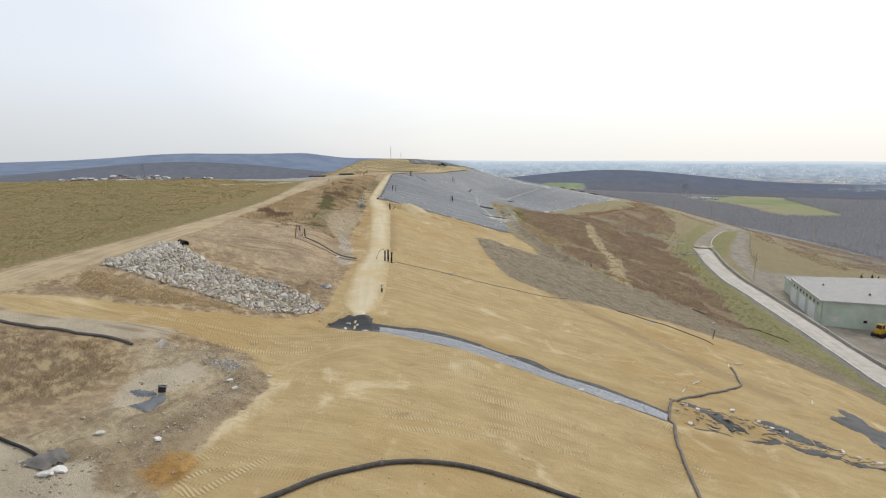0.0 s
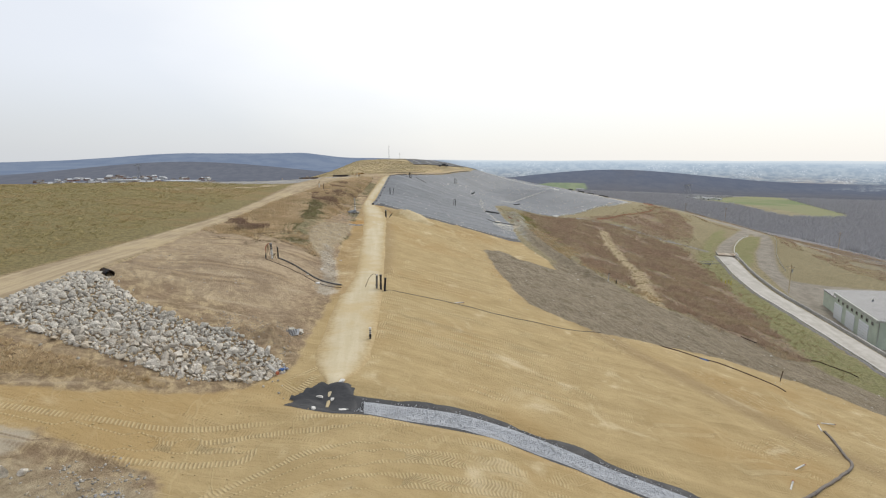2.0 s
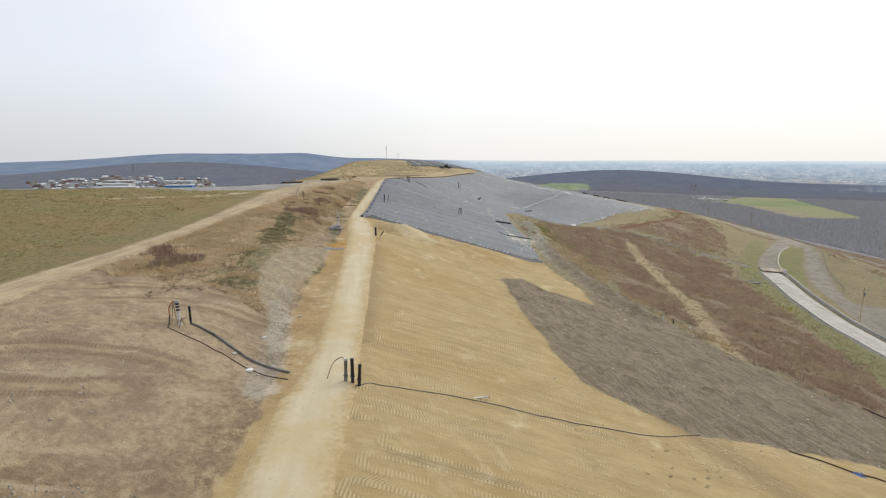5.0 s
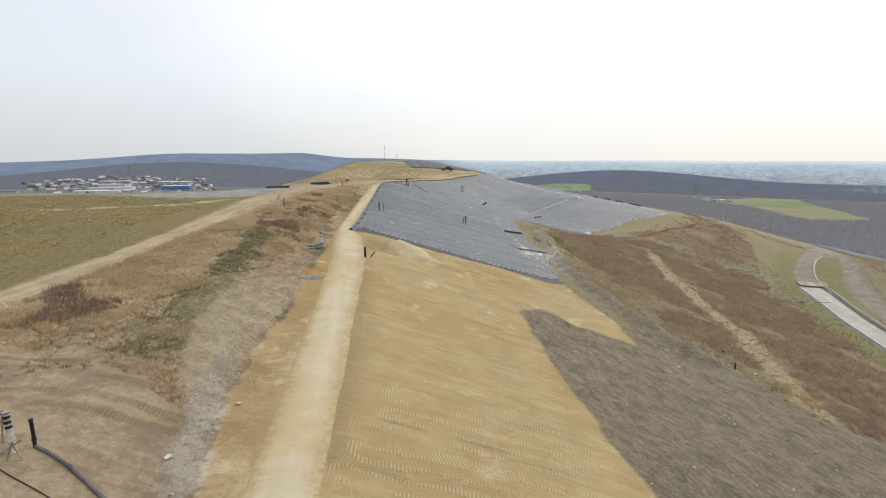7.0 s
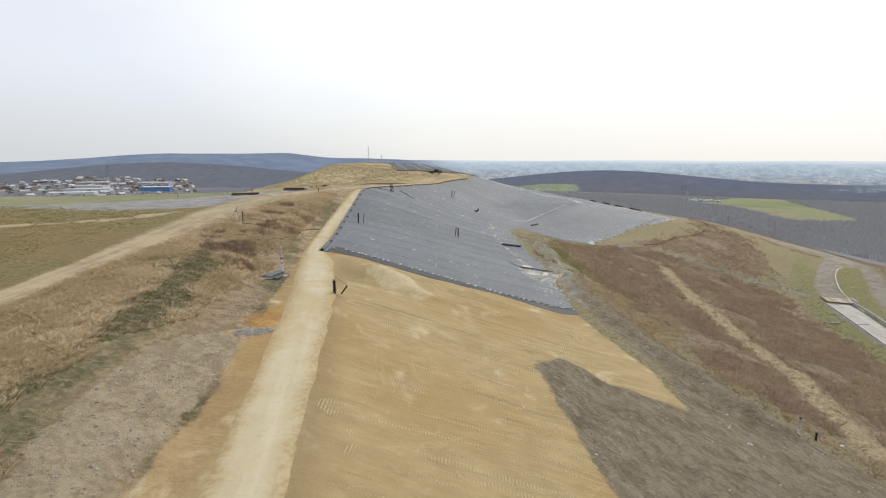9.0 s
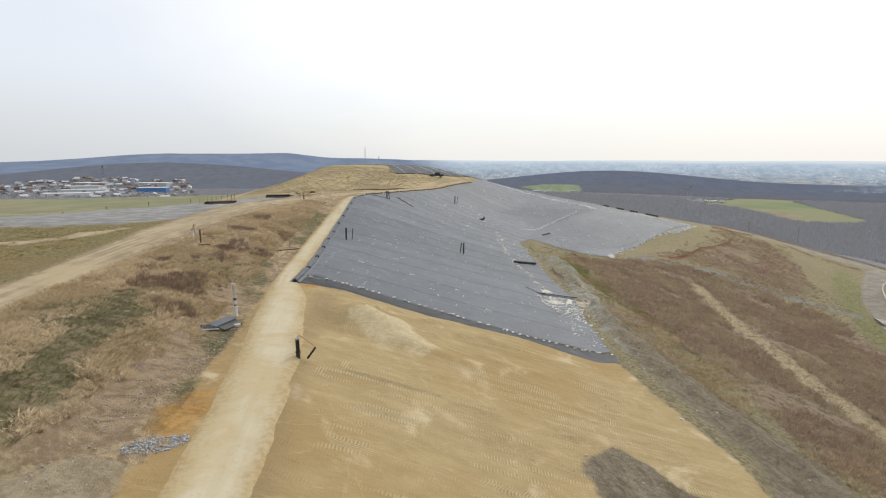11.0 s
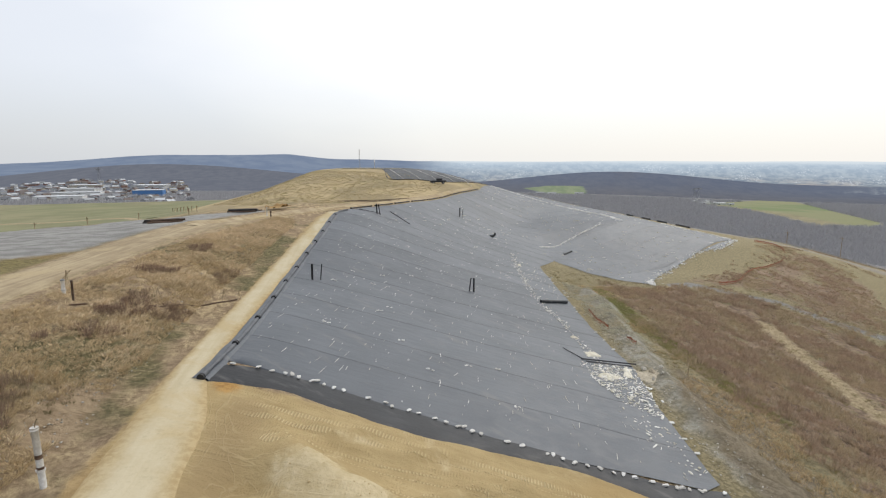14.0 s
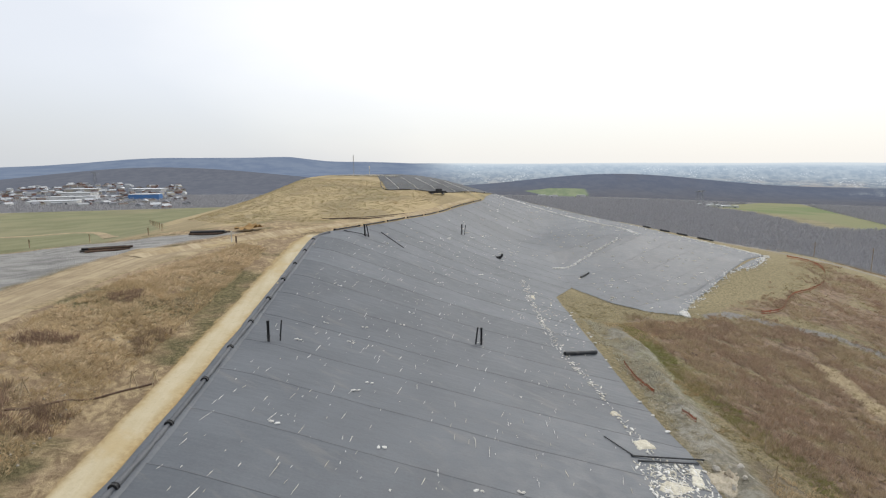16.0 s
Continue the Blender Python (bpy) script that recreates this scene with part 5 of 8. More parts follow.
def rock_material(name, tones):
    m = Mat(name, 0.9, spec=0.2)
    r = m.chance()
    base = m.mix(r, tones[0], tones[1])
    base = m.mix(m.fit(m.math("FRACT", m.math("MULTIPLY", r, 7.3)), 0.55, 1.0), base, tones[2])
    f = m.math("ADD", m.math("MULTIPLY", m.noise(2.2, 4), 0.5), m.math("MULTIPLY", m.noise(11, 4, 0.65), 0.5))
    m.bump(m.noise(5, 5, 0.65), 0.08)
    return m.done(m.mix(m.fit(f, 0.34, 0.64), m.mix(0.55, base, (0.12, 0.10, 0.075)), base))


ROCK = rock_material("grey_limestone", ((0.49, 0.45, 0.385), (0.77, 0.72, 0.63), (0.57, 0.485, 0.365)))


def rock_mesh(seed, sub=2):
    r = random.Random(seed)
    bm = bmesh.new()
    bmesh.ops.create_icosphere(bm, subdivisions=sub, radius=1.0)
    cuts = [(Vector((r.uniform(-1, 1), r.uniform(-1, 1), r.uniform(-1, 1))).normalized(), r.uniform(0.3, 0.66)) for _ in range(11)]
    for v in bm.verts:
        for n, d in cuts:
            over = v.co.dot(n) - d
            if over > 0:
                v.co -= n * over
        v.co *= 1 + 0.08 * noise.noise(v.co * 2.1 + Vector((seed, 0, 0)))
    return mesh_of("boulder", bm, ROCK)


ROCKS = [rock_mesh(s) for s in range(14)]
SMALL_ROCKS = [rock_mesh(40 + s, 1) for s in range(6)]


def triangles(me):
    me.calc_loop_triangles()
    v = np.empty(len(me.vertices) * 3, np.float32)
    me.vertices.foreach_get("co", v)
    f = np.empty(len(me.loop_triangles) * 3, np.int32)
    me.loop_triangles.foreach_get("vertices", f)
    return v.reshape(-1, 3), f.reshape(-1, 3)


def scatter(name, kinds, place, size, material, label, category, turn=None, tilt=0.0, seed=1):
    """Many small pieces joined into one mesh of kind stuff. kinds: (vertices, triangles) pairs."""
    r = np.random.RandomState(seed)
    n = len(place)
    pick = r.randint(0, len(kinds), n)
    turn = r.uniform(0, 6.283, n) if turn is None else turn
    vs, fs, base = [], [], 0
    for k, (v, f) in enumerate(kinds):
        who = np.where(pick == k)[0]
        if not len(who):
            continue
        c, s = np.cos(turn[who])[:, None], np.sin(turn[who])[:, None]
        sz = size[who]
        x, y, z = v[:, 0] * sz[:, 0:1], v[:, 1] * sz[:, 1:2], v[:, 2] * sz[:, 2:3]
        x = x + z * r.uniform(-tilt, tilt, (len(who), 1))
        P = np.stack([x * c - y * s, x * s + y * c, z], -1) + place[who][:, None, :]
        vs.append(P.reshape(-1, 3))
        fs.append((f[None] + (np.arange(len(who)) * len(v))[:, None, None] + base).reshape(-1, 3))
        base += len(who) * len(v)
    V, F = np.concatenate(vs).astype(np.float32), np.concatenate(fs).astype(np.int32)
    me = bpy.data.meshes.new(name)
    me.vertices.add(len(V))
    me.vertices.foreach_set("co", V.ravel())
    me.loops.add(F.size)
    me.loops.foreach_set("vertex_index", F.ravel())
    me.polygons.add(len(F))
    me.polygons.foreach_set("loop_start", np.arange(0, F.size, 3, dtype=np.int32))
    me.update(calc_edges=True)
    me.materials.append(material)
    return tagged(new(name, me), label, category, kind="stuff")


def points_in(poly, n, seed, margin=0.0):
    r = np.random.RandomState(seed)
    p = np.array(poly)
    out = np.zeros((0, 2))
    while len(out) < n:
        q = r.uniform(p.min(0), p.max(0), (n * 3, 2))
        out = np.vstack([out, q[inside(poly, q[:, 0], q[:, 1]) > margin]])
    return out[:n]


def on_ground(p, lift=0.0):
    return np.column_stack([p, surface(p[:, 0], p[:, 1]) + lift])


# ---- boulders ----
riprap = thing("boulder_bank", -25, 62, G(-25, 62), "bank of loose pale grey limestone boulders below the road", "riprap", kind="structure")
cand = points_in(RIPRAP, 5200, 11)
kept, sizes = [], []
for p in cand:
    s = 0.24 + 0.46 * rng.rand() ** 1.8
    if all((p[0] - q[0]) ** 2 + (p[1] - q[1]) ** 2 > (0.51 * (s + t)) ** 2 for q, t in zip(kept, sizes)):
        kept.append(p)
        sizes.append(s)
order = np.argsort([q[1] + 0.3 * abs(q[0] + 20) for q in kept])
rest = []
for k, i in enumerate(order):
    p, s = kept[i], sizes[i]
    if k < 300:
        b = new("boulder", ROCKS[rng.randint(len(ROCKS))])
        b.parent, b.matrix_parent_inverse = riprap, Matrix.Translation((25, -62, -G(-25, 62)))
        b.location = (p[0], p[1], G(p[0], p[1]) + s * rng.uniform(0.15, 0.45))
        b.rotation_euler = rng.uniform(-0.5, 0.5, 3) + [0, 0, rng.uniform(0, 6)]
        b.scale = s * np.array([rng.uniform(0.9, 1.35), rng.uniform(0.85, 1.1), rng.uniform(0.65, 0.95)])
    else:
        rest.append((p[0], p[1], s))


def island_rock(name, tones):
    m = Mat(name, 0.9, spec=0.2)
    base = m.mix(m.island(), tones[0], tones[1])
    return m.done(m.mix(m.fit(m.noise(9, 4), 0.35, 0.65), m.mix(0.5, base, (0.1, 0.09, 0.07)), base))


ROCK_BITS = island_rock("broken_stone", ((0.46, 0.43, 0.375), (0.72, 0.675, 0.59)))
rock_kinds, small_kinds = [triangles(m) for m in ROCKS[:5]], [triangles(m) for m in SMALL_ROCKS]
if rest:
    rest = np.array(rest)
    scatter("boulders", rock_kinds, on_ground(rest[:, :2], 0.12), np.stack([rest[:, 2] * 1.1, rest[:, 2], rest[:, 2] * 0.8], 1), ROCK_BITS, "loose grey limestone boulders on the bank", "boulders", seed=3)
small = np.vstack([points_in(RIPRAP, 2600, 12), points_in([(-38.5, 57), (-37, 73), (-28, 70), (-14, 65), (-12.5, 57), (-30, 55)], 160, 13)])
scatter("rubble", small_kinds, on_ground(small, 0.05), np.repeat(rng.uniform(0.06, 0.2, (len(small), 1)), 3, 1), ROCK_BITS, "small broken stones between the boulders", "rubble", seed=4)


def litter(name, areas, lo, hi, material, label, category, seed):
    pts = np.vstack([points_in(a, n, seed + i) for i, (a, n) in enumerate(areas)])
    r = np.random.RandomState(seed)
    s = r.uniform(lo, hi, (len(pts), 1)) * r.uniform(0.7, 1.4, (len(pts), 3)) * [1, 1, 0.6]
    return scatter(name, small_kinds, on_ground(pts, 0.02), s, material, label, category, seed=seed)


litter("swale_stones", [([(-17, 84), (-15, 86), (-17, 104), (-20, 120), (-22, 135), (-24, 150), (-26, 175), (-29, 200), (-31, 200), (-29, 178), (-27, 150), (-23, 125), (-19.5, 104)], 520),
                        ([(-23.5, 43), (-19, 47), (-16.5, 45), (-17, 41)], 180), (CLAY, 140), ([(-24, 24), (-14, 24), (-13.5, 40), (-20, 41)], 60)], 0.04, 0.15,
       island_rock("pale_rubble", ((0.36, 0.33, 0.28), (0.60, 0.57, 0.51))), "pale stones and rubble scattered in the swale", "stones", 21)
litter("blue_stones", [([(-21.2, 132.6), (-19.8, 133.9), (-18.2, 134.7), (-17.5, 133.8), (-18.6, 132.6), (-20.4, 131.8)], 260), ([(-19.6, 42.2), (-17.6, 44), (-16.2, 43.2), (-17.2, 41.4)], 130)], 0.06, 0.17, island_rock("blue_grey_rubble", ((0.34, 0.345, 0.35), (0.54, 0.545, 0.55))), "blue-grey broken stones tipped at the edge of the track", "stones", 141)
litter("spoil_stones", [([(-23.6, 156), (-21.6, 156), (-21, 143), (-21.6, 136), (-23, 136), (-23.4, 148)], 320), (EARTH, 160), ([(-22, 66), (-14.5, 64), (-13.8, 70.5), (-18, 72), (-23, 70.5)], 260), ([(-39, 72), (-28, 72), (-20, 73), (-19, 84), (-30, 88), (-39, 86)], 240), ([(-16.6, 41.5), (-14.6, 41.8), (-14.8, 35), (-16.6, 29.5), (-20, 24), (-21.2, 25), (-18, 31), (-17, 36)], 330), (CLAY, 260)], 0.04, 0.14, island_rock("pale_clods", ((0.33, 0.28, 0.21), (0.56, 0.51, 0.43))), "pale stones and clods on tipped fill", "stones", 151)
litter("bank_stones", [(GREY, 330), ([(21, 168), (25, 168), (26, 190), (25, 215), (22, 245), (21, 245), (22, 200)], 260)], 0.05, 0.19, ROCK_BITS, "broken stones on the grey silt bank", "stones", 25)

# ---- lined drainage ditch ----
patch = curve_points(DITCH[:-1], 0.6)


def offset_line(p, o):
    d = np.gradient(p, axis=0)
    d /= np.linalg.norm(d, axis=1)[:, None]
    return p + np.stack([-d[:, 1], d[:, 0]], 1) * np.asarray(o).reshape(-1, 1)


ditch = thing("drainage_ditch", -4, 56.5, G(-4, 56.5), "ditch lined with black plastic and filled with blue-grey stone", "drain", kind="structure")
ditch_inv = Matrix.Translation((4, -56.5, -G(-4, 56.5)))
wob = np.array([vnoise(i * 0.31, 0.5, 5) for i in range(len(patch))]).ravel()
me = ribbon("liner_sheet", offset_line(patch, 1.75 + 0.35 * wob), offset_line(patch, -1.45 + 0.2 * wob[::-1]), 0.05, 9, 0.05, 0.02, seed=81)
me.materials.append(LINER_DARK)
ob = new("liner_sheet", me)
ob.parent, ob.matrix_parent_inverse = ditch, ditch_inv
core = patch[int(len(patch) * 0.16):]
me = ribbon("stone_fill", offset_line(core, 1.3), offset_line(core, -1.12), 0.17, 7, 0.03, 0.1, seed=82)
GRAVEL = Mat("blue_grey_gravel", 0.9, spec=0.2)
gv = GRAVEL.cells(9.0, out="Color")
me.materials.append(GRAVEL.done(GRAVEL.mix(GRAVEL.fit(GRAVEL.cells(9.0), 0.0, 0.6), (0.52, 0.54, 0.565), (0.38, 0.395, 0.42))))
GRAVEL.bump(GRAVEL.cells(9.0), 0.06)
ob = new("stone_fill", me)
ob.parent, ob.matrix_parent_inverse = ditch, ditch_inv
t = rng.uniform(0, 1, 3200)
q = core[(t * (len(core) - 1)).astype(int)] + rng.uniform(-0.4, 0.4, (3200, 2))
side = rng.uniform(-0.95, 0.9, 3200)
q = q + np.stack([0.2 * side, side], 1)
scatter("ditch_gravel", small_kinds, on_ground(q, 0.2), np.repeat(rng.uniform(0.03, 0.07, (3200, 1)), 3, 1), island_rock("blue_stone", ((0.42, 0.44, 0.47), (0.66, 0.68, 0.71))), "blue-grey crushed stone filling the ditch", "gravel", seed=5)


def draped(name, poly, material, label, category, lift=0.06, step=0.3, crumple=0.10, seed=0, parent=None):
    """A torn, crumpled sheet lying on the ground, with a fold of thickness at its edge."""
    p = np.array(poly)
    xs, ys = np.arange(p[:, 0].min() - step, p[:, 0].max() + step, step), np.arange(p[:, 1].min() - step, p[:, 1].max() + step, step)
    X, Y = np.meshgrid(xs, ys)
    sd = inside(poly, X, Y) + 0.22 * fbm(X, Y, 1.2, seed, 3)
    Z = surface(X, Y) + lift + crumple * (np.maximum(0, fbm(X, Y, 1.3, seed + 5, 3)) + 0.6 * smooth(0.16, 0.0, np.abs(vnoise(X * 0.5 + Y * 0.3, Y * 0.8 - X * 0.25, seed + 9)))) - np.where(sd < 0.15, 0.12, 0)
    keep = sd > -0.1
    bm = bmesh.new()
    vid = {}
    for j in range(len(ys) - 1):
        for i in range(len(xs) - 1):
            cs = [(j, i), (j, i + 1), (j + 1, i + 1), (j + 1, i)]
            if all(keep[c] for c in cs):
                vv = []
                for c in cs:
                    if c not in vid:
                        vid[c] = bm.verts.new((X[c], Y[c], Z[c]))
                    vv.append(vid[c])
                bm.faces.new(vv)
    ob = part(name, bm, material, parent, "", True)
    if parent is None:
        tagged(ob, label, category)
    return ob


draped("plastic_sheet", [(-12.5, 57.6), (-10.5, 59.3), (-8, 58.8), (-7.2, 56.5), (-8, 54.8), (-10.8, 55.0), (-12.2, 56)], LINER_DARK, "black plastic sheet spread on the sand at the ditch head", "sheet", 0.10, seed=3)
draped("plastic_sheet", [(23.5, 54.6), (26.5, 55), (29.5, 52.0), (31, 50.4), (28.4, 50.6), (26, 52.4)], LINER_DARK, "torn black plastic sheet half buried in sand", "sheet", seed=4, crumple=0.12)
draped("plastic_sheet", [(33, 54.5), (35, 55), (38.5, 51.2), (41, 49.6), (36, 50.4), (33.2, 52.2)], LINER_DARK, "torn black plastic sheet with sandbags on it", "sheet", seed=6, crumple=0.12)
draped("plastic_sheet", [(45.2, 60.8), (49, 63), (51, 66.5), (52.5, 65), (51.5, 61.5), (54.5, 61), (56, 62.5), (57, 60), (48.5, 53), (46, 52), (47.5, 57.5)], LINER_DARK, "black plastic sheet torn open over the slope", "sheet", seed=8, crumple=0.14)
draped("plastic_sheet", [(24, 49.6), (30, 50), (37, 49.6), (46, 47.4), (46.5, 46.4), (37, 48.2), (29, 48.7), (24, 48.4)], LINER_DARK, "strip of dark plastic along the foot of the sand", "sheet", 0.03, seed=9, crumple=0.06)

# torn strips, clods and dirt along the foot of the sand
STRIP = [(21.5, 50.5), (26, 49.5), (33, 49.2), (41, 47.8), (50, 44.5), (51, 46), (43, 50), (36, 52.5), (29, 54.5), (23, 53.5)]
p = points_in(STRIP, 130, 97)
sz = np.column_stack([rng.uniform(0.15, 0.8, 130), rng.uniform(0.05, 0.18, 130), np.full(130, 0.04)])
TORN = Mat("torn_plastic", 0.6, spec=0.3)
TORN.done(TORN.mix(TORN.fit(TORN.island(), 0.02, 0.2), (0.06, 0.06, 0.06), (0.36, 0.28, 0.165)))
torn_kinds = []
for s in range(5):
    r = random.Random(300 + s)
    ring = [(math.cos(a) * r.uniform(0.5, 1.1), math.sin(a) * r.uniform(0.5, 1.1), r.uniform(0.2, 1.5)) for a in np.linspace(0, 5.5, 7)]
    v = np.array(ring + [(x, y, -1.0) for x, y, _ in ring] + [(0, 0, 1.2)], np.float32)
    f = [(i, (i + 1) % 7, 14) for i in range(7)] + [(i + 7, (i + 1) % 7 + 7, (i + 1) % 7) for i in range(7)] + [(i + 7, (i + 1) % 7, i) for i in range(7)]
    torn_kinds.append((v, np.array(f, np.int32)))
scatter("torn_strips", torn_kinds, on_ground(p, 0.06), sz, TORN.m, "torn dark plastic strips and clods along the foot of the sand", "torn plastic", seed=18, turn=rng.normal(-0.35, 0.5, 130))
litter("sand_clods", [([(-13, 24), (-5, 33), (6, 37), (18, 34), (20, 28), (-10, 22)], 220), ([(-14, 42), (-9, 56), (-4, 62), (-14, 57), (-22, 52), (-38, 47), (-22, 47)], 260), ([(-12, 160), (-3, 168), (8, 160), (2, 156)], 140), ([(22, 55), (40, 52), (60, 60), (50, 80), (30, 84)], 320)], 0.03, 0.11,
       worn("dry_sand_clod", (0.50, 0.385, 0.21), (0.36, 0.265, 0.135), 0.95), "small clods of dry sand", "clods", 121)
litter("bare_stones", [(BARE, 520)], 0.04, 0.2, island_rock("tan_stone", ((0.40, 0.335, 0.235), (0.60, 0.53, 0.42))), "tan stones on the broken ground below the knoll", "stones", 131)

# ---- pipes and hoses on the ground ----
def hose(name, path, radius, material, label, category="pipe", lift=None, joints=()):
    q = curve_points(path, 0.5)
    z = surface(q[:, 0], q[:, 1]) + (radius * 0.8 if lift is None else lift)
    ob = part(name, tube(bmesh.new(), [(a, b, c) for (a, b), c in zip(q, z)], radius, 10), material)
    tagged(ob, label, category)
    for j in joints:
        i = int(j * (len(q) - 2))
        a, b = Vector((*q[i], z[i])), Vector((*q[i + 1], z[i + 1]))
        d = (b - a).normalized() * 0.16
        part("collar", tube(bmesh.new(), [a - d, a + d], radius * 1.18, 10), material, ob)
    return ob


hose("drain_pipe", [(-18, 20), (-12, 24), (-8.9, 26.1), (-5.9, 28.8), (-2.2, 31.2), (2.4, 32.4), (7.8, 32.0), (13, 30.4), (18, 27)], 0.155, worn("dusty_black_pipe", (0.115, 0.103, 0.094), (0.06, 0.054, 0.05), 0.7), "thick black plastic pipe curving across the sand", joints=(0.2, 0.45, 0.7, 0.9))
hose("discharge_hose", [(17.2, 30), (18.4, 36.2), (20.2, 43.8), (21.6, 48), (22.6, 51.5), (25, 55), (28.9, 58.2), (34, 62.4), (37.6, 65.6), (38.8, 68.4), (40, 71.5), (40.6, 73.6)], 0.135, worn("dusty_brown_hose", (0.185, 0.158, 0.135), (0.10, 0.088, 0.078), 0.65, scale=1.5), "dusty grey hose winding over the sand slope", "hose", joints=(0.3, 0.62, 0.8))
hose("header_pipe", [(31, 94.6), (32.9, 94.2), (36.4, 93.1), (38.9, 93.0), (42.8, 90.8), (44, 88.3), (44.4, 86.5)], 0.075, RUST, "thin dark pipe laid along the foot of the sand", joints=(0.4, 0.7))
hose("cable", [(-8.5, 85.6), (-6.5, 86.4), (0.3, 88.0), (10.2, 88.6), (16, 90), (21.4, 92.6)], 0.035, GREY_PIPE, "thin dark cable lying across the sand", "cable")
hose("drain_pipe", [(-23, 90.9), (-21.3, 90.4), (-18.3, 89), (-16, 88.2), (-13.9, 87.3)], 0.1, GREY_PIPE, "grey plastic pipe running down the slope to the track", joints=(0.3, 0.6))
hose("hose", [(-24.4, 90.4), (-24.2, 89.4), (-22.8, 88.8), (-18.4, 87.6), (-13.7, 86.2)], 0.035, RUST, "thin black hose trailing down the slope", "hose")
hose("drain_pipe", [(-40, 41), (-34.6, 41.6), (-29.8, 42.0), (-25.9, 42.5), (-25, 42.3)], 0.13, GREY_PIPE, "black drain pipe half hidden in dry grass", joints=(0.5,))
hose("cable", [(-30, 29.5), (-24.1, 27.9), (-22, 27.3), (-21.2, 27)], 0.09, BLACK, "black cable running to a heap of plastic", "cable")
hose("brown_pipe", [(-36, 181), (-30.5, 184.6), (-28.5, 187.4), (-25.3, 191.2), (-24.6, 192)], 0.075, RUST, "long rusty brown pipe lying across the dry slope", joints=(0.35, 0.7))
hose("header_pipe", [(53.8, 114.8), (56.2, 112), (61, 111.5), (67, 111), (71, 108)], 0.09, RUST, "thin pipe laid along the edge of the brush")

# ---- standpipes, poles and stakes ----
def standpipe(x, y, h, r, material, label, lean=(0, 0), cap=None, group="gas wells", category="standpipe", name="standpipe", bands=()):
    z = G(x, y)
    ob = thing(name, x, y, z - 0.05, label, category, group)
    top = Vector((lean[0] * h, lean[1] * h, h))
    part("pipe", tube(bmesh.new(), [(0, 0, -0.3), top * 0.5, top], r, 10), material, ob)
    part("flange", tube(bmesh.new(), [top * 0.30, top * 0.30 + Vector((0, 0, 0.1))], r * 1.35, 10), material, ob)
    part("cap", tube(bmesh.new(), [top - Vector((0, 0, 0.10)), top + Vector((0, 0, 0.05))], r * 1.2, 10), cap or material, ob)
    for b, m in bands:
        part("band", tube(bmesh.new(), [top * b, top * (b + 0.07)], r * 1.06, 10), m, ob)
    return ob


def flex(parent, pts, r, material, name="flexible_hose", label=""):
    return part(name, tube(bmesh.new(), curve3(pts), r, 6), material, parent, label)


def curve3(pts, n=6):
    p = np.array([pts[0], *pts, pts[-1]], float)
    out = []
    for i in range(1, len(p) - 2):
        for t in np.linspace(0, 1, n, endpoint=False):
            out.append(0.5 * (2 * p[i] + (p[i + 1] - p[i - 1]) * t + (2 * p[i - 1] - 5 * p[i] + 4 * p[i + 1] - p[i + 2]) * t * t + (3 * p[i] - p[i - 1] - 3 * p[i + 1] + p[i + 2]) * t ** 3))
    out.append(p[-1])
    return out


well = standpipe(-9.25, 86.0, 1.95, 0.13, GREY_PIPE, "dusty grey gas well pipe with valve beside the track", (0.02, 0), WHITE)
flex(well, [(0, 0, 1.9), (-0.35, 0, 2.05), (-0.9, 0.05, 1.6), (-1.3, 0.1, 0.7), (-1.5, 0.1, 0.05)], 0.03, RUST)
standpipe(-8.7, 85.9, 2.0, 0.13, BLACK, "black plastic gas well pipe beside the track", (-0.01, 0.01))
standpipe(-8.2, 85.7, 1.7, 0.12, BLACK, "black plastic gas well pipe leaning beside the track", (0.06, 0))
standpipe(-7.9, 69.2, 1.25, 0.1, BLACK, "short black pipe with a white top in the sand", (0.0, 0), WHITE, bands=((0.55, WHITE), (0.68, WHITE), (0.82, WHITE)))
well = standpipe(-23.6, 90.3, 2.1, 0.15, WHITE, "white gas well pipe with dark bands and an orange hose", (-0.08, 0), STEEL, bands=((0.62, BLACK), (0.74, BLACK), (0.86, BLACK)))
flex(well, [(-0.15, 0, 2.1), (-0.55, 0, 2.0), (-0.85, 0, 1.5), (-0.85, 0.05, 0.9)], 0.05, ORANGE, label="orange ribbed hose")
flex(well, [(-0.85, 0.05, 0.9), (-0.8, -0.3, 0.3), (-0.6, -0.9, -0.1)], 0.05, BLACK)
standpipe(-23.0, 90.9, 1.55, 0.09, BLACK, "black post on the bare slope", (-0.04, 0), category="post", name="post", group="")
well = standpipe(-14.2, 146.9, 1.75, 0.17, BLACK, "thick black gas well pipe with an orange hose", (-0.02, 0), STEEL)
flex(well, [(0, 0, 1.75), (0.12, 0, 2.0), (0.7, 0, 1.6), (1.45, 0.05, 1.0)], 0.03, worn("faded_orange_hose", (0.40, 0.19, 0.10), (0.28, 0.14, 0.08), 0.7), label="faded orange hose")
part("side_pipe", tube(bmesh.new(), [(0.75, 0.02, 0.0), (1.45, 0.05, 0.95)], 0.09, 10), BLACK, well)
pole = standpipe(-23.25, 158.4, 3.4, 0.17, WHITE, "tall white pole with dark bands beside the swale", (-0.03, 0), group="", category="pole", name="marker_pole", bands=((0.3, RUST), (0.5, RUST)))
part("twig", tube(bmesh.new(), [(-0.1, 0, 3.3), (0.0, 0, 3.7), (0.12, 0, 3.95)], 0.03, 5), WOOD, pole)
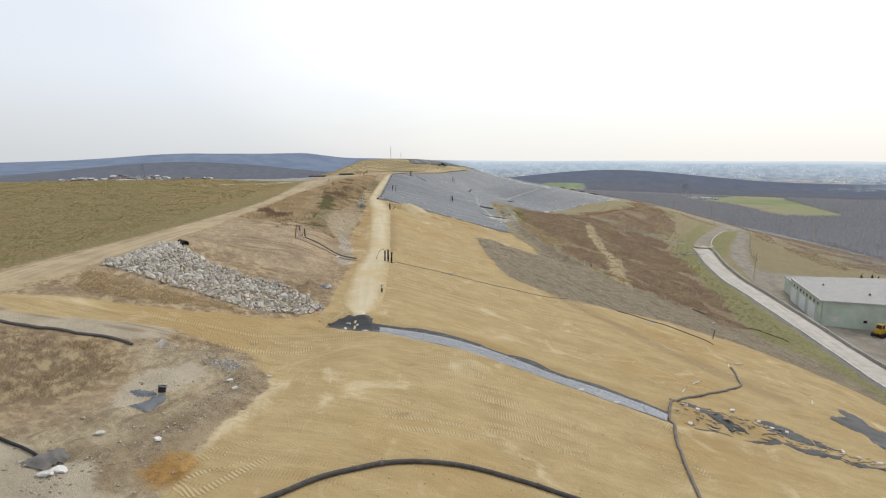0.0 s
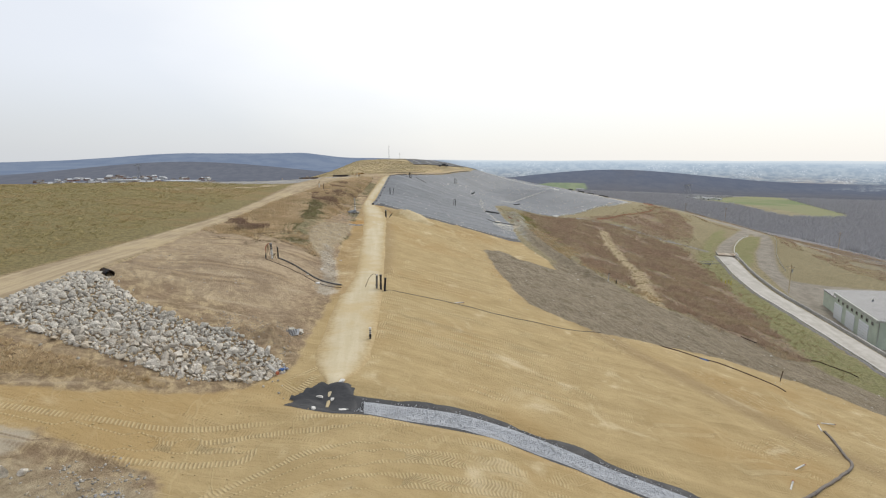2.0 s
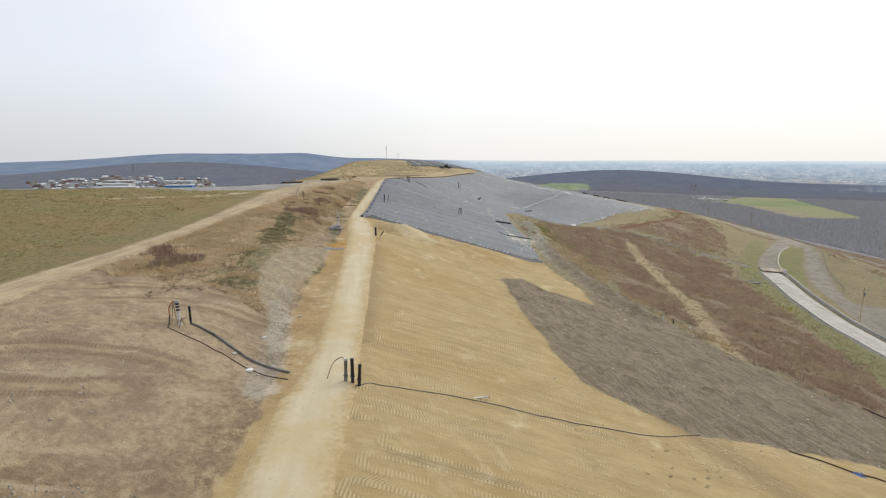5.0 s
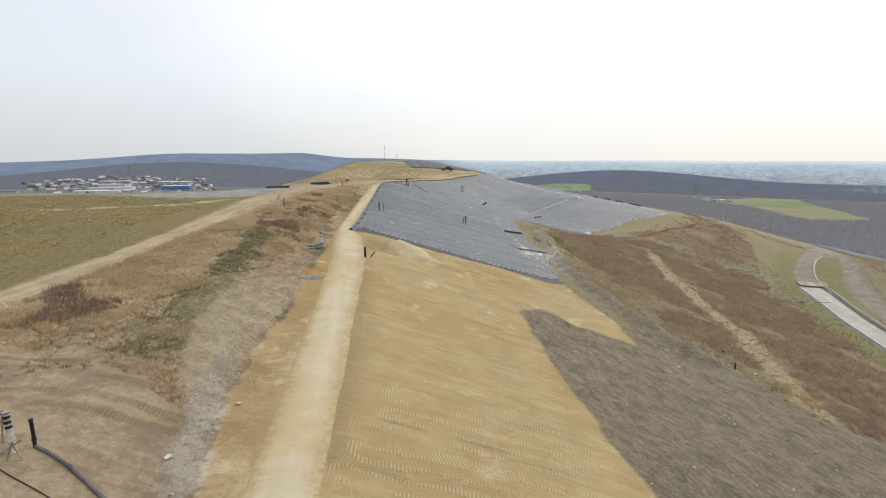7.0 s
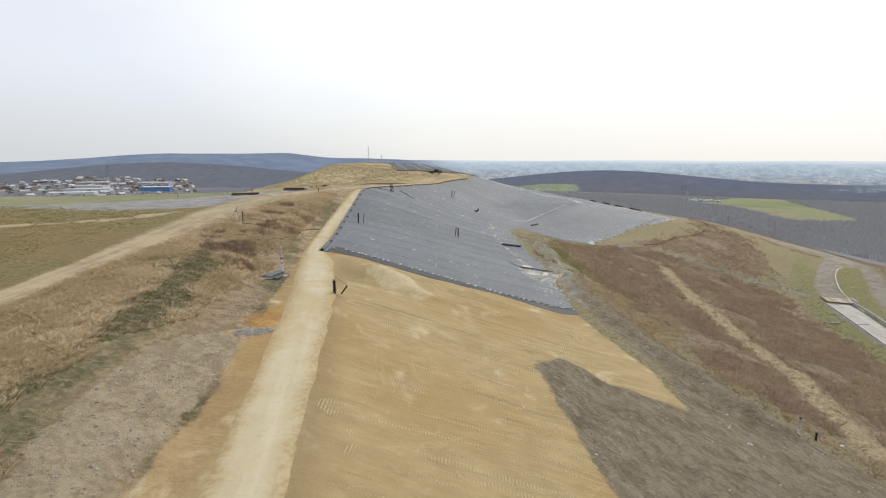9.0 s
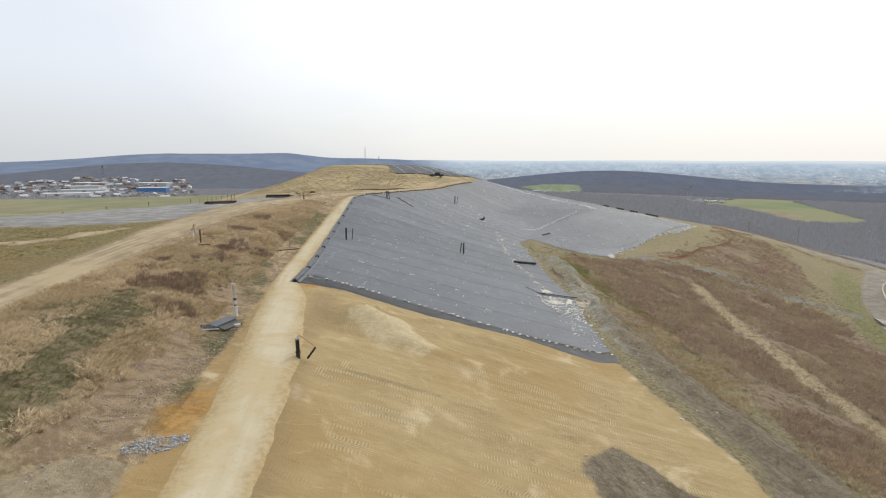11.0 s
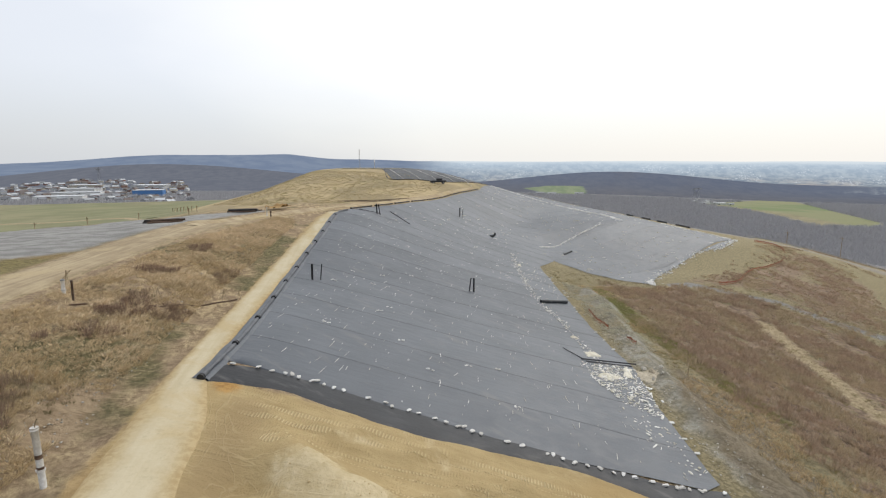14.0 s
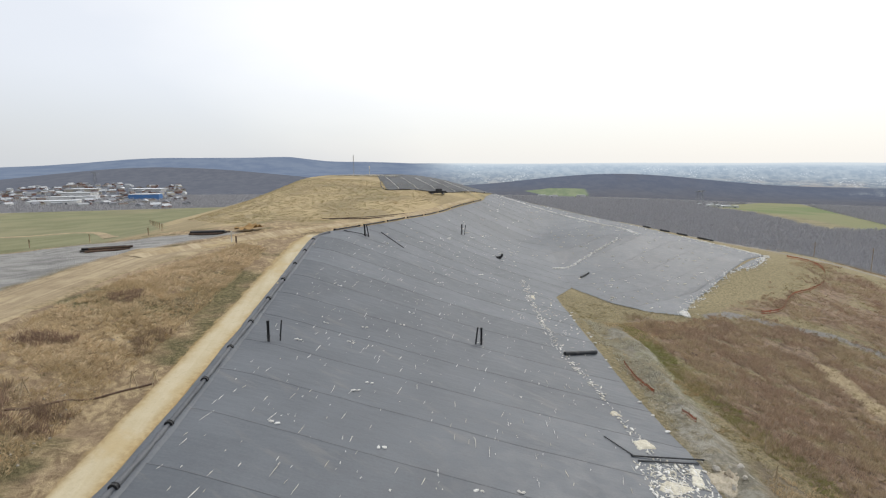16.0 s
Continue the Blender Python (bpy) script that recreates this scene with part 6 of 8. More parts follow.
standpipe(-37.7, 183.0, 1.5, 0.16, WHITE, "white gas well pipe on the dry slope", (0, 0), STEEL)
standpipe(-36.2, 182.0, 1.9, 0.1, RUST, "dark brown post on the dry slope", (0, 0), category="post", name="post", group="")
standpipe(-18.4, 202.2, 2.2, 0.14, BLACK, "black gas well pipe standing through the liner", (0.01, 0))
standpipe(-17.5, 202.9, 2.2, 0.07, BLACK, "thin black pipe leaning over the liner", (0.12, 0))
standpipe(3.0, 214.3, 2.2, 0.09, BLACK, "thin black pipe leaning over the liner", (0.13, 0))
standpipe(3.75, 214.5, 2.3, 0.13, BLACK, "black gas well pipe standing through the liner", (0, 0))
standpipe(5.0, 283, 2.6, 0.15, BLACK, "black gas well pipe standing through the liner", (0.02, 0))
standpipe(5.6, 283.2, 2.6, 0.07, BLACK, "thin black pipe leaning over the liner", (0.14, 0))
standpipe(-14.6, 251, 2.3, 0.14, BLACK, "black gas well pipe by the upper liner edge", (-0.05, 0))
standpipe(-13.9, 251.2, 2.4, 0.09, BLACK, "thin black pipe leaning by the upper liner edge", (-0.18, 0))
standpipe(36.0, 137.5, 1.9, 0.13, WHITE, "white gas well pipe in the brush", (0.03, 0), BLACK, bands=((0.3, BLACK),))
standpipe(37.6, 137.0, 0.9, 0.1, BLACK, "short black pipe in the brush", (0, 0))
standpipe(-34.9, 239.2, 1.9, 0.1, WHITE, "white marker post at the road junction", (0, 0), category="post", name="post", group="")
standpipe(-34.1, 239.0, 1.1, 0.12, RUST, "short dark post at the road junction", (0, 0), category="post", name="post", group="")
standpipe(46.8, 91.6, 1.5, 0.06, RUST, "thin dark post by the pipe on the sand", (0.2, 0), category="post", name="post", group="")
cowl = thing("vent_cowl", 13.2, 273, G(13.2, 273) + 0.1, "black bent vent pipe lying on the liner", "vent")
part("elbow", tube(bmesh.new(), [(-0.9, 0, 0.25), (0.1, 0, 0.3), (0.5, 0, 0.7), (0.5, 0, 1.1)], 0.28, 10), BLACK, cowl)
part("base", tube(bmesh.new(), [(-0.3, 0, 0.0), (-0.3, 0, 0.22)], 0.6, 12), BLACK, cowl)


def stake_frame(x, y, h, turn, label):
    ob = thing("stake_frame", x, y, G(x, y) - 0.05, label, "stakes", "survey stakes", turn=turn)
    part("stake", tube(bmesh.new(), [(-0.25, 0, 0), (0.05, 0, h)], 0.045, 5), WOOD, ob)
    part("stake", tube(bmesh.new(), [(0.35, 0, 0), (0.0, 0.02, h * 0.95)], 0.045, 5), WOOD, ob)
    part("crossbar", tube(bmesh.new(), [(-0.5, 0.04, h * 0.55), (0.4, 0.04, h * 0.98)], 0.04, 5), WOOD, ob)


for x, y, h, a in ((-25.7, 191.0, 1.5, 0.2), (-24.3, 191.6, 1.3, 1.0), (-30.6, 186.4, 1.4, 0.5), (-24.3, 90.7, 1.9, -0.4), (-23.2, 89.7, 1.0, 0.6), (-37.9, 183.9, 2.2, 0.3), (28.3, 194.2, 1.9, 0.6), (31.5, 201, 1.8, 0.9), (66, 246, 1.5, 0.3), (79, 262, 1.5, 0.8), (88, 246, 1.6, 0.2), (-27.5, 205, 1.4, 0.9)):
    stake_frame(x, y, h, a, "pale wooden survey stakes tied together in dry grass")

# ---- sandbags ----
def bag_mesh(seed):
    bm = bmesh.new()
    bmesh.ops.create_icosphere(bm, subdivisions=2, radius=1.0)
    for v in bm.verts:
        # a squarish slumped sack with a gathered neck at one end
        x, y, z = (math.copysign(abs(c) ** 0.6, c) for c in v.co)
        neck = max(0.0, x - 0.55) * (1.6 if seed % 2 else 0.9)
        y *= 1 - 0.75 * min(1.0, neck)
        x += 0.3 * neck
        lump = 1 + 0.42 * noise.noise(Vector((x * 2.3 + seed * 3.1, y * 2.3, z * 1.5)))
        v.co = Vector((x * 0.25 * lump, y * 0.165 * lump + 0.04 * x * x * (seed % 3 - 1), max(z, -0.5) * 0.075 * lump))
    return mesh_of("sandbag", bm, BAG)


BAGS = [bag_mesh(i) for i in range(6)]


def sandbag(x, y, label="white woven sandbag lying on the liner", group="sandbags", lift=0.14, scale=1.0):
    ob = new("sandbag", BAGS[rng.randint(6)])
    ob.location = (x, y, G(x, y) + lift)
    ob.rotation_euler = (rng.uniform(-0.15, 0.15), rng.uniform(-0.1, 0.1), rng.uniform(0, 6.28))
    s = scale * rng.uniform(0.85, 1.2)
    ob.scale = (s, s, s)
    tagged(ob, label, "sandbag", group)


row = evenly([(-18.9, 174.6), (-13.7, 174.5), (-9.9, 173.9), (-5.3, 173.2), (-0.4, 172.3), (7.3, 171.1), (15.6, 170.6), (20.4, 171.2)], 40)
for i, p in enumerate(row):
    if rng.rand() < 0.88:
        sandbag(p[0] + rng.uniform(-0.25, 0.25), p[1] + rng.uniform(-0.12, 0.12), "white sandbag holding down the lower liner edge", "edge sandbags", scale=0.85)
        if rng.rand() < 0.2:
            sandbag(p[0] + 0.55, p[1] + 0.15, "white sandbag holding down the lower liner edge", "edge sandbags")
for p in evenly([(21.2, 172), (21, 183), (22, 194), (20.8, 204), (20.9, 219), (21.2, 243)], 30):
    if rng.rand() < 0.6:
        sandbag(p[0] + rng.uniform(-0.5, 0.5), p[1] + rng.uniform(-0.6, 0.6))
for p in points_in([(-18, 180), (-18, 243), (-8, 255), (2, 285), (12, 320), (24, 300), (14, 255), (13, 200), (14, 176)], 34, 31):
    sandbag(*p, scale=0.72)
    sandbag(p[0] + rng.uniform(0.3, 0.5), p[1] + rng.uniform(-0.25, 0.25), scale=0.68)
for p in evenly([(27.1, 280), (40, 296), (52.7, 309.8)], 24):
    sandbag(p[0] + rng.uniform(-0.3, 0.3), p[1] + rng.uniform(-0.3, 0.3))
for x, y in ((25, 53.2), (26, 52.6), (34, 53), (35.3, 52.5), (33.2, 54), (39.6, 50.4), (40.8, 49.8), (42.6, 49.4), (43.4, 49.2), (45, 48.7), (31.2, 55.6), (24.2, 50.2), (13.9, 52.2), (17.2, 51.2), (-10.2, 57.4), (-9.2, 57.1), (-8.8, 59), (-10.2, 55.2), (-8.2, 55.8)):
    sandbag(x, y, "white sandbag lying on torn black plastic", "loose sandbags", 0.12)
for x, y, s in ((-20.5, 26.0, 1.5), (-20.1, 26.5, 1.3), (-20.4, 30.4, 1.0), (-17.2, 30.8, 0.9), (-13.9, 41.6, 0.9), (-15.6, 39, 0.9), (-16.6, 40.5, 0.9), (-16.9, 86.9, 1.0), (-18.6, 88.5, 0.8), (-17.8, 93.5, 0.9), (-16.4, 100.4, 0.8), (53.6, 105, 0.9), (40.5, 137, 1.0), (22.6, 155, 0.9), (28, 133, 0.8)):
    sandbag(x, y, "dirty white bag lying on bare ground", "loose sandbags", 0.10, s)

# ---- ballast along the liner's edges ----
edge_line = evenly([(-20.3, 171.4), (-20.1, 180), (-20.5, 190), (-21.3, 205), (-21.7, 228), (-21.9, 243), (-20.5, 247.5)], 100)
for k in range(11):
    a, b = int(k * 9), int(k * 9 + 9)
    seg = edge_line[a:b + 1]
    z = surface(seg[:, 0], seg[:, 1]) + 0.27
    c = seg.mean(0)
    ob = thing("ballast_roll", c[0], c[1], float(z.mean()), "black plastic ballast roll weighing down the liner edge by the track", "ballast roll", "edge rolls")
    loc = [(p[0] - c[0], p[1] - c[1], zz - z.mean()) for p, zz in zip(seg, z)]
    part("tube", tube(bmesh.new(), loc, [0.19 + 0.04 * math.sin(i * 1.9 + k) + (0.02 if i % 3 else -0.04) for i in range(len(loc))], 10), LINER_LAP, ob)
    d = (Vector(loc[1]) - Vector(loc[0])).normalized() * 0.14
    part("collar", tube(bmesh.new(), [Vector(loc[0]) - d, Vector(loc[0]) + d], 0.29, 12), BLACK, ob)
me = ribbon("flap", edge_line - [0.95, 0], edge_line + [0.7, 0], 0.2, 7, 0.07, 0.1, seed=88)
me.materials.append(LINER_MAT)
ob = new("edge_flap", me)
ob.parent = cover
ob["label"] = "loose grey edge flap beside the track"
top_line = evenly([(-20.2, 250.5), (-14, 263.8), (-9.2, 275.4), (-3.5, 288.4), (3.4, 306.4), (9.6, 321), (14.6, 334)], 64)
for k in range(9):
    seg = top_line[k * 7:k * 7 + 7]
    z = surface(seg[:, 0], seg[:, 1]) + 0.28
    c = seg.mean(0)
    ob = thing("ballast_pipe", c[0], c[1], float(z.mean()), "black pipe weighing down the upper liner edge", "ballast pipe", "upper edge pipes")
    loc = [(p[0] - c[0], p[1] - c[1], zz - z.mean()) for p, zz in zip(seg, z)]
    part("tube", tube(bmesh.new(), loc, 0.14, 8), BLACK, ob)
    part("end_cap", tube(bmesh.new(), [loc[0], Vector(loc[0]) + Vector((0.1, 0.15, 0))], 0.18, 8), BLACK, ob)


def roll(ax, ay, bx, by, r, label, name="liner_roll"):
    ob = thing(name, (ax + bx) / 2, (ay + by) / 2, (G(ax, ay) + G(bx, by)) / 2 + r + 0.13, label, "plastic roll")
    d = Vector(((bx - ax) / 2, (by - ay) / 2, (G(bx, by) - G(ax, ay)) / 2))
    part("roll", tube(bmesh.new(), [-d, -d * 0.3, d * 0.3, d], [r, r * 1.05, r * 0.98, r * 1.03], 14), LINER_DARK, ob)
    part("core", tube(bmesh.new(), [-d * 1.02, d * 1.02], r * 0.35, 10), BLACK, ob)


roll(14.8, 217.3, 19.9, 220.6, 0.24, "rolled-up strip of black liner on the slope")
roll(15.2, 194.2, 22.4, 195.6, 0.075, "flattened roll of black liner across the slope")
roll(15.6, 193.6, 21.6, 194.9, 0.06, "flattened roll of black liner across the slope")
roll(13.6, 196.9, 15.4, 194.4, 0.05, "short roll of black liner on the slope")
roll(32.5, 275, 36, 281, 0.2, "dark roll of liner by the crease of the slope")
for ax, ay, bx, by in ((90, 337.5, 94.5, 335), (84, 340.5, 87.2, 339), (79, 343, 82, 341.8), (74, 346, 76.4, 345)):
    roll(ax, ay, bx, by, 0.3, "black roll of spare liner on the skyline")
roll(-18.5, 251.0, -14, 252.0, 0.09, "dark pipe lying on the upper liner")
roll(-12.2, 257.5, -7.6, 251.6, 0.08, "dark pipe lying on the upper liner")


# ---- white scraps, weld marks and foam on the liner ----
def flat_bits(seed, n=6):
    out = []
    r = random.Random(seed)
    for _ in range(n):
        k = r.randint(5, 8)
        ring = [(math.cos(6.283 * i / k) * r.uniform(0.55, 1.1), math.sin(6.283 * i / k) * r.uniform(0.5, 1.1), 0.5) for i in range(k)]
        low = [(x * 1.05, y * 1.05, -0.6) for x, y, _ in ring]
        v = np.array(ring + low + [(0, 0, 1.0)], np.float32)
        f = [(i, (i + 1) % k, 2 * k) for i in range(k)] + [(i + k, (i + 1) % k + k, (i + 1) % k) for i in range(k)] + [(i + k, (i + 1) % k, i) for i in range(k)]
        out.append((v, np.array(f, np.int32)))
    return out


SCRAP = Mat("pale_scrap", 0.8, spec=0.2)
SCRAP.done(SCRAP.mix(SCRAP.island(), (0.44, 0.41, 0.33), (0.80, 0.79, 0.76)))
band = evenly([(15.9, 257), (14.8, 243), (14.4, 228), (14.8, 217), (16.2, 208), (16.6, 201), (17.4, 196), (18.2, 190)], 300)
q = band[rng.randint(0, 300, 430)] + rng.normal(0, 0.36, (430, 2))
q2 = points_in([(15, 193.5), (21, 194.8), (21.5, 188), (20, 182), (17, 184), (15, 189)], 560, 35)
q3 = points_in([(14, 218), (20, 219), (20.5, 243), (17, 256), (15, 245)], 120, 36)
q4 = points_in([(15.5, 183), (20.6, 184), (20.6, 173), (17.5, 172)], 60, 37)
tip = evenly([(48, 255), (54, 264.7), (60, 272.6), (70, 284), (76.6, 291), (88, 298), (99.5, 313.5)], 200)
q5 = tip[rng.randint(0, 200, 380)] + rng.normal(0, 0.9, (380, 2))
far_edge = np.vstack([evenly([(24, 376), (32, 374), (42, 363), (55, 344), (61, 331), (60.8, 315.6)], 140), evenly([(83, 333), (92, 322.5), (98, 315)], 60)])
q6 = far_edge[rng.randint(0, 200, 150)] + rng.normal(0, 0.7, (150, 2))
q7 = evenly([(27.1, 280), (40, 296), (52.7, 309.8)], 200)[rng.randint(0, 200, 140)] + rng.normal(0, 0.35, (140, 2))
bits = np.vstack([q, q2, q3, q4, q5, q6, q7])
sz = np.column_stack([0.10 + 0.45 * rng.rand(len(bits)) ** 2.2, 0.05 + 0.16 * rng.rand(len(bits)) ** 2, np.full(len(bits), 0.014)])
scatter("foam_scraps", flat_bits(5), on_ground(bits, 0.15), sz, SCRAP.m, "cream and white scraps of foam and torn sheet on the liner", "scraps", seed=8, turn=rng.normal(1.7, 0.7, len(bits)))
marks = points_in([(-19, 176), (-20, 243), (-10, 253), (5, 290), (22, 300), (14, 250), (15, 192), (19, 173), (4, 173)], 850, 33)
sz = np.column_stack([0.12 + 1.0 * rng.rand(850) ** 2.6, np.full(850, 0.02) + 0.02 * rng.rand(850), np.full(850, 0.01)])
scatter("weld_marks", flat_bits(6), on_ground(marks, 0.145), sz, SCRAP.m, "short white weld and chalk marks on the liner", "marks", seed=9, turn=rng.normal(1.45, 0.14, 850))
far_marks = np.vstack([points_in(EAST_LINER, 260, 34, 1.5), points_in(MAIN_LINER, 160, 38, 1.5) * [1, 1]])
far_marks = far_marks[far_marks[:, 1] > 250]
n = len(far_marks)
sz = np.column_stack([0.2 + 0.7 * rng.rand(n) ** 2, 0.14 + 0.14 * rng.rand(n), np.full(n, 0.09)])
scatter("weld_marks", flat_bits(7), on_ground(far_marks, 0.17), sz, SCRAP.m, "white sandbags and marks far up the liner", "marks", seed=10)
rows = np.vstack([far_edge[rng.randint(0, 200, 420)] + rng.normal(0, 0.5, (420, 2)), tip[rng.randint(0, 200, 120)] + rng.normal(0, 0.6, (120, 2)), evenly([(27.1, 280), (40, 296), (52.7, 309.8)], 70) + rng.normal(0, 0.15, (70, 2)), evenly([(47.6, 254), (48.6, 256.5)], 40) + rng.normal(0, 0.5, (40, 2))])
sz = np.column_stack([0.25 + 0.35 * rng.rand(len(rows)), 0.15 + 0.15 * rng.rand(len(rows)), np.full(len(rows), 0.16)])
BAG_BITS = Mat("white_bag_row", 0.85, spec=0.2)
BAG_BITS.done(BAG_BITS.mix(BAG_BITS.island(), (0.62, 0.60, 0.55), (0.82, 0.81, 0.78)))
scatter("bag_rows", flat_bits(8), on_ground(rows, 0.2), sz, BAG_BITS.m, "rows of white sandbags along the far liner edges", "sandbags", seed=17)

FOAM = worn("cream_foam", (0.72, 0.69, 0.58), (0.50, 0.46, 0.36), 0.9, scale=2.5, bump=0.03)
for k, poly in enumerate(([(15.3, 189.5), (16.9, 191.0), (18.6, 191.9), (19.7, 190.4), (17.2, 189.3)], [(20.3, 194.2), (21.7, 194.4), (21.0, 193.0), (20.4, 190.8), (19.4, 191.4)], [(16.2, 197.2), (18.0, 198.4), (18.5, 196.7), (16.4, 195.7)],
                          [(15.6, 202.5), (16.7, 203.2), (17.1, 202.1), (15.9, 201.6)], [(16.9, 192.2), (17.9, 192.7), (16.9, 190.7), (15.8, 190.2)], [(15.2, 246), (16.2, 246.4), (16.1, 243.4), (15.0, 243.2)])):
    draped("foam_sheet", poly, FOAM, "torn cream foam sheet lying crumpled on the liner", "foam", 0.15, 0.12, 0.05, 140 + k)
draped("rubble_mound", [(21.6, 193.8), (23.4, 194.7), (24.2, 192.6), (22.6, 190.8), (21.3, 191.4)], worn("pale_rubble_heap", (0.56, 0.50, 0.39), (0.34, 0.285, 0.20), 0.95, scale=3.0, bump=0.06), "pale heap of rubble and torn foam beside the liner", "heap", 0.06, 0.16, 0.3, 150)
draped("rubble_mound", [(-16.6, 69.9), (-15.6, 70.2), (-14.7, 69.9), (-14.6, 69.1), (-15.6, 69.1)], worn("white_rubble_heap", (0.70, 0.67, 0.61), (0.45, 0.42, 0.36), 0.9, scale=4.0, bump=0.06), "small heap of white rubble on the bank", "heap", 0.3, 0.16, 0.4, 151)

# ---- spoil and debris near the tracks ----
def slab(bm, w, l, h, m):
    box(bm, -w / 2, w / 2, -l / 2, l / 2, 0, h, m)
    return bm


pile = thing("panel_pile", -23.6, 154.6, G(-23.6, 154.6), "pile of dark foam boards and a ribbed pale panel", "debris")
part("board", slab(bmesh.new(), 1.1, 2.3, 0.16, pose(0.1, 0.7, 0.35, 8, 5, -35)), LINER_MAT, pile, "dark grey board")
part("board", slab(bmesh.new(), 1.0, 2.1, 0.12, pose(0.95, 0.25, 0.12, 3, 8, -30)), GREY_PIPE, pile)
ribbed = part("ribbed_panel", slab(bmesh.new(), 1.3, 1.6, 0.06, pose(-0.75, -0.45, 0.2, -6, 4, -62)), WHITE, pile, "pale ribbed panel")
for i in range(7):
    part("rib", slab(bmesh.new(), 0.05, 1.6, 0.05, pose(-0.75, -0.45, 0.2, -6, 4, -62) @ pose(-0.55 + i * 0.18, 0, 0.07)), GREY_PIPE, ribbed)
part("bag", slab(bmesh.new(), 0.6, 0.35, 0.2, pose(1.6, 0.4, 0.05, 4, 0, 20)), WHITE, pile)
grate = thing("grate", -15.1, 68.0, G(-15.1, 68.0) + 0.12, "grey slatted grate lying on the bank", "grate", turn=0.1)
part("frame", slab(bmesh.new(), 1.3, 1.1, 0.06, pose(0, 0, 0, 14, -8, 0)), STEEL, grate)
for i in range(8):
    part("slat", slab(bmesh.new(), 0.07, 1.1, 0.06, pose(-0.55 + i * 0.157, 0, 0.05 + 0.02, 14, -8, 0)), GREY_PIPE, grate)
for k, (x, y, s) in enumerate(((-15.7, 69.9, 0.5), (-15.1, 69.6, 0.55), (-14.6, 69.3, 0.4), (-22.9, 43.0, 0.75), (-22.2, 43.6, 0.35), (22.9, 194.2, 0.6), (23.5, 193.2, 0.7), (24.3, 192.4, 0.5), (23.0, 191.6, 0.45), (24.9, 194.0, 0.4))):
    ob = new("stone_block", ROCKS[k % 14])
    ob.location, ob.scale, ob.rotation_euler = (x, y, G(x, y) + s * 0.3), (s, s * 0.85, s * 0.7), (0.2 * k, 0.1, k)
    tagged(ob, "pale broken block of rock lying on the ground", "rock", "stone blocks")
flare = thing("pipe_outlet", -19.6, 35.9, G(-19.6, 35.9), "black pipe outlet with two splayed plastic flaps", "pipe outlet", turn=0.4)
part("pipe", tube(bmesh.new(), [(0.1, 0.2, 0.1), (0.15, 0.3, 0.5)], 0.26, 14, False), BLACK, flare)
part("rim", tube(bmesh.new(), [(0.14, 0.29, 0.46), (0.16, 0.31, 0.54)], 0.31, 14, False), STEEL, flare)
draped("flap", [(-21.9, 35.3), (-21.2, 36.1), (-19.9, 36.2), (-19.8, 35.6), (-20.8, 35.1)], LINER_MAT, "", "", 0.12, 0.15, 0.08, 91, None).name = "plastic_flap"
draped("plastic_flap", [(-20.3, 33.6), (-19.4, 33.6), (-18.9, 35.2), (-19.3, 35.9), (-19.9, 35.4)], LINER_MAT, "grey plastic flap beside the pipe outlet", "flap", 0.14, 0.15, 0.08, 92)
draped("plastic_tangle", [(-21.8, 26.5), (-20.7, 26.3), (-20.4, 27.4), (-21.4, 27.8)], GREY_PIPE, "crumpled grey plastic heap on bare ground", "heap", 0.15, 0.14, 0.25, 93)
draped("tarp", [(35.6, 93.0), (36.2, 93.6), (37.2, 93.2), (36.8, 92.6)], BLUE, "small blue tarp on the sand", "tarp", 0.12, 0.14, 0.15, 94)
draped("tarp", [(-14.6, 61.2), (-14.1, 62.0), (-13.7, 61.8), (-14.0, 61.0)], BLUE, "small blue tarp among the stones", "tarp", 0.2, 0.12, 0.15, 95)
for o in bpy.data.objects:
    if o.name.startswith("plastic_flap") and "label" not in o:
        tagged(o, "grey plastic flap beside the pipe outlet", "flap")
tubeend = thing("pipe_offcut", -14.7, 60.5, G(-14.7, 60.5) + 0.35, "short white pipe offcut with an orange end", "pipe offcut", turn=-0.6)
part("pipe", tube(bmesh.new(), [(-0.6, 0, 0.3), (0.5, 0, -0.05)], 0.13, 10), WHITE, tubeend)
part("end", tube(bmesh.new(), [(0.5, 0, -0.05), (0.65, 0, -0.1)], 0.14, 10), ORANGE, tubeend)
culvert = thing("culvert", -34.2, 71.6, G(-34.2, 71.6), "dark corrugated culvert mouth in the road bank", "culvert", turn=0.9)
bm = tube(bmesh.new(), [(0, -1.2, 0.15), (0, 0.5, 0.25), (0, 1.6, 0.3)], 0.62, 16, False)
bmesh.ops.solidify(bm, geom=bm.faces[:], thickness=0.07)
part("barrel", bm, RUST, culvert)
culvert.scale = (0.6, 0.6, 0.6)
for i in range(5):
    part("corrugation", tube(bmesh.new(), [(0, -1.15 + i * 0.3, 0.16), (0, -1.05 + i * 0.3, 0.17)], 0.67, 16, False), BLACK, culvert)
for x, y, a in ((27.2, 58.5, 0.9), (30.5, 62.5, 0.5), (43.0, 76.5, -0.3), (40.6, 74.4, 1.2), (46.8, 65.5, 1.1), (1.2, 88.6, 0.1)):
    ob = thing("plastic_offcut", x, y, G(x, y) + 0.08, "white plastic pipe offcut lying on the sand", "pipe offcut", "offcuts", turn=a)
    part("pipe", tube(bmesh.new(), [(-0.7, 0, 0), (0.7, 0, 0.04)], 0.07, 8), WHITE, ob)
    part("end_cap", tube(bmesh.new(), [(0.68, 0, 0.04), (0.78, 0, 0.04)], 0.09, 8), ORANGE, ob)


